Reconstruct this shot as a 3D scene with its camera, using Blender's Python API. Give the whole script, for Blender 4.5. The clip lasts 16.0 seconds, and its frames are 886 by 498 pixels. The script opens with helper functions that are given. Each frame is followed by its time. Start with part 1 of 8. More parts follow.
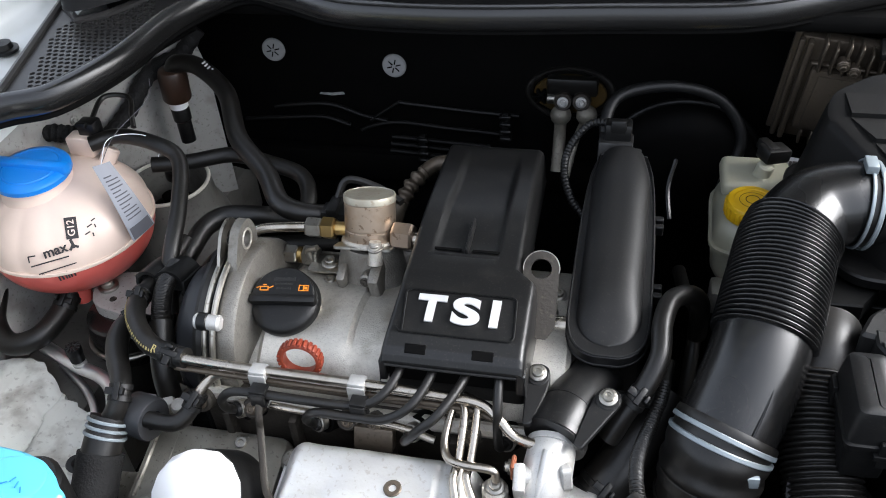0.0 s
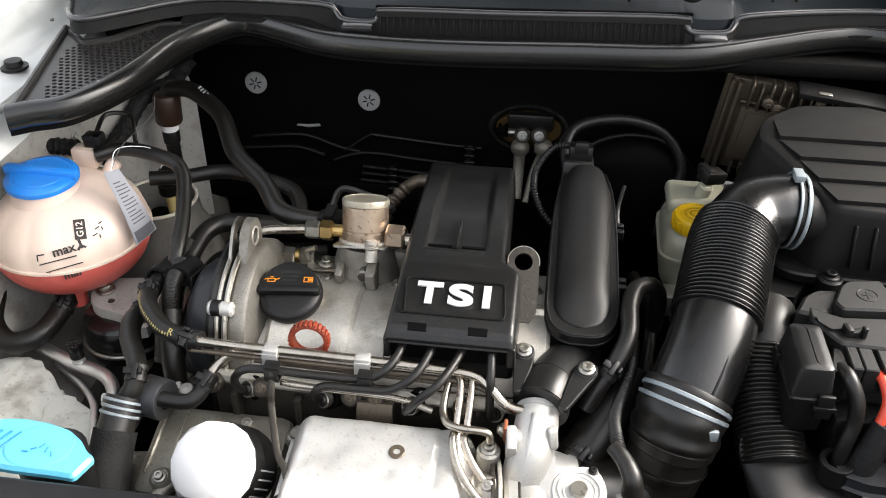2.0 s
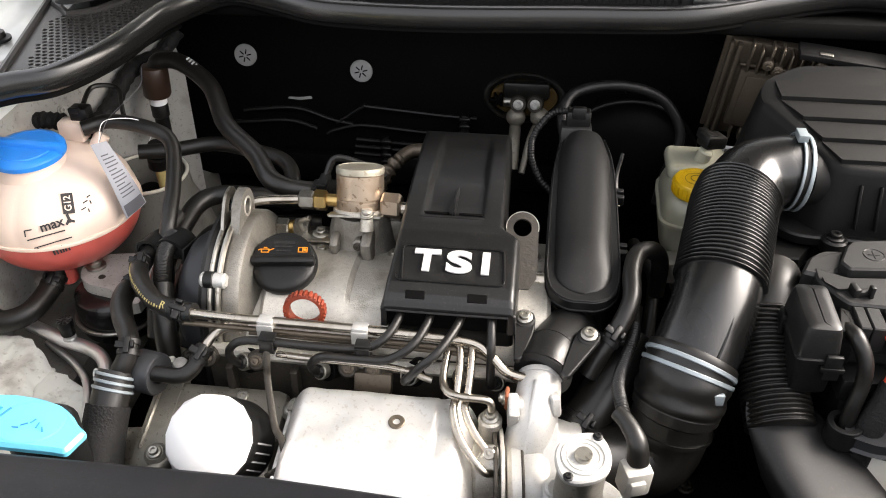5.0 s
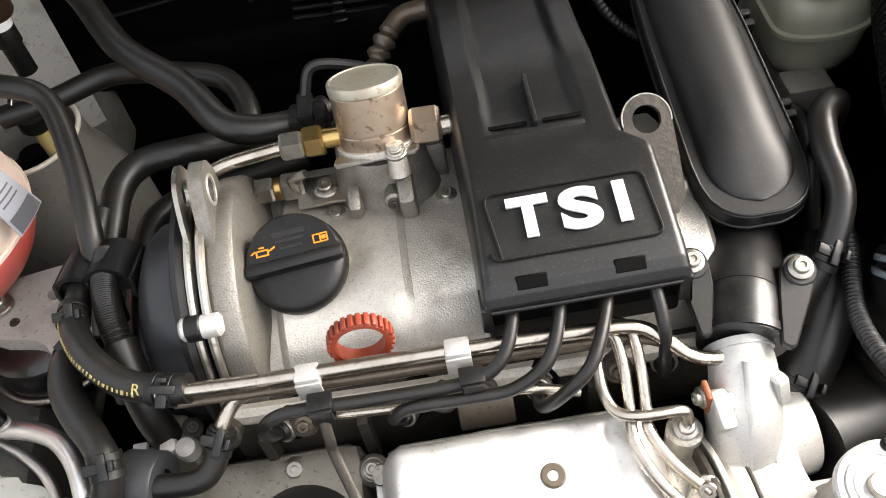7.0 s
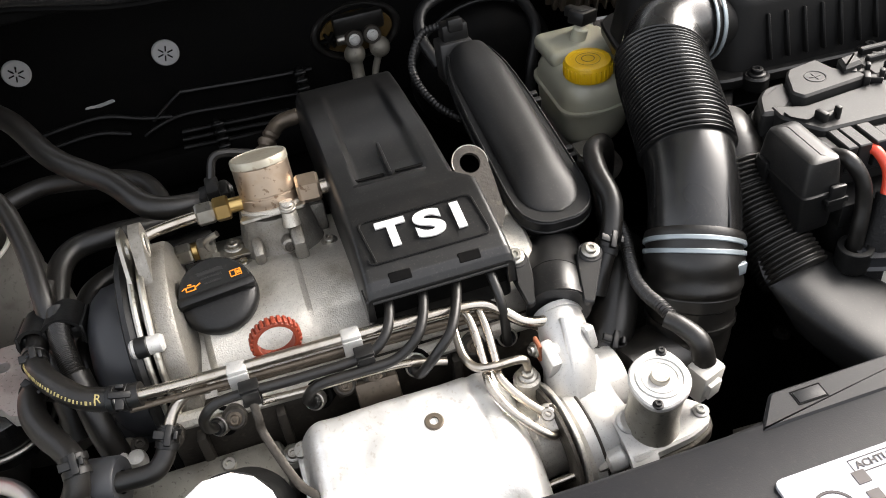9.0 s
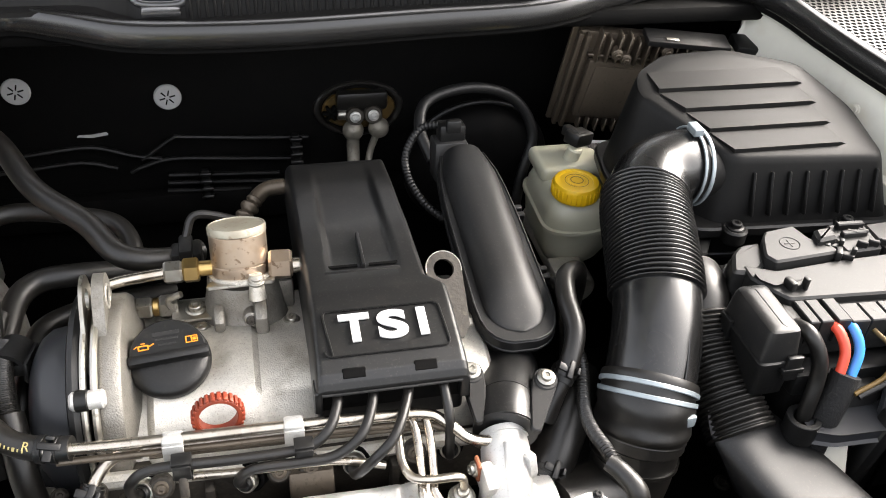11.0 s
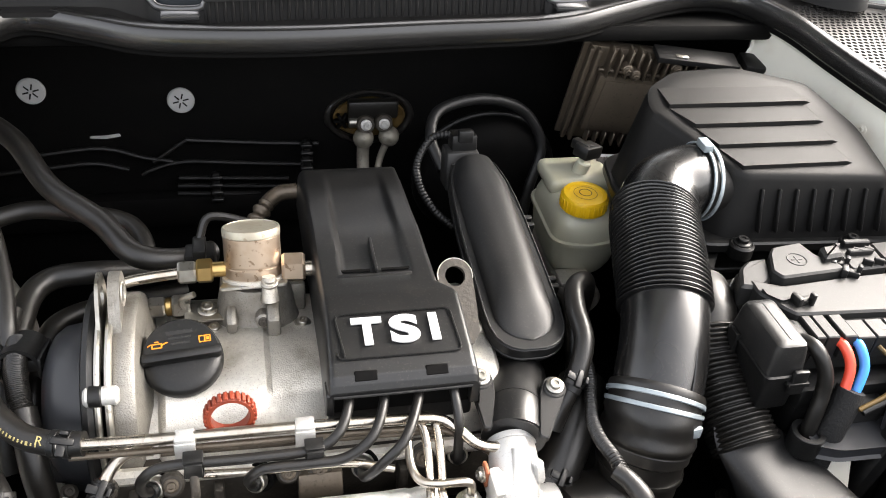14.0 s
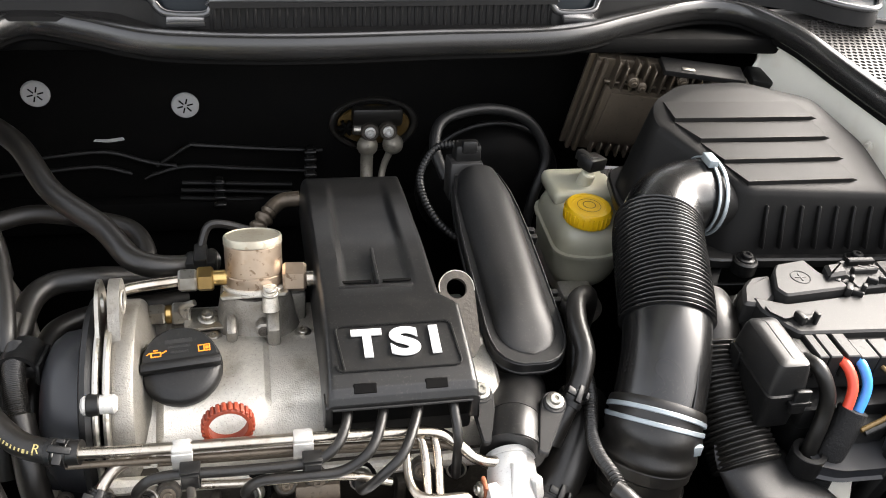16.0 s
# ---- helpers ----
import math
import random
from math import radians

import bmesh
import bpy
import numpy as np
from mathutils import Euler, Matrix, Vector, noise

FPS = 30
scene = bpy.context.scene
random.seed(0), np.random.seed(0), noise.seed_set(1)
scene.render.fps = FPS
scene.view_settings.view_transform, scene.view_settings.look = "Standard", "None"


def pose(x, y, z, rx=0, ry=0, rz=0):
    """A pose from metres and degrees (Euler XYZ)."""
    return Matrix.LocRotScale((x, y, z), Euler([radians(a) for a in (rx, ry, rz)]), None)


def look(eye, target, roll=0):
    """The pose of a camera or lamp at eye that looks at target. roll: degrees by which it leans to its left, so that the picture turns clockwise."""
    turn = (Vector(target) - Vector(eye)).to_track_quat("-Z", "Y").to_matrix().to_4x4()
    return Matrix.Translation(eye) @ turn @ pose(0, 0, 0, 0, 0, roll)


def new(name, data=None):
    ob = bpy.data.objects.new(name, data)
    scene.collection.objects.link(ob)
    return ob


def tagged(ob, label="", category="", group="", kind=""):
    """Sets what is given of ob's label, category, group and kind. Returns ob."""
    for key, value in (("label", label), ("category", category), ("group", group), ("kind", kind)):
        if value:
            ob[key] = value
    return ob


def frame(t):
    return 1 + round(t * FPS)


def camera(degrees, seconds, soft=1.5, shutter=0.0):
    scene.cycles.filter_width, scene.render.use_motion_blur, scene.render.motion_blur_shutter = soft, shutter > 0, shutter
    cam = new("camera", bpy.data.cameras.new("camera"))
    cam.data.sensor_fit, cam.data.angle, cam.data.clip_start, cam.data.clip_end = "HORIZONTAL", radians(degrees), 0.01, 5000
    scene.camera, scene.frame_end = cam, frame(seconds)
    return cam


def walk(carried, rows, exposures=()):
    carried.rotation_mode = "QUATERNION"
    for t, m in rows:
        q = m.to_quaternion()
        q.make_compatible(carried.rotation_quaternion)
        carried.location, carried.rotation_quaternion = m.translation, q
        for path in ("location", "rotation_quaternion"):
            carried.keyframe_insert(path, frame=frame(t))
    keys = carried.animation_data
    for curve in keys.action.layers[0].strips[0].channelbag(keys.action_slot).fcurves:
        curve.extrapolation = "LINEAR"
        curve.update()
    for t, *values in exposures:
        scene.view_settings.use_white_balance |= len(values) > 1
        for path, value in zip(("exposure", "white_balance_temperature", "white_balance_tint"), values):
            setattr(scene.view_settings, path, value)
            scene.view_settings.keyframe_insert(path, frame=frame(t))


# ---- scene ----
cam = camera(54.0, 16.0, 1.0)
PATH = [
    (0, (0.1292, -0.4836, 1.3438), (-0.3477, 1.2959, -0.1627), -4.7),
    (0.5, (0.0783, -0.5939, 1.3474), (-0.1921, 1.2846, -0.0877), -0.1),
    (1, (0.0879, -0.6148, 1.3581), (-0.2037, 1.3614, 0.0646), -0.6),
    (1.5, (0.0879, -0.6148, 1.3438), (-0.1877, 1.3325, 0.0039), -0.2),
    (2, (0.0750, -0.6191, 1.3450), (-0.1835, 1.3220, -0.0068), 0.3),
    (2.5, (0.0787, -0.6201, 1.3438), (-0.1902, 1.3145, -0.0151), 0.1),
    (3, (0.0786, -0.6189, 1.3474), (-0.1888, 1.3098, -0.0211), -0.0),
    (3.5, (0.0786, -0.6189, 1.3498), (-0.1886, 1.3063, -0.0235), -0.1),
    (5.8, (0.0526, -0.6013, 1.3081), (-0.1193, 1.3043, -0.1068), -1.0),
    (6, (0.0249, -0.5552, 1.3129), (-0.0744, 1.2699, -0.2103), -1.5),
    (6.5, (-0.0578, -0.3824, 1.2582), (-0.0663, 1.2537, -0.4709), -10.1),
    (7, (-0.0699, -0.2973, 1.2248), (-0.1120, 1.2189, -0.6090), -11.1),
    (7.5, (-0.1048, -0.3326, 1.2462), (0.1760, 1.2474, -0.5126), -5.7),
    (8, (-0.1929, -0.4164, 1.2712), (0.4755, 1.2003, -0.3424), -0.9),
    (8.5, (-0.1787, -0.4561, 1.2831), (0.4165, 1.2112, -0.3067), -3.1),
    (9, (-0.1048, -0.4983, 1.2772), (0.2836, 1.2620, -0.2769), -7.7),
    (9.5, (-0.0945, -0.5108, 1.2891), (0.3054, 1.2561, -0.2543), -6.1),
    (10, (-0.0915, -0.4797, 1.3093), (0.3798, 1.3510, -0.1365), 1.7),
    (12.5, (-0.1010, -0.4814, 1.3046), (0.3946, 1.3637, -0.1139), 4.6),
    (13, (-0.1010, -0.4814, 1.3046), (0.3957, 1.3650, -0.1127), 4.8),
    (13.5, (-0.1045, -0.4828, 1.3093), (0.3930, 1.3708, -0.0984), 4.9),
    (14, (-0.1114, -0.4868, 1.3069), (0.3940, 1.3744, -0.0877), 5.5),
    (14.5, (-0.1175, -0.4848, 1.3058), (0.4033, 1.3785, -0.0818), 6.4),
    (15, (-0.1177, -0.4800, 1.3093), (0.3959, 1.3817, -0.0794), 6.6),
    (15.5, (-0.1131, -0.4785, 1.3081), (0.3932, 1.3875, -0.0806), 6.6),
    (16, (-0.1094, -0.4795, 1.3117), (0.3884, 1.3884, -0.0782), 6.3),
]
EXPOSURES = [(0, 2.12, 6050, 10), (0.5, 2.4, 6150, 10), (1, 2.1, 6250, 10), (2, 2.35, 6700, 10), (3.5, 2.5, 6900, 12), (6, 2.5, 6900, 12), (7.2, 2.75, 6850, 11), (8, 2.75, 6800, 11), (9, 2.5, 6750, 11), (10, 2.75, 6800, 11), (12.5, 3.13, 6800, 11), (14, 3.08, 6800, 11), (16, 3.0, 6800, 11)]
walk(cam, [(t, look(eye, target, roll)) for t, eye, target, roll in PATH], EXPOSURES)

# ---- light ----
world = bpy.data.worlds.new("overcast_sky")
scene.world = world
world.use_nodes = True
wn = world.node_tree.nodes
sky = wn.new("ShaderNodeTexSky")
sky.sky_type, sky.sun_disc = "NISHITA", False
sky.sun_elevation, sky.sun_rotation = radians(38), radians(72)
sky.air_density, sky.dust_density = 1.0, 7.0
wn["Background"].inputs["Strength"].default_value = 0.15
haze = wn.new("ShaderNodeHueSaturation")
haze.inputs["Saturation"].default_value = 0.3
world.node_tree.links.new(sky.outputs[0], haze.inputs["Color"])
world.node_tree.links.new(haze.outputs[0], wn["Background"].inputs["Color"])
sun_data = bpy.data.lights.new("sun", "SUN")
sun_data.energy, sun_data.angle, sun_data.color = 0.26, radians(34), (1.0, 0.975, 0.94)
sun = new("sun", sun_data)
sun.matrix_world = look((2.853, 0.927, 3.144), (0, 0, 0.8))


# ---- materials ----
def material(name, color, rough=0.5, metal=0.0, grain=0.12, scale=60.0, bump=0.15, wear=0.0, wear_color=(0.3, 0.28, 0.25),
             coat=0.0, patch=6.0, bump_scale=300.0, spec=0.5, speck=0.0, speck_scale=220.0, speck_color=(0.05, 0.04, 0.03)):
    """A surface with variation at two scales, fine relief and optional dust or stains."""
    m = bpy.data.materials.new(name)
    m.use_nodes = True
    nt = m.node_tree
    n, l = nt.nodes, nt.links
    b = n["Principled BSDF"]
    tc = n.new("ShaderNodeTexCoord")

    def noise_node(sc, detail=4.0):
        q = n.new("ShaderNodeTexNoise")
        q.inputs["Scale"].default_value, q.inputs["Detail"].default_value = sc, detail
        l.new(tc.outputs["Object"], q.inputs["Vector"])
        return q

    fine, broad = noise_node(scale), noise_node(patch, 3.0)
    mix = n.new("ShaderNodeMix")
    mix.data_type = "RGBA"
    dark = [c * (1 - grain) for c in color]
    light = [min(1.0, c * (1 + grain)) for c in color]
    mix.inputs["A"].default_value, mix.inputs["B"].default_value = (*dark, 1), (*light, 1)
    add = n.new("ShaderNodeMath")
    add.operation = "MULTIPLY_ADD"
    add.inputs[1].default_value, add.inputs[2].default_value = 0.6, 0.0
    l.new(fine.outputs["Fac"], add.inputs[0])
    add2 = n.new("ShaderNodeMath")
    add2.operation = "MULTIPLY_ADD"
    add2.inputs[1].default_value = 0.5
    l.new(broad.outputs["Fac"], add2.inputs[0])
    l.new(add.outputs[0], add2.inputs[2])
    l.new(add2.outputs[0], mix.inputs["Factor"])
    out = mix.outputs["Result"]
    if wear:
        w = noise_node(patch * 5, 6.0)
        ramp = n.new("ShaderNodeMapRange")
        ramp.inputs["From Min"].default_value, ramp.inputs["From Max"].default_value = 0.52, 0.72
        ramp.inputs["To Max"].default_value = wear
        l.new(w.outputs["Fac"], ramp.inputs["Value"])
        mix2 = n.new("ShaderNodeMix")
        mix2.data_type = "RGBA"
        mix2.inputs["B"].default_value = (*wear_color, 1)
        l.new(ramp.outputs[0], mix2.inputs["Factor"])
        l.new(out, mix2.inputs["A"])
        out = mix2.outputs["Result"]
    if speck:
        sp = noise_node(speck_scale, 3.0)
        gate = n.new("ShaderNodeMapRange")
        gate.inputs["From Min"].default_value, gate.inputs["From Max"].default_value = 0.60, 0.68
        gate.inputs["To Max"].default_value = speck
        l.new(sp.outputs["Fac"], gate.inputs["Value"])
        mix3 = n.new("ShaderNodeMix")
        mix3.data_type = "RGBA"
        mix3.inputs["B"].default_value = (*speck_color, 1)
        l.new(gate.outputs[0], mix3.inputs["Factor"])
        l.new(out, mix3.inputs["A"])
        out = mix3.outputs["Result"]
    l.new(out, b.inputs["Base Color"])
    rr = n.new("ShaderNodeMapRange")
    rr.inputs["To Min"].default_value, rr.inputs["To Max"].default_value = max(0.03, rough - 0.1), min(1, rough + 0.1)
    l.new(broad.outputs["Fac"], rr.inputs["Value"])
    l.new(rr.outputs[0], b.inputs["Roughness"])
    b.inputs["Metallic"].default_value = metal
    b.inputs["Specular IOR Level"].default_value = spec
    b.inputs["Coat Weight"].default_value = coat
    if bump:
        f2 = noise_node(bump_scale, 2.0)
        bp = n.new("ShaderNodeBump")
        bp.inputs["Strength"].default_value, bp.inputs["Distance"].default_value = bump, 0.001
        l.new(f2.outputs["Fac"], bp.inputs["Height"])
        l.new(bp.outputs[0], b.inputs["Normal"])
    return m


M_COVER = material("moulded_cover_plastic", (0.0060, 0.0060, 0.0061), 0.36, wear=0.4, wear_color=(0.018, 0.0165, 0.015), bump=0.05, bump_scale=1300, spec=0.42, patch=13, speck=0.5, speck_scale=520, speck_color=(0.034, 0.031, 0.028))
M_PLASTIC = material("black_plastic", (0.0042, 0.0042, 0.0042), 0.42, wear=0.22, wear_color=(0.018, 0.016, 0.014), spec=0.33, speck=0.3, speck_scale=380, speck_color=(0.022, 0.02, 0.017))
# near-black of felt and parts; also paints shade in slots and gaps
M_DARK = material("black_with_shade", (0.0013, 0.00125, 0.0012), 0.7, wear=0.4, wear_color=(0.0042, 0.0036, 0.003), spec=0.07)
M_GREY = material("dark_grey_plastic", (0.016, 0.0157, 0.0157), 0.42, wear=0.15, wear_color=(0.04, 0.037, 0.034), bump=0.06, bump_scale=1300, spec=0.4)
M_FUSE = material("grey_box_plastic", (0.0125, 0.0124, 0.0122), 0.45, wear=0.2, wear_color=(0.03, 0.028, 0.026), bump=0.06, bump_scale=1200, spec=0.32, speck=0.3, speck_scale=420, speck_color=(0.04, 0.037, 0.033))
M_RUBBER = material("black_rubber", (0.0058, 0.0053, 0.0047), 0.40, wear=0.45, wear_color=(0.015, 0.0125, 0.010), spec=0.42, bump=0.08, speck=0.35, speck_scale=420, speck_color=(0.024, 0.020, 0.016))
M_HOSE = material("polished_intake_rubber", (0.0045, 0.0045, 0.0046), 0.26, wear=0.3, wear_color=(0.018, 0.016, 0.015), bump=0.02, bump_scale=500, spec=0.55, speck=0.45, speck_scale=330, speck_color=(0.026, 0.023, 0.02))
M_FABRIC = material("woven_sleeve", (0.008, 0.008, 0.0082), 0.75, bump=1.0, bump_scale=420, spec=0.25, speck=0.5, speck_scale=420, speck_color=(0.03, 0.028, 0.026))
M_CAST = material("cast_aluminium", (0.52, 0.495, 0.445), 0.42, 0.68, 0.32, 260, 0.5, 0.55, (0.18, 0.153, 0.112), bump_scale=800, speck=0.45, speck_scale=900, speck_color=(0.10, 0.080, 0.054))
M_CLEAN = material("bright_aluminium", (0.47, 0.465, 0.45), 0.48, 0.5, 0.15, 160, 0.18, 0.4, (0.28, 0.25, 0.20), bump_scale=1400, speck=0.3, speck_scale=700, speck_color=(0.15, 0.12, 0.085))
M_SHIELD = material("heat_shield_aluminium", (0.80, 0.79, 0.77), 0.42, 0.85, 0.08, 40, 0.2, 0.2, (0.5, 0.45, 0.38), speck=0.3, speck_scale=260, speck_color=(0.45, 0.38, 0.30))
M_PIPE = material("polished_steel", (0.44, 0.40, 0.345), 0.28, 1.0, 0.2, 80, 0.1, 0.5, (0.20, 0.155, 0.105), patch=9, speck=0.4, speck_scale=320, speck_color=(0.14, 0.10, 0.065))
M_ZINC = material("zinc_steel", (0.36, 0.345, 0.31), 0.38, 1.0, 0.25, 150, 0.25, 0.5, (0.15, 0.115, 0.08), speck=0.5, speck_scale=200, speck_color=(0.08, 0.06, 0.04))
M_BRASS = material("yellow_brass", (0.48, 0.33, 0.13), 0.32, 1.0, 0.15, 100, 0.1, 0.3, (0.3, 0.2, 0.1))
M_PUMP = material("tarnished_nickel", (0.36, 0.285, 0.218), 0.36, 0.85, 0.2, 60, 0.1, 0.55, (0.24, 0.155, 0.09), patch=11, speck=0.7, speck_scale=150, speck_color=(0.10, 0.055, 0.025))
M_MILK = material("milky_polymer", (0.72, 0.575, 0.485), 0.33, grain=0.07, bump=0.05)
M_COOLANT = material("pink_coolant_polymer", (0.56, 0.105, 0.085), 0.3, grain=0.1, bump=0.05)
M_BLUE = material("blue_cap_plastic", (0.012, 0.20, 0.66), 0.38, grain=0.05, bump=0.1)
M_CYAN = material("cyan_cap_plastic", (0.10, 0.44, 0.62), 0.35, grain=0.05, bump=0.1)
M_YELLOW = material("yellow_cap_plastic", (0.66, 0.40, 0.006), 0.4, grain=0.08, bump=0.1, wear=0.2, wear_color=(0.40, 0.22, 0.005))
M_RESERVOIR = material("aged_milky_polymer", (0.36, 0.352, 0.275), 0.33, grain=0.08, bump=0.03, wear=0.25, wear_color=(0.25, 0.215, 0.12))
M_RED = material("orange_red_plastic", (0.20, 0.030, 0.011), 0.5, grain=0.2, bump=0.1, wear=0.4, wear_color=(0.08, 0.017, 0.009))
M_WHITE = material("white_paint", (0.82, 0.82, 0.83), 0.35, grain=0.03, bump=0.03)
M_PAPER = material("white_paper", (0.28, 0.285, 0.31), 0.75, grain=0.12)
M_INK = material("dark_print", (0.02, 0.015, 0.015), 0.6, bump=0)
M_ORANGE = material("orange_print", (0.62, 0.20, 0.005), 0.5, bump=0)
M_YPRINT = material("yellow_print", (0.34, 0.28, 0.11), 0.6, bump=0)
M_GREYPRINT = material("grey_print", (0.30, 0.30, 0.30), 0.6, bump=0)
M_PAINT = material("white_body_paint", (0.62, 0.635, 0.615), 0.3, grain=0.05, bump=0.0, coat=0.4, wear=0.2, wear_color=(0.36, 0.33, 0.27))
# stained pale inner paint, darkened in colour for the shade low on the left
M_CREAMSHADE = material("shaded_inner_paint", (0.118, 0.115, 0.104), 0.42, grain=0.2, bump=0.1, wear=0.75, wear_color=(0.038, 0.032, 0.025), patch=6, speck=0.4, speck_scale=220, speck_color=(0.03, 0.025, 0.019))
M_LETTER = material("satin_chrome", (0.66, 0.66, 0.66), 0.4, 0.4, 0.05, bump=0.02)
M_ECU = material("bronzed_aluminium", (0.105, 0.085, 0.064), 0.42, 0.6, 0.15, 120, 0.2, 0.4, (0.05, 0.039, 0.029), speck=0.35, speck_scale=260, speck_color=(0.028, 0.022, 0.016))
M_ECUBLOCK = material("pale_weathered_casting", (0.20, 0.185, 0.155), 0.5, 0.5, 0.2, 120, 0.2, 0.5, (0.09, 0.075, 0.055), speck=0.4, speck_scale=260, speck_color=(0.05, 0.04, 0.03))
M_CLAMP = material("pale_grey_spring_steel", (0.24, 0.275, 0.295), 0.42, 0.4, 0.15, bump=0.05, wear=0.3, wear_color=(0.07, 0.08, 0.09))
M_REDWIRE = material("red_insulation", (0.62, 0.06, 0.03), 0.4, bump=0.05)
M_BLUEWIRE = material("blue_insulation", (0.03, 0.22, 0.62), 0.4, bump=0.05)
M_GASKET = material("foam_seal", (0.0105, 0.0102, 0.0100), 0.24, bump=0.008, bump_scale=200, spec=0.62, wear=0.3, wear_color=(0.013, 0.012, 0.011), patch=4, speck=0.2, speck_scale=420, speck_color=(0.022, 0.02, 0.018))
M_BRONZE = material("yellow_passivated_steel", (0.075, 0.044, 0.008), 0.5, 0.3, 0.2, wear=0.6, wear_color=(0.02, 0.015, 0.008))
M_CONN = material("pale_connector_plastic", (0.38, 0.37, 0.34), 0.5, wear=0.4, wear_color=(0.18, 0.165, 0.145))
M_ASPHALT = material("asphalt", (0.055, 0.054, 0.052), 0.9, grain=0.3, scale=40, bump=0.8, bump_scale=120)
M_GRASS = material("mossy_grass", (0.16, 0.15, 0.035), 0.9, grain=0.5, scale=25, bump=1.0, wear=0.5, wear_color=(0.30, 0.22, 0.05), bump_scale=60)
# wet dark plastic; the blue of the reflected sky is painted into its base
M_COWL = material("wet_cowl_plastic", (0.0095, 0.0125, 0.0155), 0.30, wear=0.3, wear_color=(0.018, 0.021, 0.023), bump=0.1, bump_scale=200, spec=0.13)
M_COWLFACE = material("moulded_cowl_plastic", (0.0100, 0.0097, 0.0096), 0.5, wear=0.3, wear_color=(0.018, 0.017, 0.016), bump=0.05, bump_scale=900, spec=0.15)
M_LIP = material("glossy_grey_lip", (0.030, 0.030, 0.031), 0.2, wear=0.2, wear_color=(0.05, 0.047, 0.045), bump=0.03, bump_scale=600, spec=0.9)
M_STRAW = material("weathered_inner_paint", (0.58, 0.565, 0.50), 0.33, grain=0.06, bump=0.05, wear=0.3, wear_color=(0.30, 0.21, 0.13), patch=4)
M_DARKCAST = material("dark_specked_casting", (0.035, 0.030, 0.024), 0.55, 0.4, 0.3, 90, 0.5, 0.7, (0.010, 0.008, 0.006), speck=0.4, speck_scale=120, speck_color=(0.10, 0.085, 0.065))
M_PUMPTOP = material("pale_crimped_nickel", (0.33, 0.31, 0.25), 0.42, 0.6, 0.2, 60, 0.2, 0.5, (0.2, 0.15, 0.1), speck=0.5, speck_scale=200, speck_color=(0.16, 0.10, 0.06))
M_GLOSS = material("glossy_black_plastic", (0.006, 0.006, 0.006), 0.22, wear=0.3, wear_color=(0.03, 0.026, 0.02), spec=0.6)
M_LID = material("airbox_plastic", (0.0056, 0.0055, 0.0054), 0.50, wear=0.3, wear_color=(0.012, 0.011, 0.010), bump=0.12, bump_scale=1500, spec=0.15, patch=7, speck=0.3, speck_scale=520, speck_color=(0.020, 0.018, 0.016))
M_PLATE = material("taupe_scuttle_plastic", (0.030, 0.028, 0.0265), 0.38, wear=0.2, wear_color=(0.05, 0.045, 0.04), bump=0.08, bump_scale=900, spec=0.45)
M_ALU = material("drawn_aluminium", (0.72, 0.72, 0.73), 0.38, 1.0, 0.12, 60, 0.1, 0.3, (0.35, 0.32, 0.28))
M_RAIL = material("dull_rail_paint", (0.60, 0.61, 0.57), 0.38, grain=0.12, bump=0.1, wear=0.55, wear_color=(0.15, 0.125, 0.10), patch=7, speck=0.3, speck_scale=160, speck_color=(0.10, 0.08, 0.06))
# the same pale paint, greyed to include shade under the scuttle
M_WING = material("shaded_wing_paint", (0.34, 0.335, 0.315), 0.40, grain=0.12, bump=0.1, wear=0.6, wear_color=(0.14, 0.12, 0.10), patch=6, speck=0.4, speck_scale=220, speck_color=(0.06, 0.05, 0.04))
M_CASTD = material("dull_dark_casting", (0.25, 0.237, 0.205), 0.45, 0.7, 0.25, 150, 0.2, 0.6, (0.10, 0.083, 0.063), bump_scale=1000, speck=0.5, speck_scale=300, speck_color=(0.06, 0.048, 0.036))
M_TIMING = material("blue_grey_plastic", (0.020, 0.021, 0.0235), 0.42, wear=0.2, wear_color=(0.04, 0.038, 0.036), bump=0.04, bump_scale=1100, spec=0.4)
M_DUCT = material("matt_duct_plastic", (0.0055, 0.0055, 0.0057), 0.46, wear=0.3, wear_color=(0.014, 0.013, 0.012), bump=0.04, bump_scale=1000, spec=0.36, patch=9, speck=0.45, speck_scale=460, speck_color=(0.026, 0.024, 0.021))
M_SLAM = material("crossmember_plastic", (0.0090, 0.0094, 0.0108), 0.46, wear=0.2, wear_color=(0.022, 0.021, 0.020), bump=0.08, bump_scale=1100, spec=0.16, speck=0.25, speck_scale=420, speck_color=(0.03, 0.028, 0.026))
M_RUST = material("rusty_steel", (0.20, 0.062, 0.026), 0.7, 0.2, 0.4, 120, 0.3, 0.5, (0.08, 0.03, 0.015))
M_BELL = material("rough_cast_aluminium", (0.215, 0.204, 0.183), 0.50, 0.75, 0.32, 220, 0.55, 0.65, (0.09, 0.076, 0.054), bump_scale=700, speck=0.45, speck_scale=800, speck_color=(0.055, 0.044, 0.030))
M_MOUNT = material("dull_mount_casting", (0.40, 0.385, 0.36), 0.5, 0.2, 0.2, 150, 0.2, 0.5, (0.13, 0.11, 0.09), bump_scale=1000, speck=0.5, speck_scale=300, speck_color=(0.07, 0.055, 0.045))
M_BROWN = material("brown_cap_plastic", (0.034, 0.018, 0.011), 0.45, bump=0.05, wear=0.3, wear_color=(0.02, 0.012, 0.009))
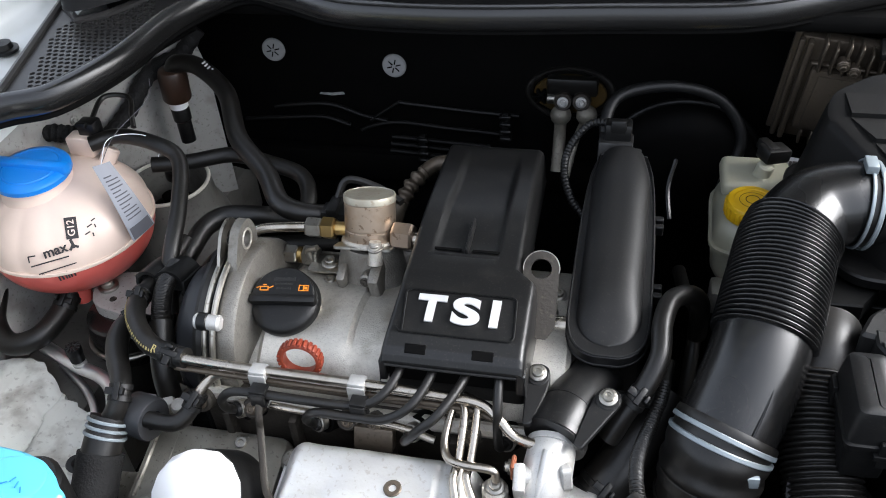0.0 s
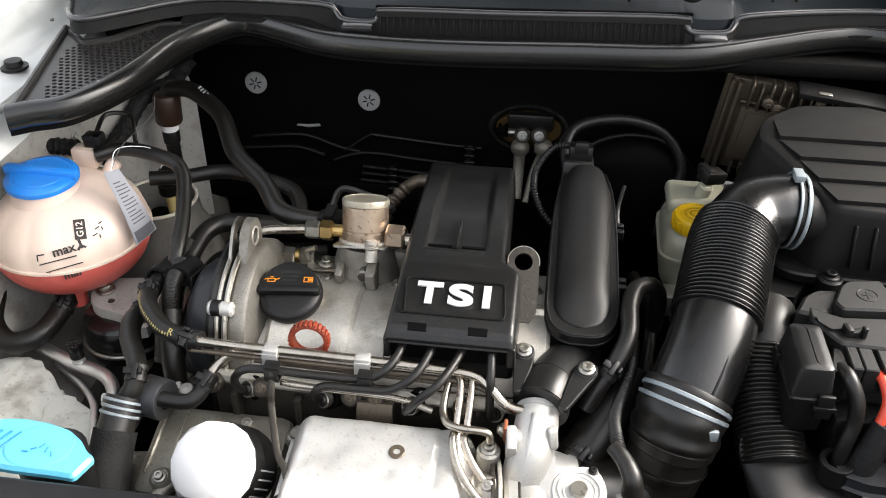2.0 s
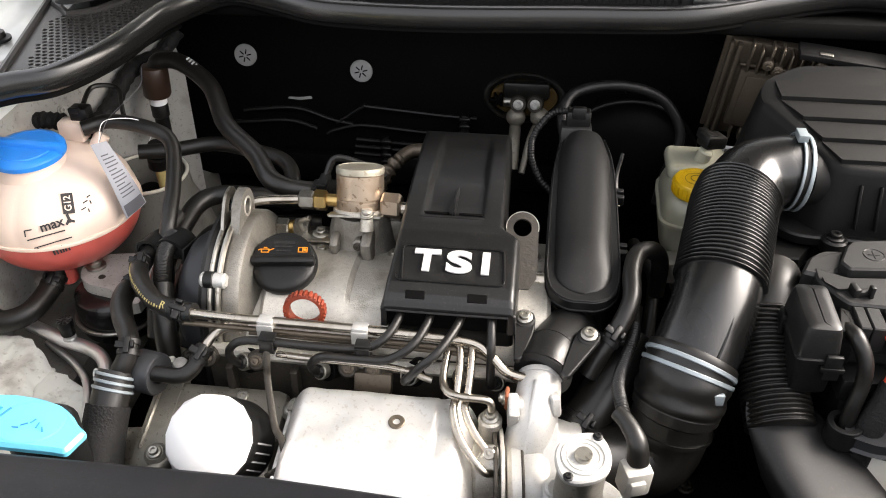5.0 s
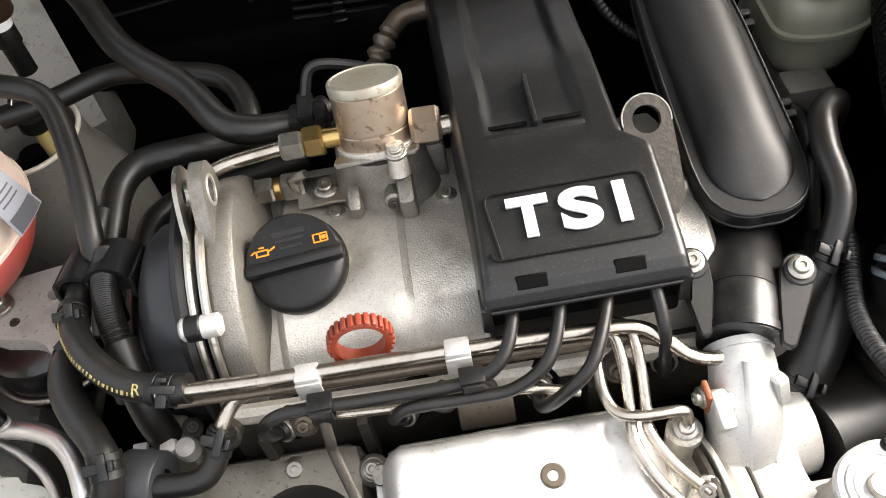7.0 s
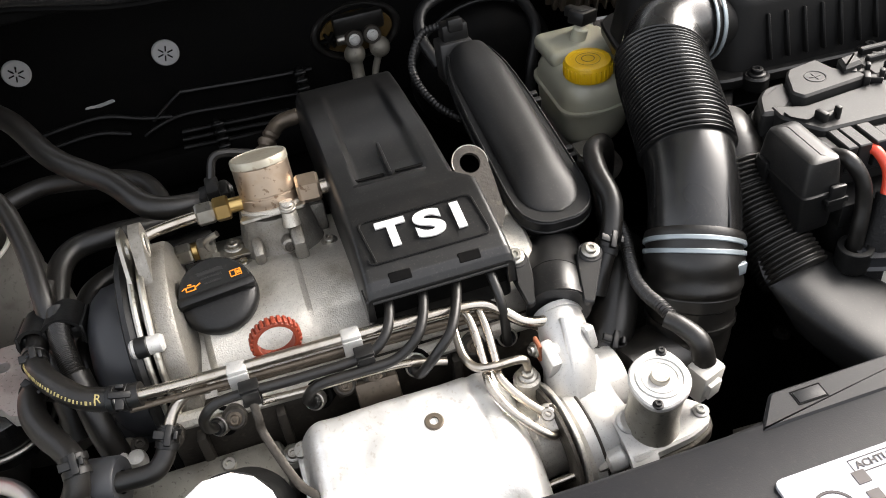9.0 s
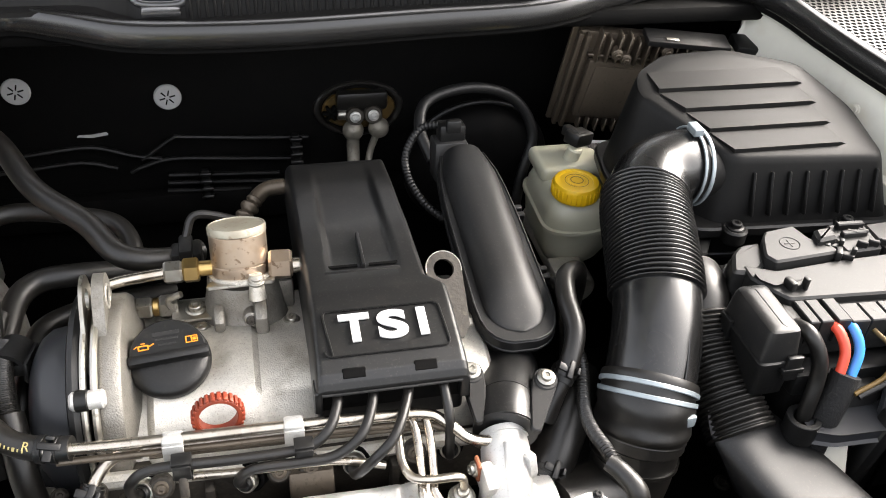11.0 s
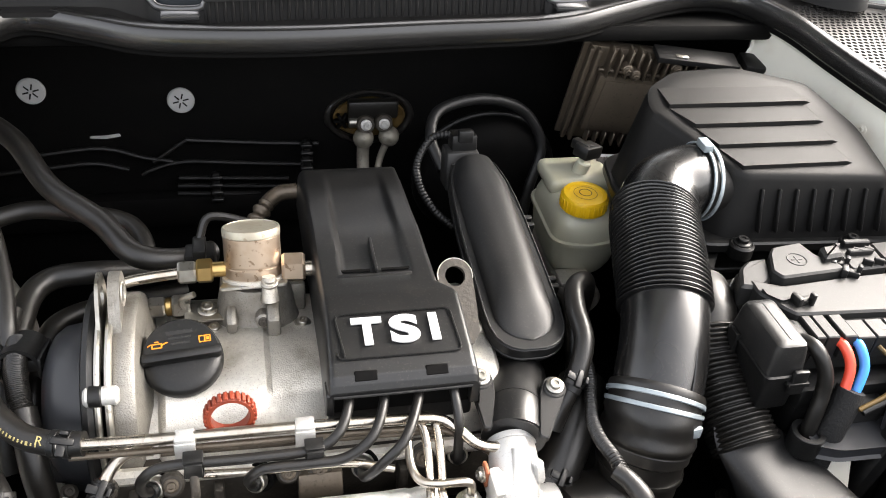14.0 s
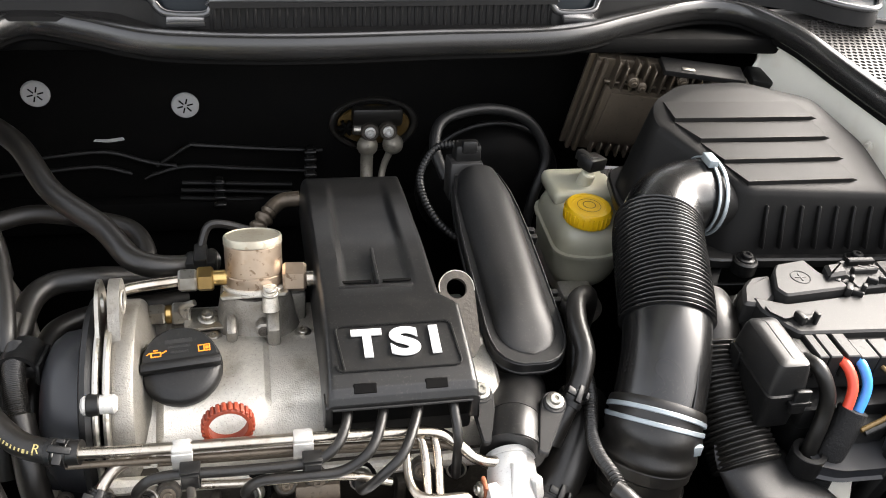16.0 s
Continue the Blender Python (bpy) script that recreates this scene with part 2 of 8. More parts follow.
M_TAGPRINT = material("grey_tag_print", (0.085, 0.085, 0.095), 0.7, bump=0)
M_FELT = material("seat_black", (0.01, 0.01, 0.01), 0.9)


def glass_material():
    m = bpy.data.materials.new("windscreen_glass")
    m.use_nodes = True
    b = m.node_tree.nodes["Principled BSDF"]
    b.inputs["Base Color"].default_value = (0.35, 0.42, 0.45, 1)
    b.inputs["Transmission Weight"].default_value = 0.9
    b.inputs["Roughness"].default_value = 0.03
    b.inputs["IOR"].default_value = 1.5
    return m


M_GLASS = glass_material()


# ---- shape tools ----
class Shape:
    def __init__(self):
        self.v, self.f = [], []

    def add(self, vf, m=None):
        v, f = vf
        k = len(self.v)
        self.v += [tuple(m @ Vector(p)) if m is not None else tuple(p) for p in v]
        self.f += [tuple(k + i for i in q) for q in f]
        return self


def shape(*items):
    s = Shape()
    for it in items:
        s.add(*it) if isinstance(it, tuple) and len(it) == 2 and isinstance(it[1], Matrix) else s.add(it)
    return s


def axis(origin, z=(0, 0, 1), x=(1, 0, 0)):
    """A pose at origin whose z axis points along z, with its x axis near x."""
    z = Vector(z).normalized()
    y = z.cross(Vector(x))
    if y.length < 1e-4:
        y = z.cross(Vector((0, 1, 0)))
    y.normalize()
    x = y.cross(z)
    m = Matrix((x, y, z)).transposed().to_4x4()
    m.translation = Vector(origin)
    return m


def spline(pts, seg=8):
    """A smooth line through pts."""
    p = [Vector(q) for q in pts]
    if len(p) < 3:
        return [p[0].lerp(p[-1], i / seg) for i in range(seg + 1)]
    p = [p[0] * 2 - p[1]] + p + [p[-1] * 2 - p[-2]]
    out = []
    for i in range(1, len(p) - 2):
        a, b, c, d = p[i - 1:i + 3]
        for k in range(seg):
            t = k / seg
            out.append(0.5 * (2 * b + (c - a) * t + (2 * a - 5 * b + 4 * c - d) * t * t + (3 * b - a - 3 * c + d) * t ** 3))
    out.append(p[-2])
    return out


def sweep(line, radius, n=14, flat=1.0, caps=True, up=(0, 0, 1)):
    """A tube along line; radius is a number or a function of 0..1 along its length."""
    lens = [0.0]
    for a, b in zip(line, line[1:]):
        lens.append(lens[-1] + (b - a).length)
    v, f = [], []
    side = None
    for i, p in enumerate(line):
        d = (line[min(i + 1, len(line) - 1)] - line[max(i - 1, 0)]).normalized()
        if side is None:
            side = d.cross(Vector(up))
            if side.length < 1e-3:
                side = d.cross(Vector((0, 1, 0)))
        else:
            side = side - d * side.dot(d)
        side.normalize()
        top = d.cross(side)
        r = radius(lens[i] / lens[-1]) if callable(radius) else radius
        for k in range(n):
            a = 2 * math.pi * k / n
            v.append(p + side * (r * math.cos(a)) + top * (r * flat * math.sin(a)))
    for i in range(len(line) - 1):
        for k in range(n):
            f.append((i * n + k, i * n + (k + 1) % n, (i + 1) * n + (k + 1) % n, (i + 1) * n + k))
    if caps:
        f.append(tuple(range(n))[::-1])
        f.append(tuple((len(line) - 1) * n + k for k in range(n)))
    return v, f


def tube(pts, radius, n=14, seg=8, flat=1.0, caps=True):
    return sweep(spline(pts, seg), radius, n, flat, caps)


def lathe(profile, n=32):
    v, f = [], []
    for r, z in profile:
        for k in range(n):
            a = 2 * math.pi * k / n
            v.append((r * math.cos(a), r * math.sin(a), z))
    for i in range(len(profile) - 1):
        for k in range(n):
            f.append((i * n + k, i * n + (k + 1) % n, (i + 1) * n + (k + 1) % n, (i + 1) * n + k))
    f.append(tuple(range(n))[::-1])
    f.append(tuple((len(profile) - 1) * n + k for k in range(n)))
    return v, f


def rod(r, h, b=0.001, n=24):
    """An upright cylinder from z = 0 to h with eased edges."""
    return lathe([(r - b, 0), (r, b), (r, h - b), (r - b, h)], n)


def ring(big, small, n=32, k=10, flat=1.0):
    v, f = [], []
    for i in range(n):
        a = 2 * math.pi * i / n
        for j in range(k):
            b = 2 * math.pi * j / k
            v.append(((big + small * math.cos(b)) * math.cos(a), (big + small * math.cos(b)) * math.sin(a), small * flat * math.sin(b)))
    for i in range(n):
        for j in range(k):
            f.append((i * k + j, ((i + 1) % n) * k + j, ((i + 1) % n) * k + (j + 1) % k, i * k + (j + 1) % k))
    return v, f


def washer(ri, ro, h, n=32, b=0.0006):
    """A flat ring from z = 0 to h."""
    prof = [(ri, 0), (ro - b, 0), (ro, b), (ro, h - b), (ro - b, h), (ri + b, h), (ri, h - b)]
    v, f = [], []
    m = len(prof)
    for r, z in prof:
        for k in range(n):
            a = 2 * math.pi * k / n
            v.append((r * math.cos(a), r * math.sin(a), z))
    for i in range(m):
        for k in range(n):
            j = (i + 1) % m
            f.append((i * n + k, i * n + (k + 1) % n, j * n + (k + 1) % n, j * n + k))
    return v, f


def rbox(sx, sy, sz, b=0.002, seg=2, top=1.0):
    """A box with rounded edges standing on z = 0; top scales its upper face."""
    bm = bmesh.new()
    bmesh.ops.create_cube(bm, size=1.0)
    for q in bm.verts:
        k = top if q.co.z > 0 else 1.0
        q.co = Vector((q.co.x * sx * k, q.co.y * sy * k, (q.co.z + 0.5) * sz))
    bmesh.ops.bevel(bm, geom=list(bm.edges), offset=b, segments=seg, profile=0.5, affect="EDGES")
    bm.verts.ensure_lookup_table()
    v = [tuple(q.co) for q in bm.verts]
    f = [tuple(q.index for q in face.verts) for face in bm.faces]
    bm.free()
    return v, f


def rounded(pts, r, seg=4):
    """The polygon pts with corners rounded by r."""
    out, n = [], len(pts)
    for i in range(n):
        p, a, b = Vector(pts[i]), Vector(pts[i - 1]), Vector(pts[(i + 1) % n])
        da, db = (a - p), (b - p)
        k = min(r, da.length * 0.45, db.length * 0.45)
        s, e = p + da.normalized() * k, p + db.normalized() * k
        for j in range(seg + 1):
            t = j / seg
            out.append(tuple((1 - t) ** 2 * s + 2 * t * (1 - t) * p + t * t * e))
    return out


def prism(outline, z0, z1, b=0.0015):
    """An upright prism over a counter-clockwise outline, with an eased upper and lower rim."""
    n = len(outline)
    cx, cy = sum(p[0] for p in outline) / n, sum(p[1] for p in outline) / n
    inner = []
    for i in range(n):
        p, a, c = Vector(outline[i]), Vector(outline[i - 1]), Vector(outline[(i + 1) % n])
        t = (c - a)
        t = t.normalized() if t.length > 1e-9 else Vector((1, 0))
        inner.append((p.x - t.y * b, p.y + t.x * b))
    v = [(x, y, z0) for x, y in inner] + [(x, y, z0 + b) for x, y in outline] + [(x, y, z1 - b) for x, y in outline] + [(x, y, z1) for x, y in inner]
    f = [tuple(range(n))[::-1], tuple(3 * n + k for k in range(n))]
    for i in range(3):
        for k in range(n):
            f.append((i * n + k, i * n + (k + 1) % n, (i + 1) * n + (k + 1) % n, (i + 1) * n + k))
    return v, f


def loft(rings, caps=True):
    n = len(rings[0])
    v = [p for r in rings for p in r]
    f = [(i * n + k, i * n + (k + 1) % n, (i + 1) * n + (k + 1) % n, (i + 1) * n + k) for i in range(len(rings) - 1) for k in range(n)]
    if caps:
        f += [tuple(range(n))[::-1], tuple((len(rings) - 1) * n + k for k in range(n))]
    return v, f


def grid(nu, nv, fn):
    v = [fn(i / (nu - 1), j / (nv - 1)) for j in range(nv) for i in range(nu)]
    f = [(j * nu + i, j * nu + i + 1, (j + 1) * nu + i + 1, (j + 1) * nu + i) for j in range(nv - 1) for i in range(nu - 1)]
    return v, f


def part(name, s, mat, parent=None, label="", sharp=38):
    """One mesh object under a thing or a part, or at top level."""
    if not isinstance(s, Shape):
        s = shape(s)
    me = bpy.data.meshes.new(name)
    me.from_pydata([tuple(p) for p in s.v], [], s.f)
    me.validate()
    bm = bmesh.new()
    bm.from_mesh(me)
    bmesh.ops.recalc_face_normals(bm, faces=bm.faces)
    bm.to_mesh(me)
    bm.free()
    me.polygons.foreach_set("use_smooth", [True] * len(me.polygons))
    me.set_sharp_from_angle(angle=radians(sharp))
    me.materials.append(mat)
    ob = new(name, me)
    if parent is not None:
        ob.parent = parent
        if parent.type == "EMPTY":
            ob.matrix_parent_inverse = Matrix.Translation(-parent.location)
    if label:
        ob["label"] = label
    return ob


def thing(name, at, label, category, group="", kind=""):
    e = new(name)
    e.location = at
    e.empty_display_size = 0.02
    return tagged(e, label, category, group, kind)


def solo(name, s, mat, label, category, group="", kind="", sharp=38):
    return tagged(part(name, s, mat, None, "", sharp), label, category, group, kind)


def bolt(parent, at, z, r=0.008, mat=None, name="bolt"):
    """A flanged bolt head with a socket."""
    m = axis(at, z)
    b = part(name, shape((lathe([(r, 0), (r, r * 0.25), (r * 0.93, r * 0.32), (r * 0.66, r * 0.36), (r * 0.64, r * 0.74), (r * 0.56, r * 0.82), (r * 0.30, r * 0.82), (r * 0.24, r * 0.62), (0.0002, r * 0.62)], 20), m)), mat or M_ZINC, parent)
    return b


def clamp(parent, line, i, r, mat, width=0.012, ear=True, name="clamp"):
    """A spring band round a tube at point i of its line."""
    p = line[i]
    d = (line[min(i + 1, len(line) - 1)] - line[max(i - 1, 0)]).normalized()
    m = axis(p - d * width / 2, d)
    s = shape((washer(r * 0.98, r + 0.0012, width * 0.34, 28, 0.0003), m), (washer(r * 0.98, r + 0.0012, width * 0.34, 28, 0.0003), m @ Matrix.Translation((0, 0, width * 0.66))))
    if ear:
        a = axis(p + Vector((0.2, -0.5, 0.8)).normalized() * r, (0.2, -0.5, 0.8), d)
        s.add(rbox(width * 1.02, 0.0055, 0.0042, 0.0010), a)
        s.add(rbox(width * 0.40, 0.012, 0.0030, 0.0008), a @ Matrix.Translation((0, -0.005, -0.001)))
        s.add(rbox(width * 0.40, 0.003, 0.0070, 0.0008), a @ Matrix.Translation((0, 0.0055, 0.0005)))
    return part(name, s, mat, parent)


def text_shape(body, size, m, depth=0.0008, bold=0.0, xscale=1.0):
    """Built-in lettering as raised shapes, centred on m."""
    cu = bpy.data.curves.new("lettering", "FONT")
    cu.body, cu.size, cu.extrude, cu.offset = body, size, depth, bold
    cu.align_x, cu.align_y = "CENTER", "CENTER"
    ob = new("lettering", cu)
    me = bpy.data.meshes.new_from_object(ob.evaluated_get(bpy.context.evaluated_depsgraph_get()))
    s = Shape()
    s.add(([(q.co.x * xscale, q.co.y, q.co.z) for q in me.vertices], [tuple(p.vertices) for p in me.polygons]), m)
    bpy.data.objects.remove(ob)
    bpy.data.curves.remove(cu)
    bpy.data.meshes.remove(me)
    return s


def lerp_at(table, y):
    """Linear look-up in pairs sorted by their first value."""
    for (a, p), (b, q) in zip(table, table[1:]):
        if y <= b:
            return p + (q - p) * max(0.0, min(1.0, (y - a) / (b - a)))
    return table[-1][1]



# ---- setting ----
tagged(part("ground", grid(2, 2, lambda u, v: (-60 + 120 * u, -60 + 120 * v, 0.0)), M_ASPHALT), "grey asphalt parking ground under the car", "ground", kind="structure")
tagged(part("verge", shape((rbox(2.6, 40, 0.06, 0.02), Matrix.Translation((-2.6, 3, 0)))), M_GRASS), "mossy yellow-green grass verge beside the car", "grass", kind="structure")

# bulkhead behind the engine: a dark felt wall with an overhanging shelf, bonnet shade included in the black
fw = Shape()
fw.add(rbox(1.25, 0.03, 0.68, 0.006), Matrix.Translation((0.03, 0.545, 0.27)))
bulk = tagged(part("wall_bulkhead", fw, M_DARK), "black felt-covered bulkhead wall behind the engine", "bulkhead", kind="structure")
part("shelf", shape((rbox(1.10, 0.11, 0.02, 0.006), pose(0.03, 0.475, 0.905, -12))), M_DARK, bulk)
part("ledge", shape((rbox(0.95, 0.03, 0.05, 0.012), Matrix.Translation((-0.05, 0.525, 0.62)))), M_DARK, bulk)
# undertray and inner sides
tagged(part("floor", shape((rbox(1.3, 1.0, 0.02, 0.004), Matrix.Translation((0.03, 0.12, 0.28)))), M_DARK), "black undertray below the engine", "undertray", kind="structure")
tagged(part("wall_left", shape((rbox(0.03, 0.95, 0.52, 0.008), Matrix.Translation((-0.56, 0.12, 0.30))), (rbox(0.14, 0.95, 0.10, 0.02), Matrix.Translation((-0.50, 0.12, 0.53)))), M_CREAMSHADE), "pale painted inner wing and chassis rail with shade in the colour", "inner wing", kind="structure")
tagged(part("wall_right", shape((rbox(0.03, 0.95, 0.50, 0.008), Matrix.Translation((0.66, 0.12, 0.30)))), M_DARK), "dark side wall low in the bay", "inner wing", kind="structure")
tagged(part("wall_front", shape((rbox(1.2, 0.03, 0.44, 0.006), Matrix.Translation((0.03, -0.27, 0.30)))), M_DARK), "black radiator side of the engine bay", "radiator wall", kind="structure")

# front wings with a rolled inner lip
def wing(side):
    s = Shape()
    x0 = -0.50 if side < 0 else 0.60
    prof = [(0.0, 0.885), (0.012, 0.90), (0.02, 0.925), (0.055, 0.932), (0.07, 0.945), (0.085, 0.97), (0.13, 0.985), (0.19, 0.965), (0.22, 0.90), (0.23, 0.70), (0.23, 0.32)]
    def at(u, v):
        k = u * (len(prof) - 1)
        i = min(int(k), len(prof) - 2)
        a, b = prof[i], prof[i + 1]
        w, z = a[0] + (b[0] - a[0]) * (k - i), a[1] + (b[1] - a[1]) * (k - i)
        y = -0.45 + 1.5 * v
        drop = 0.10 * max(0, (0.1 - y)) ** 1.5
        return (x0 + side * (w + 0.03 * v), y, z - drop)
    s.add(grid(41, 30, at))
    ob = thing("front_wing", (x0 + side * 0.15, 0.2, 0.32), "white painted front wing with a bolted inner flange", "car wing", "front wings")
    part("panel", s, M_PAINT, ob)
    return ob


left_wing = wing(-1)
part("bolt", shape((lathe([(0.016, 0), (0.016, 0.003), (0.011, 0.004), (0.010, 0.010), (0.0002, 0.011)], 20), axis((-0.560, 0.278, 0.932)))), M_PLASTIC, left_wing, "black flange bolt")
part("bolt", shape((lathe([(0.010, 0), (0.010, 0.003), (0.006, 0.004), (0.006, 0.010), (0.0002, 0.011)], 20), axis((-0.587, 0.414, 0.932)))), M_ZINC, left_wing)
wing(1)

# open bonnet, leaning over the bay from its hinges
bonnet = thing("bonnet", (0.03, 0.50, 1.075), "open white bonnet raised on its hinges", "bonnet")
s = Shape()
s.add(rbox(1.16, 0.95, 0.03, 0.01), Matrix.Translation((0.03, 0.50, 1.085)) @ pose(0, 0, 0, -54, 0, 0) @ Matrix.Translation((0, -0.475, 0)))
part("panel", s, M_PAINT, bonnet)
def bonnet_at(x, v, d):
    """A point v along the raised bonnet from its hinge line, d below its skin."""
    return Matrix.Translation((0.03, 0.50, 1.085)) @ pose(0, 0, 0, -54, 0, 0) @ Matrix.Translation((x, -v, -d))


# unseen black panel, added so rear parts reflect dark and front metals stay bright
part("reflection_blocker", shape((rbox(1.02, 0.40, 0.016, 0.006), bonnet_at(0, 0.265, 0.014))), M_FELT, bonnet, "unseen black panel added to darken reflections at the rear")
for x in (-0.545, 0.545):
    part("stiffener", shape((rbox(0.05, 0.84, 0.022, 0.008, 2, 0.8), bonnet_at(x, 0.475, 0.020))), M_PAINT, bonnet)
for v in (0.06, 0.89):
    part("stiffener", shape((rbox(1.06, 0.07, 0.022, 0.008, 2, 0.9), bonnet_at(0, v, 0.021))), M_PAINT, bonnet)

# scuttle: seal, corner meshes, slatted intake, lip and windscreen
SEAL = [(-0.500, 0.156, 0.930), (-0.480, 0.166, 0.932), (-0.439, 0.186, 0.935), (-0.404, 0.253, 0.940), (-0.385, 0.345, 0.945), (-0.355, 0.402, 0.948), (-0.322, 0.424, 0.950), (-0.270, 0.408, 0.948), (-0.211, 0.385, 0.945), (-0.150, 0.375, 0.945), (-0.048, 0.374, 0.945), (0.090, 0.387, 0.945), (0.235, 0.402, 0.945), (0.330, 0.442, 0.947), (0.398, 0.470, 0.950), (0.455, 0.486, 0.950), (0.500, 0.470, 0.950), (0.530, 0.401, 0.948), (0.548, 0.326, 0.940), (0.567, 0.253, 0.932), (0.590, 0.17, 0.925)]
seal = thing("scuttle_seal", (0.03, 0.40, 0.92), "long black rubber bonnet seal along the scuttle edge", "rubber seal")
line = spline(SEAL, 10)
SEAL_FORM = [(0.0068, 0.0119), (0.0042, 0.0122), (0.0020, 0.01205), (-0.0008, 0.01165), (-0.0032, 0.01115), (-0.0050, 0.0098), (-0.0062, 0.0078), (-0.0078, 0.0045), (-0.0088, -0.002), (-0.0086, -0.009), (-0.006, -0.0140), (-0.001, -0.016), (0.005, -0.015), (0.009, -0.008), (0.0095, 0.004), (0.0085, 0.0105)]


def seal_rings(form):
    """Rings of a cross-section given as distance behind the line and height, carried along it upright."""
    out = []
    for i, p in enumerate(line):
        d = line[min(i + 1, len(line) - 1)] - line[max(i - 1, 0)]
        back = Vector((-d.y, d.x, 0)).normalized()
        out.append([tuple(p + back * a + Vector((0, 0, h))) for a, h in form])
    return out


part("bulb", loft(seal_rings(SEAL_FORM)), M_GASKET, seal, "", 50)
part("flange", loft(seal_rings([(-0.0045, -0.0145), (-0.0055, -0.0180), (-0.004, -0.0205), (0.004, -0.0205), (0.006, -0.0145)])), M_DARK, seal)

# inner wing panels hanging from the seal line
def apron(name, pts, dirs, label, mat):
    ln = spline(pts, 6)
    rows = [[tuple(p + Vector(d)) for d in dirs] for p in ln]
    t = thing(name, ln[len(ln) // 2] + Vector(dirs[4]), label, "body panel", "inner wings")
    part("panel", shape(loft(rows)), mat, t)
    part("upper_lip", sweep([p + Vector((0, 0.003, 0.006)) for p in ln], 0.004, 8), mat, t)
    q = ln[len(ln) // 2] + (Vector(dirs[1]) + Vector(dirs[2])) / 2
    bolt(t, q, Vector((-1 if q.x > 0 else 1, -0.3, 0.2)), 0.006, mat)


apron("inner_wing", [(0.518, 0.445, 0.922), (0.525, 0.43, 0.922), (0.548, 0.335, 0.915), (0.567, 0.26, 0.908), (0.59, 0.17, 0.90), (0.605, 0.02, 0.89), (0.61, -0.15, 0.86)],
      [(0.0, 0.004, 0.005), (-0.004, -0.004, -0.022), (-0.010, -0.006, -0.032), (-0.016, -0.010, -0.062), (-0.026, -0.013, -0.068), (-0.028, -0.015, -0.30), (-0.022, -0.012, -0.30), (-0.020, -0.010, -0.062), (-0.006, -0.004, -0.034), (0.008, 0.006, 0.005)], "pale cream painted inner wing stepping down from the seal", M_STRAW)
apron("inner_wing", [(-0.535, -0.10, 0.88), (-0.54, 0.04, 0.905), (-0.542, 0.13, 0.912), (-0.525, 0.215, 0.915), (-0.500, 0.305, 0.918), (-0.470, 0.380, 0.922), (-0.440, 0.415, 0.924), (-0.425, 0.425, 0.925)],
      [(0.0, 0.004, 0.005), (0.0, 0.020, -0.05), (0.004, 0.030, -0.10), (0.0, 0.036, -0.30), (-0.01, 0.046, -0.30), (-0.006, 0.040, -0.10), (-0.008, 0.030, -0.05), (-0.008, 0.014, 0.005)], "pale painted inner wing under the scuttle corner, greyed by painted shade", M_WING)

scuttle = thing("cowl", (0.03, 0.45, 0.93), "black plastic cowl below the windscreen with a slatted air intake", "cowl")
LIP = [(-0.617, 0.562, 0.982), (-0.575, 0.470, 0.980), (-0.530, 0.378, 0.978), (-0.513, 0.343, 0.978), (-0.498, 0.328, 0.978), (-0.478, 0.333, 0.978), (-0.442, 0.366, 0.978), (-0.405, 0.400, 0.978), (-0.353, 0.423, 0.978), (-0.268, 0.425, 0.978), (-0.212, 0.420, 0.978), (-0.201, 0.420, 0.970), (-0.189, 0.414, 0.962), (-0.152, 0.413, 0.962), (-0.143, 0.414, 0.971), (-0.132, 0.412, 0.978), (0.026, 0.421, 0.978), (0.219, 0.438, 0.978), (0.231, 0.436, 0.970), (0.241, 0.433, 0.962), (0.280, 0.438, 0.962), (0.291, 0.449, 0.970), (0.306, 0.455, 0.978), (0.412, 0.486, 0.978), (0.500, 0.494, 0.978), (0.560, 0.472, 0.977), (0.605, 0.43, 0.976), (0.650, 0.43, 0.976), (0.70, 0.52, 0.98)]
ll = spline(LIP, 4)
part("lip", sweep(ll, 0.0042, 10), M_LIP, scuttle)
cowl_rows = []
for p in ll:
    # the tray rises slowly from the lip to the foot of the glass
    yb = 0.455 + 0.05 * (p.x / 0.5) ** 2 if abs(p.x) < 0.5 else 0.58
    yb = max(yb, p.y + 0.012)
    cowl_rows.append([tuple(p + Vector((0, 0.001, -0.002))), (p.x, p.y + 0.007, p.z - 0.003), (p.x, p.y + 0.012, 0.9745), (p.x, yb + 0.09, 1.003), (p.x, yb + 0.09, 0.996), (p.x, p.y + 0.010, p.z - 0.010)])
part("tray", loft(cowl_rows), M_COWL, scuttle, "wet tray with the sky's blue reflection in its colour")
def wall_foot(x):
    """The height at which the wall below the lip ends."""
    return lerp_at([(-0.24, 0.961), (-0.20, 0.948), (0.29, 0.948), (0.33, 0.955)], x)


part("front_wall", loft([[tuple(p + Vector((0, dy, dz))) for dy, dz in ((-0.001, -0.002), (0.003, -0.002), (0.000, wall_foot(p.x) - p.z), (-0.006, wall_foot(p.x) - p.z))] for p in ll if not -0.137 < p.x < 0.226]), M_COWLFACE, scuttle)
part("ledge", loft([[tuple(p + Vector((0, dy, dz))) for dy, dz in ((0.004, wall_foot(p.x) + 0.003 - p.z), (-0.016, wall_foot(p.x) - 0.002 - p.z), (-0.016, wall_foot(p.x) - 0.007 - p.z), (0.004, wall_foot(p.x) - 0.002 - p.z))] for p in ll if -0.40 < p.x < 0.50]), M_COWLFACE, scuttle)
def intake_y(x):
    return 0.4090 + 0.072 * (x + 0.13)


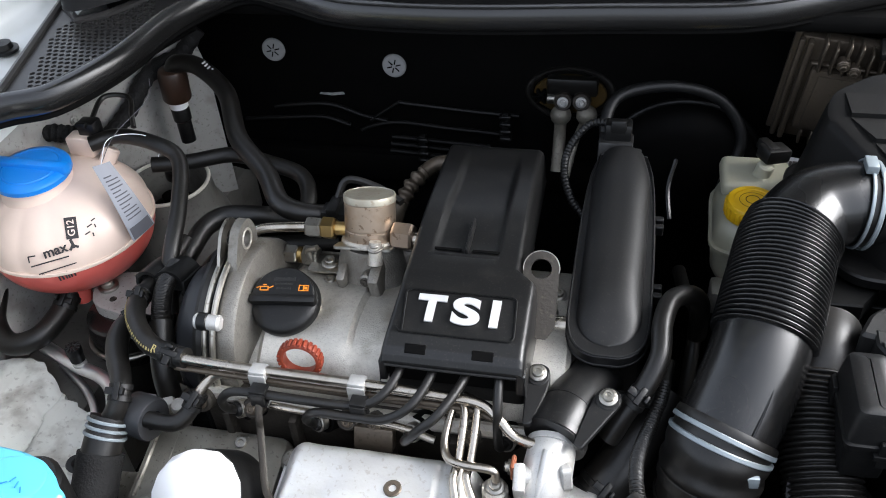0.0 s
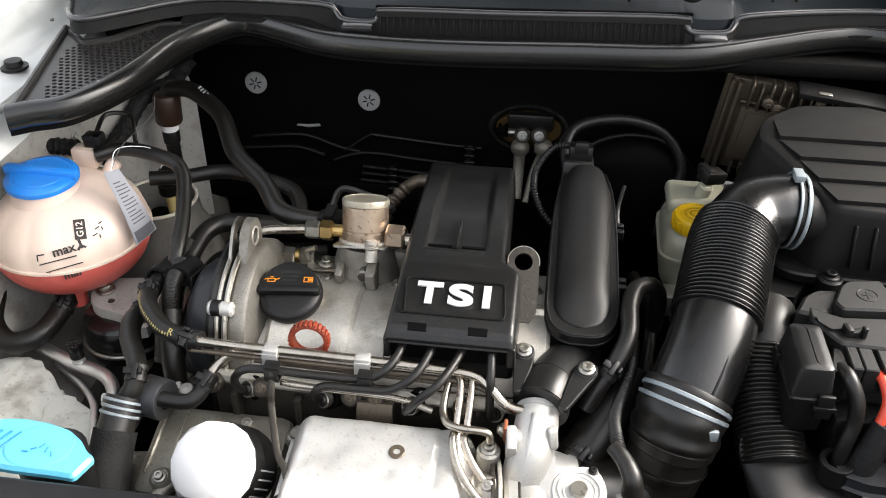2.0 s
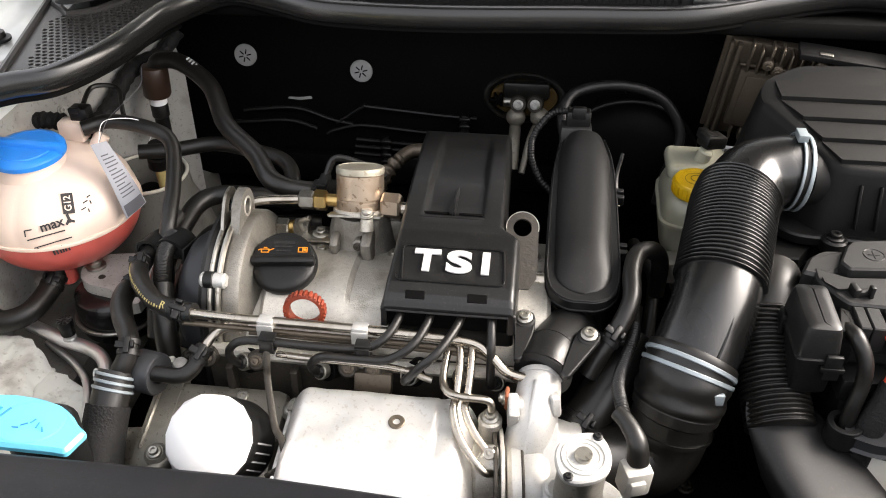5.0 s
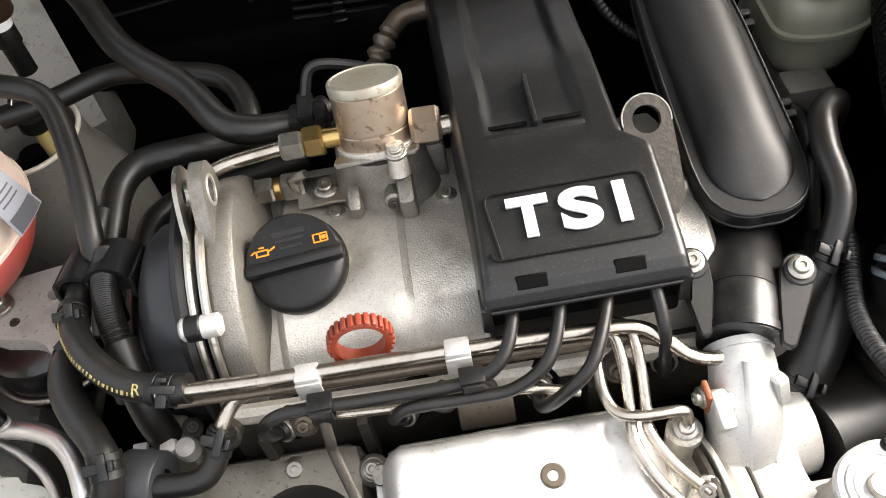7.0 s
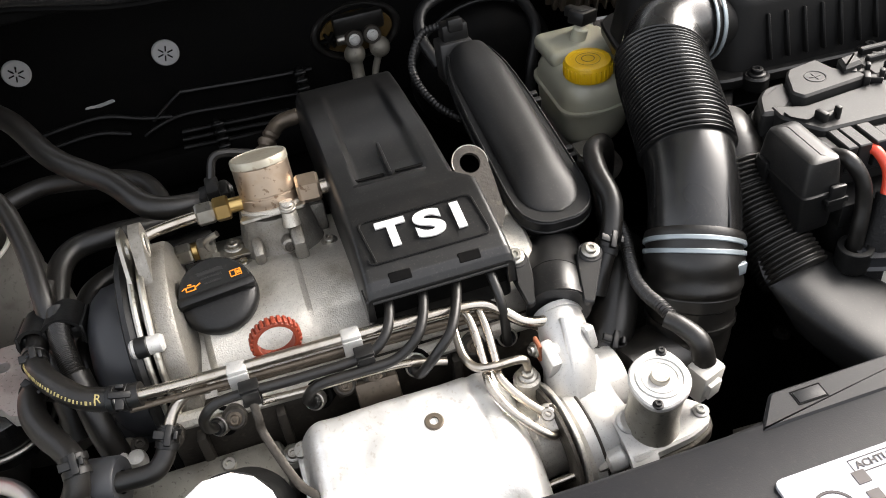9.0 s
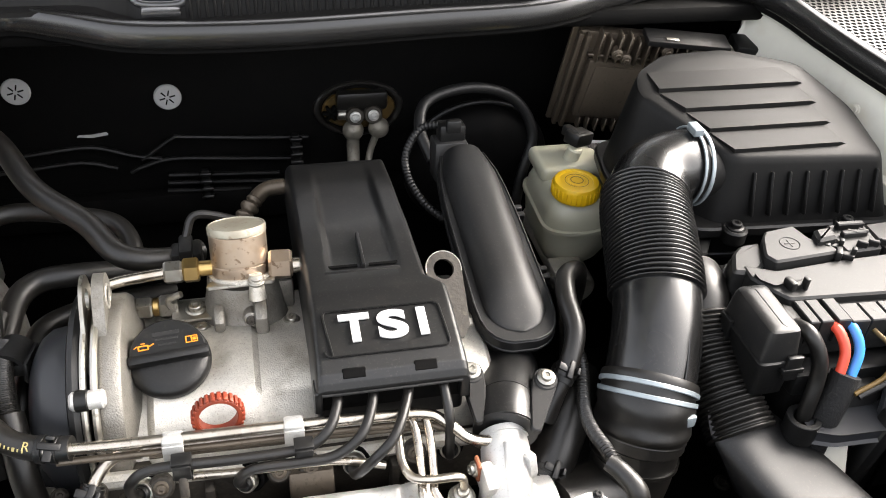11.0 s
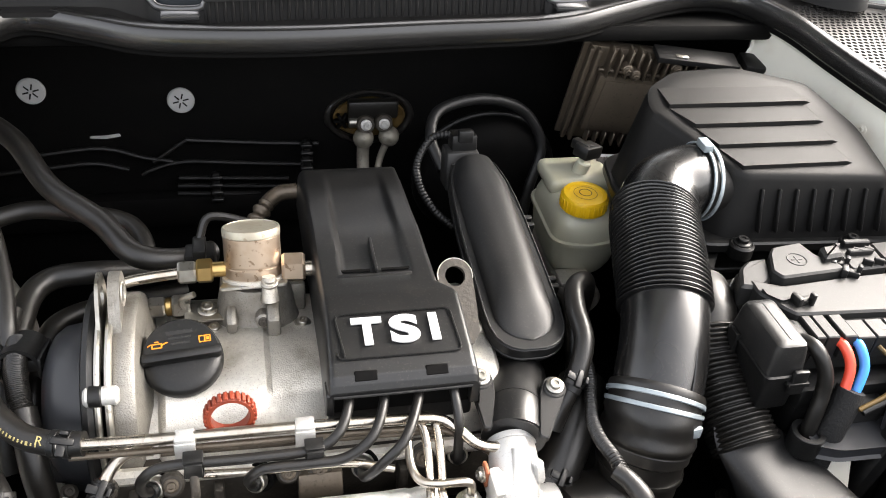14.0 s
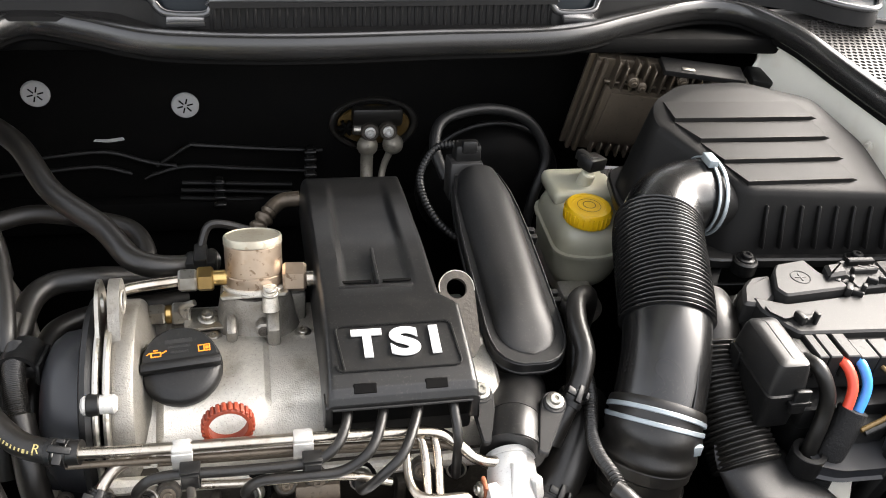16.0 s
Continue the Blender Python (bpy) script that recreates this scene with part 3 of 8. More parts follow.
# black sheet that paints the shade behind the intake slats
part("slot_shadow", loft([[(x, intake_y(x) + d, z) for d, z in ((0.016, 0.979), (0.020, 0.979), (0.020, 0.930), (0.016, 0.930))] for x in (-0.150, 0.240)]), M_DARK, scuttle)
part("upper_bar", loft([[(x, intake_y(x) + d, z) for d, z in ((-0.0030, 0.9715), (0.007, 0.9705), (0.007, 0.9775), (-0.0018, 0.9775))] for x in (-0.146, 0.236)]), M_COWLFACE, scuttle)
part("lower_bar", loft([[(x, intake_y(x) + d, z) for d, z in ((-0.0040, 0.9445), (0.006, 0.9440), (0.004, 0.932), (-0.010, 0.932))] for x in (-0.150, 0.240)]), M_COWLFACE, scuttle)
for i in range(46):
    x = -0.1420 + i * 0.00822
    part("slat", shape((rbox(0.0036, 0.005, 0.029, 0.0010, 1), pose(x, intake_y(x) - 0.0006, 0.9435, -3))), M_COWLFACE, scuttle)
for x0, x1, y in ((-0.190, -0.151, 0.408), (0.241, 0.281, 0.430)):
    part("rest", shape((rbox(x1 - x0, 0.022, 0.006, 0.002), pose((x0 + x1) / 2, y, 0.9555, 8, 0, 2))), M_LIP, scuttle, "glossy grey locating rest")
drops = Shape()
rng = random.Random(9)
for _ in range(46):
    x = rng.uniform(-0.50, 0.45)
    y = 0.455 + 0.05 * (x / 0.5) ** 2 + rng.uniform(-0.005, 0.05)
    r = rng.uniform(0.0012, 0.003)
    drops.add(lathe([(r, 0), (r * 0.8, r * 0.35), (r * 0.3, r * 0.5)], 8), axis((x, y, 0.988 + 0.12 * (y - 0.45)), (0, -0.2, 1)) @ Matrix.Diagonal((1, rng.uniform(1, 2.2), 1, 1)))
tagged(part("rain_drops", drops, M_DARK), "dark rain drops lying on the wet cowl tray", "water drops", kind="stuff")


def mesh_corner(side):
    """A moulded plate between the seal and the wing with a perforated field."""
    if side < 0:
        plate = [(-0.497, 0.168), (-0.456, 0.182), (-0.430, 0.216), (-0.410, 0.275), (-0.392, 0.350), (-0.372, 0.410), (-0.430, 0.405), (-0.470, 0.350), (-0.498, 0.335), (-0.530, 0.365), (-0.542, 0.376)]
        holes = [(-0.476, 0.184), (-0.517, 0.322), (-0.481, 0.352), (-0.427, 0.398), (-0.411, 0.357), (-0.415, 0.29), (-0.427, 0.235), (-0.446, 0.196)]
    else:
        plate = [(0.590, 0.17), (0.576, 0.245), (0.560, 0.32), (0.545, 0.395), (0.525, 0.470), (0.60, 0.475), (0.70, 0.44), (0.70, 0.20)]
        holes = [(0.578, 0.236), (0.574, 0.30), (0.560, 0.380), (0.562, 0.455), (0.623, 0.455), (0.685, 0.422), (0.685, 0.236)]

    def within(poly, x, y):
        hit = False
        for i in range(len(poly)):
            (x1, y1), (x2, y2) = poly[i - 1], poly[i]
            if (y1 > y) != (y2 > y) and x < (x2 - x1) * (y - y1) / (y2 - y1) + x1:
                hit = not hit
        return hit
    s = Shape()
    p = 0.0078
    xs = [q[0] for q in plate]
    ys = [q[1] for q in plate]
    z = lambda x, y: 0.936 + 0.05 * (y - 0.2)
    o = [(-0.5, -0.5), (0, -0.5), (0.5, -0.5), (0.5, 0), (0.5, 0.5), (0, 0.5), (-0.5, 0.5), (-0.5, 0)]
    for j in range(int((max(ys) - min(ys)) / p) + 3):
        for i in range(int((max(xs) - min(xs)) / p) + 3):
            cx, cy = min(xs) - p + (i + 0.5 * (j % 2)) * p, min(ys) - p + j * p
            if not within(plate, cx, cy):
                continue
            out = [(cx + a * p, cy + b * p) for a, b in o]
            if not within(holes, cx, cy):
                s.add(([(x, y, z(x, y)) for x, y in out], [tuple(range(8))]))
                continue
            r = 0.385 * p
            inn = [(cx + r * math.cos(a), cy + r * math.sin(a)) for a in [math.radians(225 + 45 * k) for k in range(8)]]
            v = [(x, y, z(x, y)) for x, y in out] + [(x, y, z(x, y)) for x, y in inn] + [(x, y, z(x, y) - 0.003) for x, y in inn]
            f = [(k, (k + 1) % 8, 8 + (k + 1) % 8, 8 + k) for k in range(8)] + [(8 + k, 8 + (k + 1) % 8, 16 + (k + 1) % 8, 16 + k) for k in range(8)]
            s.add((v, f))
    t = thing("corner_mesh", (sum(xs) / len(xs), sum(ys) / len(ys), 0.93), "perforated dark plastic mesh panel in the scuttle corner", "mesh panel", "scuttle corner meshes")
    part("perforated_sheet", s, M_PLATE, t)
    rim = [Vector((x, y, z(x, y) + 0.001)) for x, y in plate]
    part("rim", sweep(rim + [rim[0]], 0.005, 8), M_PLATE, t)
    mid = Vector((sum(xs) / len(xs), sum(ys) / len(ys)))
    # black sheet below the holes, painting the shade under the mesh
    part("shade_backing", shape((prism([tuple(mid + (Vector(q) - mid) * 0.84) for q in plate], 0.908, 0.914), Matrix())), M_DARK, t)


mesh_corner(-1)
mesh_corner(1)

screen = thing("windscreen", (0.03, 0.5, 0.99), "dark wet windscreen glass above the scuttle", "windscreen", kind="structure")
part("pane", loft([[(x * k, 0.47 + 0.06 * (1 - (x / 0.7) ** 2) + d, 1.005 + dz) for k, d, dz in ((1, 0, 0), (0.84, 0.66, 0.41), (0.84, 0.658, 0.416), (1, -0.002, 0.006))] for x in [-0.69 + 0.115 * j for j in range(13)]]), M_GLASS, screen)
part("interior", shape((rbox(1.3, 0.5, 0.02, 0.005), pose(0.03, 0.85, 0.93, 8))), M_FELT, screen)
drops = Shape()
rng = random.Random(4)
for _ in range(220):
    x, k = rng.uniform(-0.55, 0.6), rng.uniform(0.02, 0.3)
    y = 0.47 + 0.06 * (1 - (x / 0.7) ** 2) + 0.6 * k
    r = rng.uniform(0.0015, 0.004)
    drops.add(lathe([(r, 0), (r * 0.8, r * 0.3), (r * 0.3, r * 0.45)], 8), axis((x, y, 1.011 + 0.36 * k), (0, -0.51, 0.86)))
cabin = thing("car_cabin", (0.05, 1.6, 0.32), "white car cabin with dark side windows behind the windscreen", "car cabin", kind="structure")
part("roof", shape((rbox(1.16, 1.6, 0.05, 0.02), Matrix.Translation((0.03, 1.93, 1.41)))), M_PAINT, cabin)
for k in (-1, 1):
    part("windscreen_pillar", tube([(0.03 + k * 0.715, 0.47, 0.985), (0.03 + k * 0.67, 0.80, 1.20), (0.03 + k * 0.60, 1.16, 1.42)], 0.032, 12), M_PAINT, cabin)
    part("door_panel", shape((rbox(0.05, 1.75, 0.66, 0.02), Matrix.Translation((0.05 + k * 0.76, 1.45, 0.32)))), M_PAINT, cabin)
    part("side_window", loft([[(0.04 + k * a, y, z) for a, z in ((0.74, 0.97), (0.745, 0.97), (0.615, 1.43), (0.61, 1.43))] for y in (0.62, 2.55)]), M_GLOSS, cabin, "dark side glass")
part("rear_wall", shape((rbox(1.45, 0.05, 1.08, 0.02), Matrix.Translation((0.05, 2.60, 0.34)))), M_PAINT, cabin)
tagged(part("water_drops", drops, M_GLASS), "small water drops on the windscreen", "water drops", kind="stuff")

wiper = thing("wiper", (0.20, 0.47, 1.0), "black wiper arm resting at the foot of the windscreen", "wiper")
part("arm_head", tube([(0.236, 0.468, 0.998), (0.215, 0.470, 1.003), (0.17, 0.478, 1.008), (0.125, 0.487, 1.011)], lambda u: 0.011 + 0.004 * u, 12, 8, 0.7), M_PLASTIC, wiper)
part("arm", tube([(0.130, 0.486, 1.012), (0.05, 0.497, 1.016), (-0.05, 0.512, 1.020), (-0.20, 0.53, 1.028), (-0.40, 0.55, 1.04)], lambda u: 0.0115 - 0.006 * u, 10, 8, 0.7), M_GREY, wiper)
part("pivot_cap", shape((lathe([(0.014, 0), (0.014, 0.008), (0.009, 0.015), (0.0002, 0.017)], 20), axis((0.236, 0.466, 0.996), (0, -0.3, 1)))), M_PLASTIC, wiper)
part("blade", tube([(-0.35, 0.545, 1.036), (0.05, 0.548, 1.036), (0.12, 0.535, 1.034)], 0.006, 8), M_RUBBER, wiper)

# front crossmember
slam = thing("front_crossmember", (0.0, -0.27, 0.74), "dark grey plastic front crossmember cover with a paper warning label", "crossmember")
part("cover", loft([[(x, y + lerp_at([(-0.6, 0.002), (-0.1, 0.004), (0.0, -0.004), (0.12, -0.006), (0.26, 0.004), (0.6, 0.006)], x) * max(0.0, min(1.0, (y + 0.25) / 0.05)), z) for y, z in ((-0.201, 0.74), (-0.201, 0.792), (-0.2035, 0.797), (-0.208, 0.800), (-0.262, 0.802), (-0.40, 0.785), (-0.42, 0.74))] for x in [-0.62 + 0.0625 * k for k in range(21)]]), M_SLAM, slam)
part("raised_pad", shape((prism(rounded([(0.150, -0.216), (0.320, -0.216), (0.330, -0.190), (0.172, -0.190)], 0.004), 0.755, 0.8018, 0.002), Matrix())), M_SLAM, slam)
part("square_catch", shape((rbox(0.020, 0.0095, 0.0012, 0.0005), Matrix.Translation((0.195, -0.2010, 0.8014)))), M_SLAM, slam)
part("catch_groove", sweep([Vector((0.195 + x, -0.2010 + y, 0.8019)) for x, y in ((-0.011, -0.0055), (0.011, -0.0055), (0.011, 0.0055), (-0.011, 0.0055), (-0.011, -0.0055))], 0.0005, 6), M_DARK, slam)
label = part("warning_label", shape((prism(rounded([(0.134, -0.338), (0.299, -0.338), (0.299, -0.252), (0.134, -0.252)], 0.006), 0.8005, 0.8045, 0.0002), Matrix())), M_PAPER, slam, "white paper warning label")
part("heading", text_shape("ACHTUNG! WARNING!", 0.0070, Matrix.Translation((0.223, -0.2605, 0.8049)), 0.0002, 0.0001), M_INK, label)
part("heading_frame", sweep([Vector((0.223 + x, -0.2605 + y, 0.8046)) for x, y in ((-0.040, -0.0048), (0.040, -0.0048), (0.040, 0.0048), (-0.040, 0.0048), (-0.040, -0.0048))], 0.0004, 6), M_INK, label)
part("pictogram", shape((washer(0.012, 0.014, 0.0006), Matrix.Translation((0.157, -0.283, 0.8044))), (rbox(0.012, 0.010, 0.0006, 0.0002, 1), pose(0.157, -0.283, 0.8044, 0, 0, 30))), M_INK, label)
for k in range(3):
    part("pictogram", shape((rbox(0.009, 0.009, 0.0006, 0.0002, 1), Matrix.Translation((0.184, -0.268 - 0.014 * k, 0.8044)))), M_INK, label)
for k in range(4):
    part("text_bar", shape((rbox(0.085, 0.003, 0.0005, 0.0001, 1), Matrix.Translation((0.242, -0.276 - 0.010 * k, 0.8044)))), M_INK, label)

# firewall fittings
for x, z in ((-0.357, 0.8145), (-0.188, 0.798)):
    m = axis((x, 0.528, z + 0.003), (0, -1, 0.05))
    t = thing("bulkhead_plug", (x, 0.53, z), "round grey plastic plug with a star of slits in the bulkhead", "plug", "bulkhead plugs")
    part("disc", shape((lathe([(0.0165, 0), (0.0165, 0.002), (0.015, 0.0035), (0.0002, 0.0035)], 28), m)), M_GREYPRINT, t, "grey disc")
    for a in range(0, 360, 60):
        part("slit", shape((rbox(0.0072, 0.0017, 0.0012, 0.0003, 1), m @ pose(0, 0, 0.0030, 0, 0, a + 15) @ Matrix.Translation((0.0062, 0, 0)))), M_DARK, t)
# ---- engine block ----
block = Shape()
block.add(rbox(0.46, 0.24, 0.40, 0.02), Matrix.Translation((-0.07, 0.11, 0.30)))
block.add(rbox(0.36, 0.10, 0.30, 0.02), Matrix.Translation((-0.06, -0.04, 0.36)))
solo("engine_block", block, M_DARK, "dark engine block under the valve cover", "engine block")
gearbox = thing("gearbox_housing", (0.26, 0.13, 0.30), "near-black gearbox housing deep in the bay", "gearbox")
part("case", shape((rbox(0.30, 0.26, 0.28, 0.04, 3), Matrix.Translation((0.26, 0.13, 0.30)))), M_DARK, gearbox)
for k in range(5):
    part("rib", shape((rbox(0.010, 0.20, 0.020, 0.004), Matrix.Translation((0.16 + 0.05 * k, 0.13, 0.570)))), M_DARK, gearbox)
for x, y in ((0.15, 0.02), (0.25, 0.015), (0.36, 0.02)):
    bolt(gearbox, (x, y, 0.575), (0, -0.2, 1), 0.009, M_DARKCAST)

# valve cover: a cast barrel across the engine with ribs and bosses
VC = [(0.215, 0.68), (0.205, 0.735), (0.185, 0.760), (0.150, 0.773), (0.110, 0.783), (0.075, 0.788), (0.045, 0.784), (0.020, 0.770), (0.004, 0.748), (-0.004, 0.715), (-0.006, 0.68)]
vc_line = spline([(0, y, z) for y, z in VC], 4)
valve = thing("valve_cover", (-0.08, 0.10, 0.68), "oil-stained cast aluminium valve cover with a barrel top", "valve cover")
rings = []
for x, k in ((-0.212, -0.016), (-0.1955, -0.016), (-0.1925, -0.005), (-0.188, 0.0), (-0.132, 0.0), (-0.128, 0.0030), (-0.108, 0.0030), (-0.103, -0.0015), (0.005, -0.001), (0.09, -0.001), (0.094, -0.006)):
    rings.append([(x, p.y, p.z + k * (1 if i > 2 else 0)) for i, p in enumerate(vc_line)])
part("casting", loft(rings), M_CAST, valve)
part("front_flange", tube([(-0.235, -0.006, 0.742), (-0.10, -0.010, 0.742), (0.09, -0.010, 0.742)], 0.007, 8), M_CAST, valve)
part("pump_tower", loft([[(-0.112 + r * math.cos(a) * 1.1, 0.140 + dy + r * math.sin(a), z) for a in [2 * math.pi * k / 20 for k in range(20)]] for r, z, dy in ((0.042, 0.762, -0.006), (0.0360, 0.772, -0.003), (0.0325, 0.782, 0.000), (0.0305, 0.796, 0.003), (0.0285, 0.806, 0.007), (0.0275, 0.815, 0.010))]), M_BELL, valve)
part("boss", shape((rod(0.0065, 0.022, 0.002), axis((-0.107, 0.122, 0.794), (0, -1, 0.25)))), M_BELL, valve)
part("tower_web", shape((rbox(0.012, 0.030, 0.040, 0.004), pose(-0.098, 0.118, 0.770, 14))), M_BELL, valve)
part("tower_web", shape((rbox(0.010, 0.022, 0.030, 0.004), pose(-0.134, 0.122, 0.772, 18))), M_BELL, valve)
part("tower_web", shape((rbox(0.022, 0.010, 0.034, 0.004), pose(-0.078, 0.150, 0.770))), M_BELL, valve)
bolt(valve, (-0.107, 0.101, 0.7995), (0, -1, 0.25), 0.0045, M_DARKCAST)
part("cap_neck", shape((lathe([(0.031, 0), (0.031, 0.014), (0.029, 0.018)], 28), axis((-0.174, 0.074, 0.777), (0.0, -0.42, 1)))), M_CAST, valve)
for x, y, z in ((-0.150, 0.118, 0.776), (-0.072, 0.118, 0.776), (-0.222, 0.140, 0.776), (0.075, 0.130, 0.776), (0.070, 0.100, 0.780)):
    part("bolt_boss", shape((rod(0.010, 0.008, 0.002), axis((x, y, z - 0.004), (0, 0, 1)))), M_CAST, valve)
    bolt(valve, (x, y, z + 0.003), (0, -0.1, 1), 0.0075)

# oil filler cap
CAPZ = Vector((0.02, -0.42, 1)).normalized()
cm = axis((-0.174, 0.068, 0.789), CAPZ, (1, 0.10, 0)) @ Matrix.Scale(0.88, 4)
cap = thing("oil_filler_cap", (-0.175, 0.066, 0.789), "black plastic oil filler cap with a grip bar and orange symbols", "oil cap")
part("skirt", shape((lathe([(0.030, 0.0), (0.036, 0.003), (0.0375, 0.007), (0.0370, 0.013), (0.034, 0.017), (0.026, 0.0195), (0.0002, 0.0195)], 40), cm)), M_PLASTIC, cap)
half = [(0.0345 * math.cos(a), 0.0345 * math.sin(a)) for a in [math.radians(-6 + 192 * k / 24) for k in range(25)]]
part("raised_half", shape((prism(half, 0.015, 0.0265, 0.0015), cm)), M_PLASTIC, cap)
part("grip_bar", shape((rbox(0.073, 0.010, 0.012, 0.003), cm @ Matrix.Translation((0, -0.002, 0.0165)))), M_PLASTIC, cap)
can = Shape()
for bx, by, sx, sy, a in ((0, 0, 0.0075, 0.0012, 0), (0, 0.004, 0.0075, 0.0012, 0), (-0.0042, 0.002, 0.0012, 0.005, 0), (0.0042, 0.002, 0.0012, 0.005, 0), (0.007, 0.0035, 0.006, 0.0012, 25), (0, 0.0062, 0.004, 0.0012, 0), (-0.0065, 0.0035, 0.004, 0.0010, 30)):
    can.add(rbox(sx, sy, 0.0005, 0.0001, 1), cm @ pose(-0.021 + bx, 0.007 + by, 0.0265, 0, 0, a))
part("oil_can_symbol", can, M_ORANGE, cap, "orange oil can symbol")
book = Shape()
for bx, by, sx, sy in ((0, 0, 0.011, 0.0010), (0, 0.006, 0.011, 0.0010), (-0.005, 0.003, 0.001, 0.0066), (0.005, 0.003, 0.001, 0.0066), (0, 0.003, 0.0012, 0.006), (0.0025, 0.003, 0.003, 0.003)):
    book.add(rbox(sx, sy, 0.0005, 0.0001, 1), cm @ pose(0.022 + bx, 0.007 + by, 0.0265))
part("book_symbol", book, M_ORANGE, cap, "orange book symbol")
for k, (w, h) in enumerate(((0.024, 0.004), (0.020, 0.002), (0.016, 0.002))):
    part("embossed_bar", shape((rbox(w, h, 0.0004, 0.0001, 1), cm @ Matrix.Translation((0.0, 0.020 - 0.0055 * k, 0.0265)))), M_FUSE, cap)

# loose orange ring against the cover front
rm = axis((-0.137, -0.001, 0.796), (0.06, -1, 0.06)) @ Matrix.Scale(0.93, 4)
notched = thing("cap_ring", (-0.137, -0.004, 0.776), "loose orange-red notched plastic ring against the valve cover", "plastic ring")
part("band", shape((washer(0.0158, 0.0203, 0.010, 40, 0.001), rm @ Matrix.Translation((0, 0, -0.005)))), M_RED, notched)
for k in range(26):
    a = 2 * math.pi * k / 26
    part("tooth", shape((rbox(0.0028, 0.0036, 0.0098, 0.0010, 2), rm @ pose(0.0206 * math.cos(a), 0.0206 * math.sin(a), -0.0047, 0, 0, math.degrees(a)))), M_RED, notched)

# timing end: plastic cover, cast cap and lifting eye
timing = thing("timing_cover", (-0.265, 0.08, 0.66), "black round plastic timing cover at the engine end", "timing cover")
TM = axis((-0.285, 0.085, 0.735), (1, 0, 0), (0, 1, 0))
part("disc", shape((lathe([(0.052, 0), (0.063, 0.006), (0.069, 0.014), (0.0715, 0.030), (0.0715, 0.046)], 44), TM)), M_TIMING, timing)
part("skirt", shape((rbox(0.046, 0.13, 0.20, 0.01), Matrix.Translation((-0.262, 0.085, 0.54)))), M_TIMING, timing)
part("step_ring", shape((washer(0.060, 0.0735, 0.008, 44), TM @ Matrix.Translation((0, 0, 0.034)))), M_PLASTIC, timing)
endcap = thing("cam_end_cap", (-0.235, 0.08, 0.70), "cast aluminium end cap with a lifting eye plate", "end cap")
BELL = [(-0.004, 0.690), (0.002, 0.750), (0.009, 0.780), (0.023, 0.803), (0.047, 0.821), (0.078, 0.830), (0.110, 0.828), (0.140, 0.812), (0.168, 0.780), (0.188, 0.740), (0.198, 0.690)]
bell_line = spline([(0, y, z) for y, z in BELL], 5)


def bell_ring(x, k):
    return [(x, 0.085 + (p.y - 0.085) * k, 0.720 + (p.z - 0.720) * k) for p in bell_line]


part("shell", loft([bell_ring(-0.226, 0.985), bell_ring(-0.222, 1.0), bell_ring(-0.211, 1.0), bell_ring(-0.208, 0.985), bell_ring(-0.2065, 0.93), bell_ring(-0.204, 0.80), bell_ring(-0.199, 0.62)]), M_BELL, endcap)
edge_line = [p for p in bell_line if p.y < 0.10]
part("edge_plate", sweep([Vector((-0.2270, 0.085 + (p.y - 0.085) * 1.035, 0.720 + (p.z - 0.720) * 1.035)) for p in edge_line], 0.0030, 8), M_ZINC, endcap, "steel edge plate")
part("edge_plate", sweep([Vector((-0.2350, 0.085 + (p.y - 0.085) * 1.03, 0.720 + (p.z - 0.720) * 1.03)) for p in edge_line], 0.0028, 8), M_ZINC, endcap, "steel edge plate")
part("gasket_band", sweep([Vector((-0.2425, 0.085 + (p.y - 0.085) * 0.99, 0.720 + (p.z - 0.720) * 0.99)) for p in bell_line], 0.0060, 8), M_PLASTIC, endcap, "black gasket band")
eye_m = Matrix(((0, 0, 1, -0.227), (1, 0, 0, 0), (0, 1, 0, 0), (0, 0, 0, 1)))
outer = rounded([(0.054, 0.793), (0.085, 0.780), (0.116, 0.806), (0.122, 0.840), (0.112, 0.860), (0.090, 0.860), (0.070, 0.836)], 0.018, 6)
def holed(out, hc, hr, t):
    """A plate with a round hole, from outline points matched to the hole by angle."""
    n = 40
    def edge(a):
        d = Vector((math.cos(a), math.sin(a)))
        best = 0
        for i in range(len(out)):
            p, q = Vector(out[i - 1]) - Vector(hc), Vector(out[i]) - Vector(hc)
            e = q - p
            den = d.x * e.y - d.y * e.x
            if abs(den) > 1e-12:
                k = (p.x * e.y - p.y * e.x) / den
                w = (p.x * d.y - p.y * d.x) / den
                if k > 0 and -1e-6 <= w <= 1 + 1e-6:
                    best = max(best, k)
        return (hc[0] + d.x * best, hc[1] + d.y * best)
    an = [2 * math.pi * k / n for k in range(n)]
    o = [edge(a) for a in an]
    h = [(hc[0] + hr * math.cos(a), hc[1] + hr * math.sin(a)) for a in an]
    v = [(*p, 0) for p in o] + [(*p, 0) for p in h] + [(*p, t) for p in o] + [(*p, t) for p in h]
    f = []
    for k in range(n):
        j = (k + 1) % n
        f += [(k, j, n + j, n + k), (2 * n + k, 2 * n + j, 3 * n + j, 3 * n + k), (k, j, 2 * n + j, 2 * n + k), (n + k, n + j, 3 * n + j, 3 * n + k)]
    return v, f
part("lifting_eye", shape((holed(outer, (0.100, 0.842), 0.0085, 0.009), eye_m)), M_BELL, endcap, "cast lifting eye")
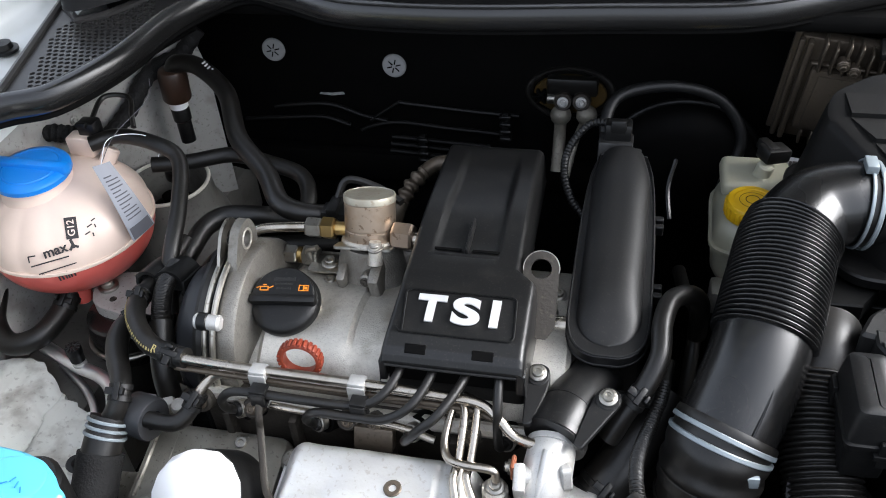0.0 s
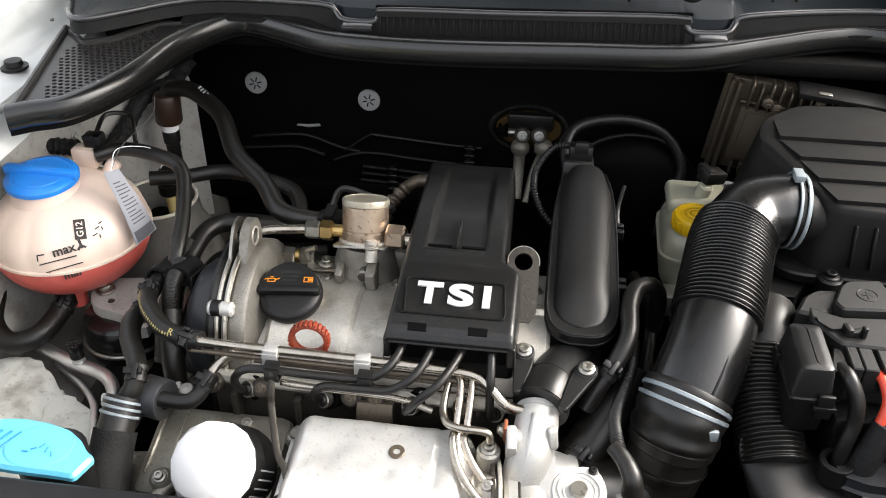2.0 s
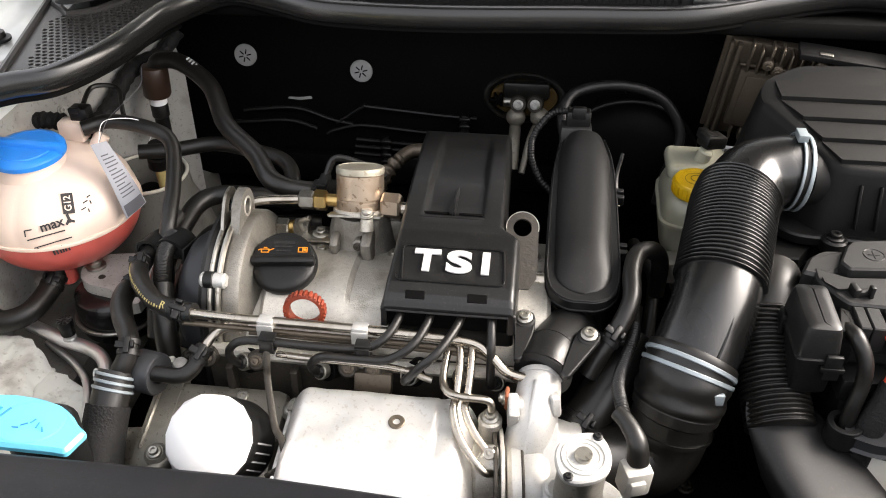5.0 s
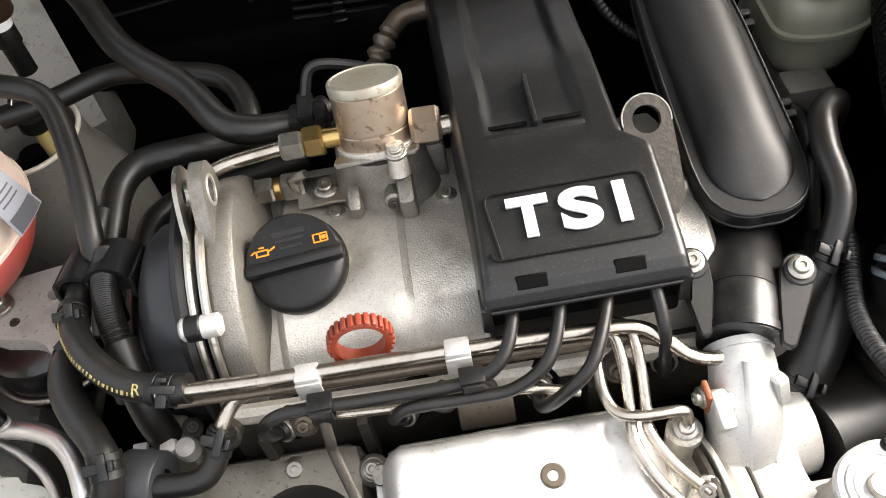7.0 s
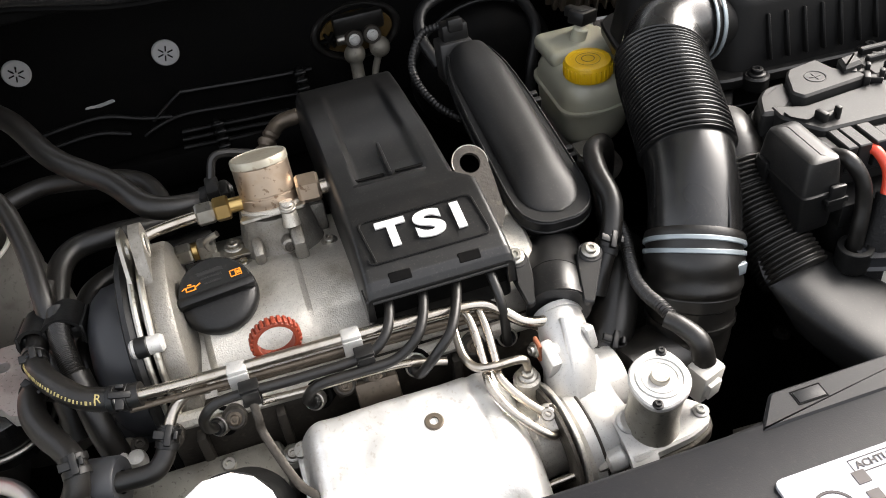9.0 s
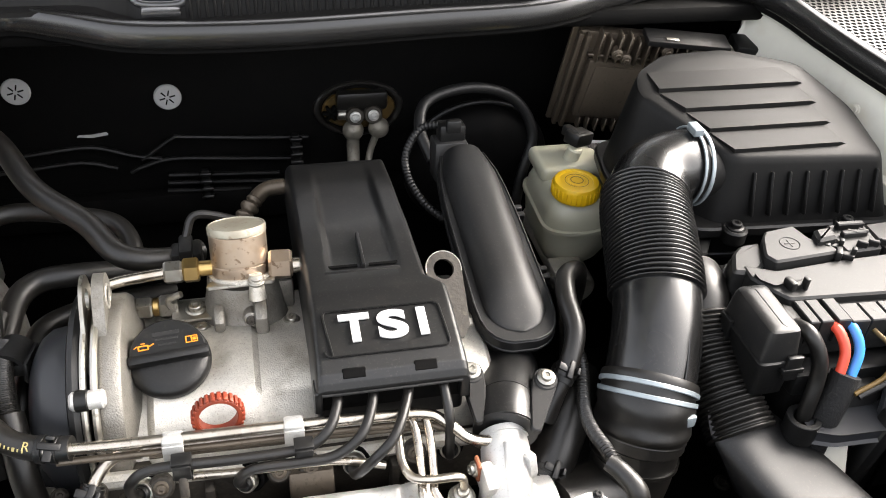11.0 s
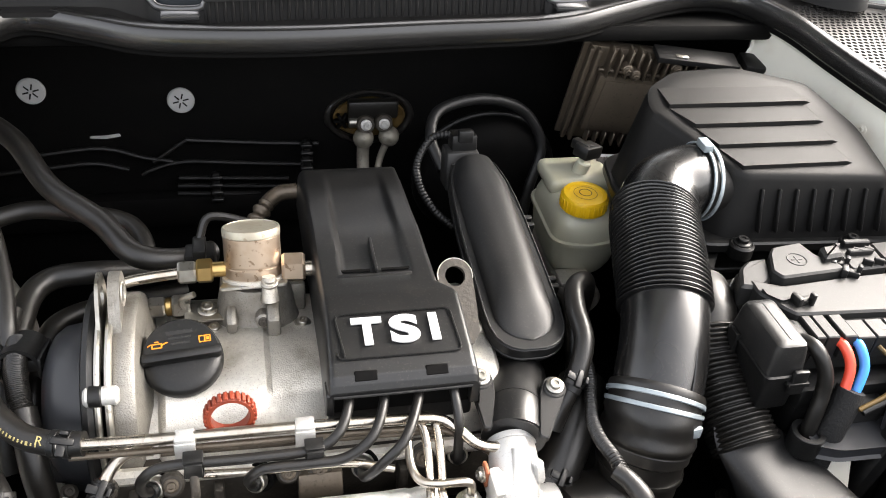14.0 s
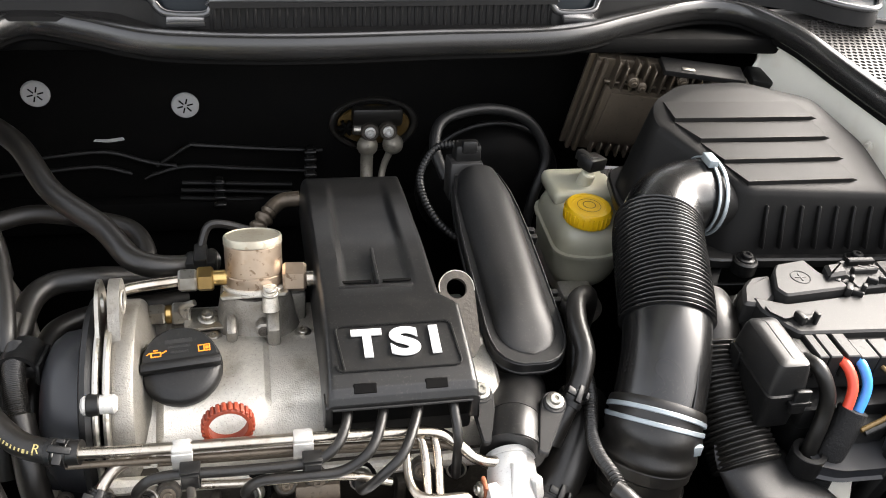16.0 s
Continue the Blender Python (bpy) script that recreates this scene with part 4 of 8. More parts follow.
part("eye_plate", shape((holed([(y - 0.003, z + 0.002) for y, z in outer], (0.097, 0.844), 0.008, 0.003), Matrix.Translation((-0.009, 0, 0)) @ eye_m)), M_ZINC, endcap, "steel plate behind the eye")
part("eye_rim", shape((washer(0.0082, 0.0105, 0.0015, 28, 0.0003), eye_m @ Matrix.Translation((0.100, 0.842, 0.0085)))), M_CAST, endcap)
part("stud", shape((rod(0.0075, 0.026, 0.002), axis((-0.245, 0.021, 0.806), (1, 0, 0)))), M_CLEAN, endcap)
part("stud_sleeve", shape((rod(0.0085, 0.010, 0.001), axis((-0.241, 0.021, 0.806), (1, 0, 0)))), M_PLASTIC, endcap)

# high-pressure fuel pump
pump = thing("fuel_pump", (-0.112, 0.156, 0.826), "tarnished metal high-pressure fuel pump canister", "fuel pump")
PM = axis((-0.1125, 0.1475, 0.8145), (-0.01, 0.37, 1)) @ Matrix.Diagonal((1.04, 1.04, 0.87, 1))
part("can", shape((lathe([(0.021, 0), (0.0236, 0.001), (0.0241, 0.003), (0.0241, 0.013), (0.0234, 0.0138), (0.0234, 0.0152), (0.0241, 0.0160), (0.0241, 0.0445), (0.0234, 0.0455)], 48), PM)), M_PUMP, pump)
part("top_band", shape((lathe([(0.0233, 0.0452), (0.0246, 0.0460), (0.0246, 0.0520), (0.0240, 0.0535), (0.0228, 0.0540), (0.0222, 0.0530), (0.0002, 0.0530)], 48), PM)), M_PUMPTOP, pump, "pale crimped top")
part("base_strap", shape((prism(rounded([(-0.029, -0.0275), (0.027, -0.0255), (0.028, -0.012), (-0.027, -0.013)], 0.004), -0.004, 0.0, 0.0008), PM)), M_ZINC, pump, "bright base strap")
part("base_flange", shape((rod(0.0272, 0.006, 0.001), PM @ Matrix.Translation((0, 0, -0.003)))), M_CAST, pump)
bolt(pump, PM @ Vector((0.012, -0.0255, 0.0)), (0, -0.1, 1), 0.0075)
part("bolt_tower", shape((lathe([(0.0075, -0.02), (0.006, -0.003), (0.0055, 0.006)], 16), PM @ Matrix.Translation((0.012, -0.0255, 0.002)))), M_CAST, pump)


def hexnut(name, at, z, r, h, mat, parent):
    return part(name, shape((lathe([(r * 0.86, 0), (r, h * 0.12), (r, h * 0.88), (r * 0.86, h)], 6), axis(at, z, (0, 0.3, 1)))), mat, parent, "", 20)


hexnut("outlet_hex", (-0.088, 0.145, 0.824), (1, -0.05, 0), 0.0138, 0.021, M_PUMP, pump)
part("outlet_stub", shape((rod(0.007, 0.03, 0.001), axis((-0.068, 0.144, 0.822), (1, 0, 0)))), M_PIPE, pump)

line1 = thing("fuel_line", (-0.18, 0.150, 0.82), "bright steel fuel line with hexagon and brass unions", "fuel line", "fuel lines")
part("pipe", tube([(-0.150, 0.151, 0.822), (-0.185, 0.148, 0.822), (-0.222, 0.140, 0.822), (-0.234, 0.130, 0.816), (-0.236, 0.120, 0.798)], 0.0052, 12), M_PIPE, line1)
hexnut("union_nut", (-0.178, 0.149, 0.822), (1, 0, 0), 0.0105, 0.016, M_ZINC, line1)
hexnut("brass_nut", (-0.162, 0.150, 0.822), (1, 0, 0), 0.0115, 0.014, M_BRASS, line1)
part("brass_stub", shape((rod(0.007, 0.016, 0.001), axis((-0.149, 0.151, 0.822), (1, 0, 0)))), M_BRASS, line1)
line2 = thing("fuel_line", (-0.20, 0.148, 0.785), "bright steel fuel line with hexagon and brass unions", "fuel line", "fuel lines")
part("pipe", tube([(-0.175, 0.146, 0.787), (-0.20, 0.146, 0.787), (-0.232, 0.142, 0.784)], 0.0048, 12), M_PIPE, line2)
hexnut("union_nut", (-0.206, 0.146, 0.787), (1, 0, 0), 0.0100, 0.014, M_ZINC, line2)
part("brass_ring", shape((rod(0.0085, 0.006, 0.001), axis((-0.192, 0.146, 0.787), (1, 0, 0)))), M_BRASS, line2)
hexnut("union_nut", (-0.186, 0.146, 0.787), (1, 0, 0), 0.0110, 0.016, M_ZINC, line2)
bracket = thing("pump_bracket", (-0.155, 0.150, 0.778), "bright folded steel bracket with a torx bolt beside the pump", "bracket")
part("plate", shape((rbox(0.035, 0.028, 0.003, 0.001), Matrix.Translation((-0.158, 0.138, 0.784)))), M_ZINC, bracket)
part("hook", tube([(-0.174, 0.140, 0.785), (-0.177, 0.138, 0.800), (-0.165, 0.135, 0.808)], 0.003, 8), M_ZINC, bracket)
bolt(bracket, (-0.155, 0.138, 0.786), (0, -0.1, 1), 0.009)
conn = thing("pump_connector", (-0.165, 0.180, 0.80), "black wiring plug behind the fuel pump", "connector")
part("housing", shape((rbox(0.028, 0.022, 0.022, 0.004), pose(-0.160, 0.184, 0.800)), (rbox(0.012, 0.026, 0.010, 0.002), pose(-0.160, 0.184, 0.818))), M_PLASTIC, conn)
part("wire", tube([(-0.160, 0.195, 0.825), (-0.150, 0.205, 0.842), (-0.12, 0.205, 0.836), (-0.09, 0.19, 0.83)], 0.004, 8), M_RUBBER, conn)

# ---- engine cover ----
cover = thing("engine_cover", (0.0, 0.15, 0.78), "charcoal plastic engine cover with raised silver letters", "engine cover")
TOP = [(-0.0082, 0.8095), (-0.0080, 0.8135), (-0.0050, 0.8190), (0.0, 0.8235), (0.012, 0.828), (0.056, 0.8365), (0.080, 0.8400), (0.092, 0.8405), (0.17, 0.846), (0.25, 0.842), (0.290, 0.837), (0.302, 0.828), (0.306, 0.79)]
XL = [(-0.02, -0.064), (0.06, -0.062), (0.30, -0.064)]
XR = [(-0.02, 0.0622), (0.078, 0.0622), (0.092, 0.047), (0.20, 0.0435), (0.31, 0.042)]


def cover_point(u, v):
    k = v * (len(TOP) - 1)
    i = min(int(k), len(TOP) - 2)
    y, z = (TOP[i][j] + (TOP[i + 1][j] - TOP[i][j]) * (k - i) for j in (0, 1))
    xl, xr = lerp_at(XL, y), lerp_at(XR, y)
    inset = 0.012
    w = xr - xl
    e = min(u, 1 - u)
    edge = [(0.0, 0.0, 1.0), (0.03, 0.0009, 0.50), (0.06, 0.0020, 0.16), (0.09, 0.0036, 0.05), (0.13, 0.0065, 0.0), (0.5, w / 2, 0.0)]
    dx = lerp_at([(a, b) for a, b, _ in edge], e)
    dz = lerp_at([(a, c) for a, _, c in edge], e)
    x = xl + dx if u < 0.5 else xr - dx
    base = 0.786
    zz = z - dz * max(0.0, z - base)
    # sunken channel in the rear half, with a flared front end
    cx = (x - xl) / w
    if 0.105 < y < 0.285 and e >= 0.13:
        t = min(1.0, (y - 0.105) / 0.01) * min(1.0, (0.285 - y) / 0.06)
        lo, hi = 0.24 - 0.04 * (0.285 - y) / 0.18, 0.80
        zz -= 0.0055 * t * max(0.0, min(1.0, (cx - lo) / 0.05)) * max(0.0, min(1.0, (hi - cx) / 0.05))
    return (x, y, zz)


cv, cf = grid(64, 12 * 8 + 1, cover_point)
base_ring = Shape()
base_ring.add((cv, cf))
part("shell", base_ring, M_COVER, cover)
part("centre_rib", shape((rbox(0.003, 0.045, 0.010, 0.001), pose(-0.008, 0.131, 0.8358, 3))), M_COVER, cover)
part("cross_step", shape((rbox(0.066, 0.005, 0.004, 0.001), pose(-0.010, 0.104, 0.8375, 4))), M_COVER, cover)
# black strips paint the shaded depth of the slits
for x in (-0.026, 0.010):
    part("vent_slit", shape((rbox(0.026, 0.0032, 0.0012, 0.0003, 1), pose(x, 0.1125, 0.8392, 3))), M_DARK, cover)
# badge panel, lying on the sloping front
slope = math.degrees(math.atan2(0.8365 - 0.828, 0.044))
bm_ = pose(0.0, 0.0345, 0.8335, slope)
part("badge_frame", sweep([bm_ @ Vector((*p, 0)) for p in rounded([(-0.052, -0.0215), (0.049, -0.0215), (0.046, 0.0235), (-0.050, 0.0235)], 0.006)] + [bm_ @ Vector((-0.0460, -0.0215, 0))], 0.0009, 6), M_PLASTIC, cover)
for ch, dx, wide in (("T", -0.0255, 1.05), ("S", 0.0050, 1.42), ("I", 0.0300, 1.10)):
    part("letter", text_shape(ch, 0.0365, bm_ @ Matrix.Translation((dx, 0.0025, 0.0008)), 0.0007, 0.0016, wide), M_LETTER, cover, "silver letter")
# black boxes stand for open slots, their shade put into the colour
for x in (-0.0315, 0.0255):
    part("slot", shape((rbox(0.0185, 0.0085, 0.004, 0.0008, 1), pose(x, 0.0020, 0.8205, 40))), M_DARK, cover)
part("front_rim", tube([(-0.0575, -0.0086, 0.8098), (0.0, -0.0090, 0.8098), (0.0545, -0.0086, 0.8098)], 0.0012, 8), M_COVER, cover)
for x0, x1 in ((-0.0632, -0.0570), (0.0535, 0.0614)):
    part("cheek", shape((prism(rounded([(x0, -0.0078), (x1, -0.0078), (x1, 0.010), (x0, 0.010)], 0.002), 0.7885, 0.8120, 0.0012), Matrix())), M_COVER, cover)
# flat black plate; the recess is only shade in its colour
part("recess", shape((rbox(0.114, 0.003, 0.026, 0.0008, 1), Matrix.Translation((-0.001, 0.0010, 0.7845)))), M_DARK, cover, "dark plate painting the shaded recess behind the leads")
part("lower_wall", shape((prism(rounded([(-0.060, 0.002), (0.060, 0.002), (0.060, 0.075), (0.040, 0.095), (0.038, 0.298), (-0.058, 0.298)], 0.006), 0.765, 0.80), Matrix())), M_PLASTIC, cover)

# lifting eye beside the cover
le = thing("lifting_eye", (0.064, 0.11, 0.78), "dull steel lifting eye plate with a worn edge", "lifting eye")
lm = axis((0.0612, 0.103, 0.833), (0.05, -0.62, 0.78), (1, 0, 0))
eye_out = [(0.0162 * math.cos(radians(a)), 0.0165 * math.sin(radians(a))) for a in range(-10, 191, 10)] + [(-0.0162, -0.022), (-0.008, -0.034), (-0.006, -0.062), (0.0165, -0.062), (0.0165, -0.022)]
part("eye", shape((holed(eye_out, (0.0, 0.0), 0.0092, 0.0048), lm)), M_DARKCAST, le)
part("worn_rim", sweep([lm @ Vector((0.0160 * math.cos(radians(a)), 0.0163 * math.sin(radians(a)), 0.0046)) for a in range(-10, 191, 10)], 0.0006, 6), M_ZINC, le)
part("spacer", shape((rod(0.008, 0.03, 0.001), axis((0.068, 0.085, 0.785), (1, 0, 0)))), M_PIPE, le)

# ---- ignition leads ----
LEADS = [
    [(-0.046, 0.006, 0.805), (-0.046, -0.009, 0.801), (-0.056, -0.029, 0.793), (-0.076, -0.035, 0.784), (-0.123, -0.035, 0.782), (-0.184, -0.034, 0.782), (-0.203, -0.034, 0.770), (-0.205, -0.030, 0.752), (-0.199, -0.022, 0.742), (-0.190, -0.008, 0.734)],
    [(-0.018, 0.006, 0.805), (-0.018, -0.009, 0.801), (-0.030, -0.034, 0.791), (-0.052, -0.042, 0.779), (-0.080, -0.042, 0.777), (-0.114, -0.040, 0.774), (-0.126, -0.036, 0.758), (-0.122, -0.026, 0.742), (-0.112, -0.008, 0.734)],
    [(0.011, 0.006, 0.805), (0.010, -0.009, 0.801), (-0.005, -0.040, 0.792), (-0.022, -0.049, 0.778), (-0.036, -0.044, 0.756), (-0.036, -0.024, 0.742), (-0.030, -0.006, 0.734)],
    [(0.040, 0.006, 0.805), (0.040, -0.009, 0.801), (0.0412, -0.026, 0.784), (0.042, -0.030, 0.748), (0.046, -0.018, 0.738), (0.048, -0.004, 0.732)],
]
for pts in LEADS:
    t = thing("ignition_lead", pts[-1], "black rubber ignition lead from the engine cover to a spark plug", "ignition lead", "ignition leads")
    part("cable", tube(pts, 0.0041, 12), M_RUBBER, t)
    way = (Vector(pts[-2]) - Vector(pts[-1])).normalized()
    at = Vector(pts[-2])
    part("plug_boot", shape((lathe([(0.0055, 0.004), (0.0068, 0.002), (0.0068, -0.03), (0.0060, -0.034)], 20), axis(at, way))), M_PLASTIC, t)
    part("well_ring", shape((washer(0.0066, 0.0088, 0.008, 24), axis(at - way * 0.007, way))), M_ZINC, t, "steel well ring")
    part("well_tube", shape((washer(0.0092, 0.0125, 0.022, 24), axis(at - way * 0.030, way))), M_DARK, t)

# ---- coolant rail ----
rail = thing("coolant_rail", (-0.10, -0.016, 0.78), "polished steel coolant pipes along the front of the engine", "coolant pipe")
part("upper_pipe", tube([(-0.262, -0.012, 0.792), (-0.20, -0.0145, 0.791), (-0.08, -0.016, 0.790), (-0.01, -0.017, 0.788), (0.025, -0.018, 0.785), (0.042, -0.026, 0.778), (0.058, -0.035, 0.768), (0.085, -0.038, 0.764)], 0.0046, 14), M_PIPE, rail)
part("lower_pipe", tube([(-0.255, -0.014, 0.780), (-0.15, -0.017, 0.780), (-0.02, -0.018, 0.778), (0.03, -0.020, 0.773), (0.07, -0.034, 0.755)], 0.0028, 12), M_ECU, rail)
part("inner_pipe", tube([(-0.19, -0.014, 0.774), (-0.05, -0.016, 0.772), (0.04, -0.018, 0.770)], 0.0026, 12), M_ECU, rail)
part("front_pipe", tube([(-0.160, -0.030, 0.764), (-0.12, -0.032, 0.763), (-0.05, -0.032, 0.760), (-0.012, -0.036, 0.752)], 0.0034, 12), M_PIPE, rail)
part("branch", tube([(-0.195, -0.014, 0.779), (-0.212, -0.0125, 0.777), (-0.2225, -0.0150, 0.771), (-0.2300, -0.0225, 0.764), (-0.236, -0.033, 0.754)], 0.0046, 12), M_PIPE, rail)
for x in (-0.171, -0.081):
    part("clip", shape((rbox(0.0155, 0.013, 0.011, 0.002), Matrix.Translation((x, -0.0165, 0.7845))), (rbox(0.0155, 0.002, 0.016, 0.0008), pose(x, -0.0232, 0.776))), M_CLEAN, rail, "bright folded clip")
    part("lead_clip", shape((rbox(0.015, 0.012, 0.004, 0.001), pose(x + 0.006, -0.034, 0.786)), (rbox(0.013, 0.004, 0.014, 0.001), pose(x + 0.006, -0.040, 0.774)), (rbox(0.015, 0.010, 0.004, 0.001), pose(x + 0.006, -0.036, 0.773))), M_PLASTIC, rail, "black lead clip")
part("stay", tube([(-0.165, -0.040, 0.778), (-0.1645, -0.047, 0.765), (-0.164, -0.052, 0.750), (-0.149, -0.090, 0.733), (-0.138, -0.105, 0.729), (-0.134, -0.120, 0.717), (-0.150, -0.125, 0.703)], 0.0034, 10, flat=0.45), M_DARKCAST, rail)
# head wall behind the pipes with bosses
head_ = thing("cylinder_head", (-0.07, -0.01, 0.68), "dark cast cylinder head flank behind the pipes", "cylinder head")
part("flank", shape((rbox(0.34, 0.03, 0.07, 0.005), Matrix.Translation((-0.07, 0.004, 0.672)))), M_DARKCAST, head_)
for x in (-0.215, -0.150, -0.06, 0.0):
    part("rib", shape((rbox(0.008, 0.020, 0.06, 0.002), pose(x, -0.012, 0.672))), M_DARKCAST, head_)
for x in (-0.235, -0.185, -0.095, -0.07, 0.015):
    part("boss", shape((rod(0.010, 0.02, 0.002), axis((x, -0.006, 0.735), (0, -0.8, 0.5)))), M_DARKCAST, head_)
    bolt(head_, (x, -0.022, 0.745), (0, -0.8, 0.5), 0.006, M_ECU)
part("coil_pad", shape((rbox(0.036, 0.012, 0.022, 0.002), pose(-0.070, -0.030, 0.722, -25))), M_ECU, head_)
# ---- charge duct ----
duct = thing("charge_air_duct", (0.115, 0.15, 0.78), "black plastic charge air duct with a domed oval lid", "air duct")
D0, D1 = Vector((0.1235, 0.0385, 0.7975)), Vector((0.119, 0.290, 0.837))
dm = axis(D0, (D1 - D0).cross(Vector((1, 0, 0))) * -1 if (D1 - D0).cross(Vector((1, 0, 0))).z < 0 else (D1 - D0).cross(Vector((1, 0, 0))), (1, 0, 0))
DL = (D1 - D0).length


def duct_half(y):
    """Half the width of the lid at y along its length."""
    return lerp_at([(0.0, 0.010), (0.0012, 0.0150), (0.0035, 0.0205), (0.008, 0.0265), (0.016, 0.0322), (0.028, 0.0355), (0.045, 0.0368), (0.12, 0.0362), (0.18, 0.0352), (0.22, 0.032), (0.235, 0.029), (DL, 0.024)], y)


ys = [0.0, 0.0012, 0.0035, 0.008, 0.012, 0.016, 0.022, 0.028, 0.036, 0.045, 0.08, 0.12, 0.16, 0.20, 0.225, 0.24, DL]
outl = [(duct_half(y), y) for y in ys] + [(-duct_half(y), y) for y in ys[::-1]]
part("flange", shape((prism(outl, -0.014, 0.0, 0.0015), dm)), M_DUCT, duct)
part("gasket", shape((prism([(x * 0.97, 0.004 + y * 0.975) for x, y in outl], -0.024, -0.013, 0.001), dm)), M_PLASTIC, duct)


def dome_half(y):
    """Half the width of the bulge inside the flat rim."""
    q = min(1.0, max(0.0, (y - 0.0105) / 0.034))
    return min(0.0285 * (1 - (1 - q) ** 2.2) ** 0.55, duct_half(y) - 0.004)


def dome(u, v):
    y = 0.0106 + (DL - 0.0126) * (0.3 * v * v + 0.7 * v)
    w = max(0.0008, dome_half(y))
    x = 2 * u - 1
    rise = 0.0165 * lerp_at([(0.0, 0.0), (0.014, 0.07), (0.024, 0.28), (0.040, 0.58), (0.058, 0.84), (0.078, 0.97), (0.095, 1.0), (0.20, 1.0), (0.26, 0.8)], y)
    return (x * w, y, 0.0004 + rise * (1 - abs(x) ** 2.6) ** 0.7)


part("dome", shape((grid(49, 49, dome), dm)), M_DUCT, duct)
part("bead", sweep([dm @ Vector((x * 0.970, 0.0012 + y * 0.990, 0.0002)) for x, y in outl + outl[:1]], 0.0010, 8), M_DUCT, duct)
part("foot_bead", sweep([dm @ Vector((x * 1.0, y, -0.0125)) for x, y in outl + outl[:1]], 0.0012, 8), M_DUCT, duct)
for y in (0.075, 0.085, 0.16, 0.17):
    part("latch", shape((rbox(0.010, 0.006, 0.012, 0.001, 1), dm @ Matrix.Translation((duct_half(y) + 0.003, y, -0.014)))), M_PLASTIC, duct)
part("runner", tube([(0.1165, 0.052, 0.752), (0.1085, 0.028, 0.760), (0.0965, -0.004, 0.767), (0.0885, -0.028, 0.764)], lambda u: 0.0258, 32), M_COVER, duct)
part("runner_lip", tube([(0.0900, -0.0235, 0.7645), (0.0885, -0.0290, 0.7640)], 0.0270, 32), M_COVER, duct)
part("runner_band", tube([(0.0990, 0.003, 0.7655), (0.0962, -0.005, 0.7670)], 0.0264, 32), M_COVER, duct)
for (x, y, z), poly in (((0.069, 0.017, 0.794), [(0.0585, 0.018), (0.061, 0.026), (0.070, 0.0295), (0.078, 0.0255), (0.080, 0.016), (0.078, 0.000), (0.069, -0.030), (0.062, -0.031), (0.060, 0.004)]),
                        ((0.129, -0.001, 0.794), [(0.118, 0.002), (0.123, 0.0095), (0.131, 0.0115), (0.139, 0.006), (0.140, -0.003), (0.135, -0.011), (0.111, -0.049), (0.104, -0.045), (0.113, -0.012)])):
    area = sum(poly[i - 1][0] * poly[i][1] - poly[i][0] * poly[i - 1][1] for i in range(len(poly)))
    poly = poly if area > 0 else poly[::-1]
    ear = part("ear", shape((prism(rounded(poly, 0.006), -0.007, 0.0, 0.001), Matrix.Translation((0, 0, z - 0.004)) @ Matrix.Translation((0, y, 0)) @ pose(0, 0, 0, 10) @ Matrix.Translation((0, -y, 0)))), M_DUCT, duct)
    part("ear_bush", shape((rod(0.0098, 0.006, 0.001), axis((x, y, z - 0.008), (0, -0.3, 1)))), M_DUCT, ear)
    bolt(ear, (x, y, z - 0.0025), (0, -0.3, 1), 0.0078, M_ZINC)
part("side_nozzle", shape((rod(0.006, 0.03, 0.001), axis((0.135, 0.020, 0.770), (1, -0.1, 0.1))), (rod(0.0085, 0.006, 0.001), axis((0.150, 0.0185, 0.7715), (1, -0.1, 0.1)))), M_PLASTIC, duct)

sensor = thing("pressure_sensor", (0.115, 0.31, 0.80), "grey sensor plug standing on the duct end", "sensor")
part("body", shape((rbox(0.036, 0.030, 0.045, 0.003), pose(0.114, 0.305, 0.800, -8))), M_GREY, sensor)
part("plug", shape((rbox(0.028, 0.022, 0.02, 0.003), pose(0.116, 0.312, 0.842, -8)), (rbox(0.016, 0.010, 0.014, 0.002), pose(0.116, 0.303, 0.856, -8))), M_PLASTIC, sensor)
part("side_latch", shape((rbox(0.010, 0.012, 0.03, 0.002), pose(0.136, 0.300, 0.805, -8))), M_GREY, sensor)
part("wire", tube([(0.108, 0.318, 0.858), (0.085, 0.325, 0.85), (0.066, 0.305, 0.832), (0.064, 0.275, 0.82), (0.075, 0.245, 0.808), (0.092, 0.225, 0.80)], lambda u: 0.0040 + 0.0005 * math.sin(u * 220), 10, 24), M_DUCT, sensor, "corrugated wire sleeve")

# ---- turbocharger ----
turbo = thing("turbocharger", (0.09, -0.07, 0.64), "bright cast aluminium turbocharger compressor housing", "turbocharger")
part("outlet", tube([(0.0872, -0.027, 0.757), (0.0862, -0.042, 0.752), (0.083, -0.062, 0.735), (0.079, -0.080, 0.705), (0.077, -0.092, 0.675)], lambda u: 0.0195 + 0.006 * u, 28), M_CLEAN, turbo)
part("outlet_lip", tube([(0.0873, -0.0265, 0.7573), (0.0870, -0.0315, 0.7562)], 0.0212, 28), M_CLEAN, turbo)
vm = axis((0.066, -0.098, 0.680), (1, 0.1, 0), (0, 1, 0))
part("housing", shape((lathe([(0.046, -0.004), (0.0500, 0.0), (0.0505, 0.008), (0.0475, 0.0100), (0.0485, 0.014), (0.0490, 0.022), (0.0460, 0.032), (0.0390, 0.040), (0.0300, 0.044)], 48), vm)), M_CLEAN, turbo)
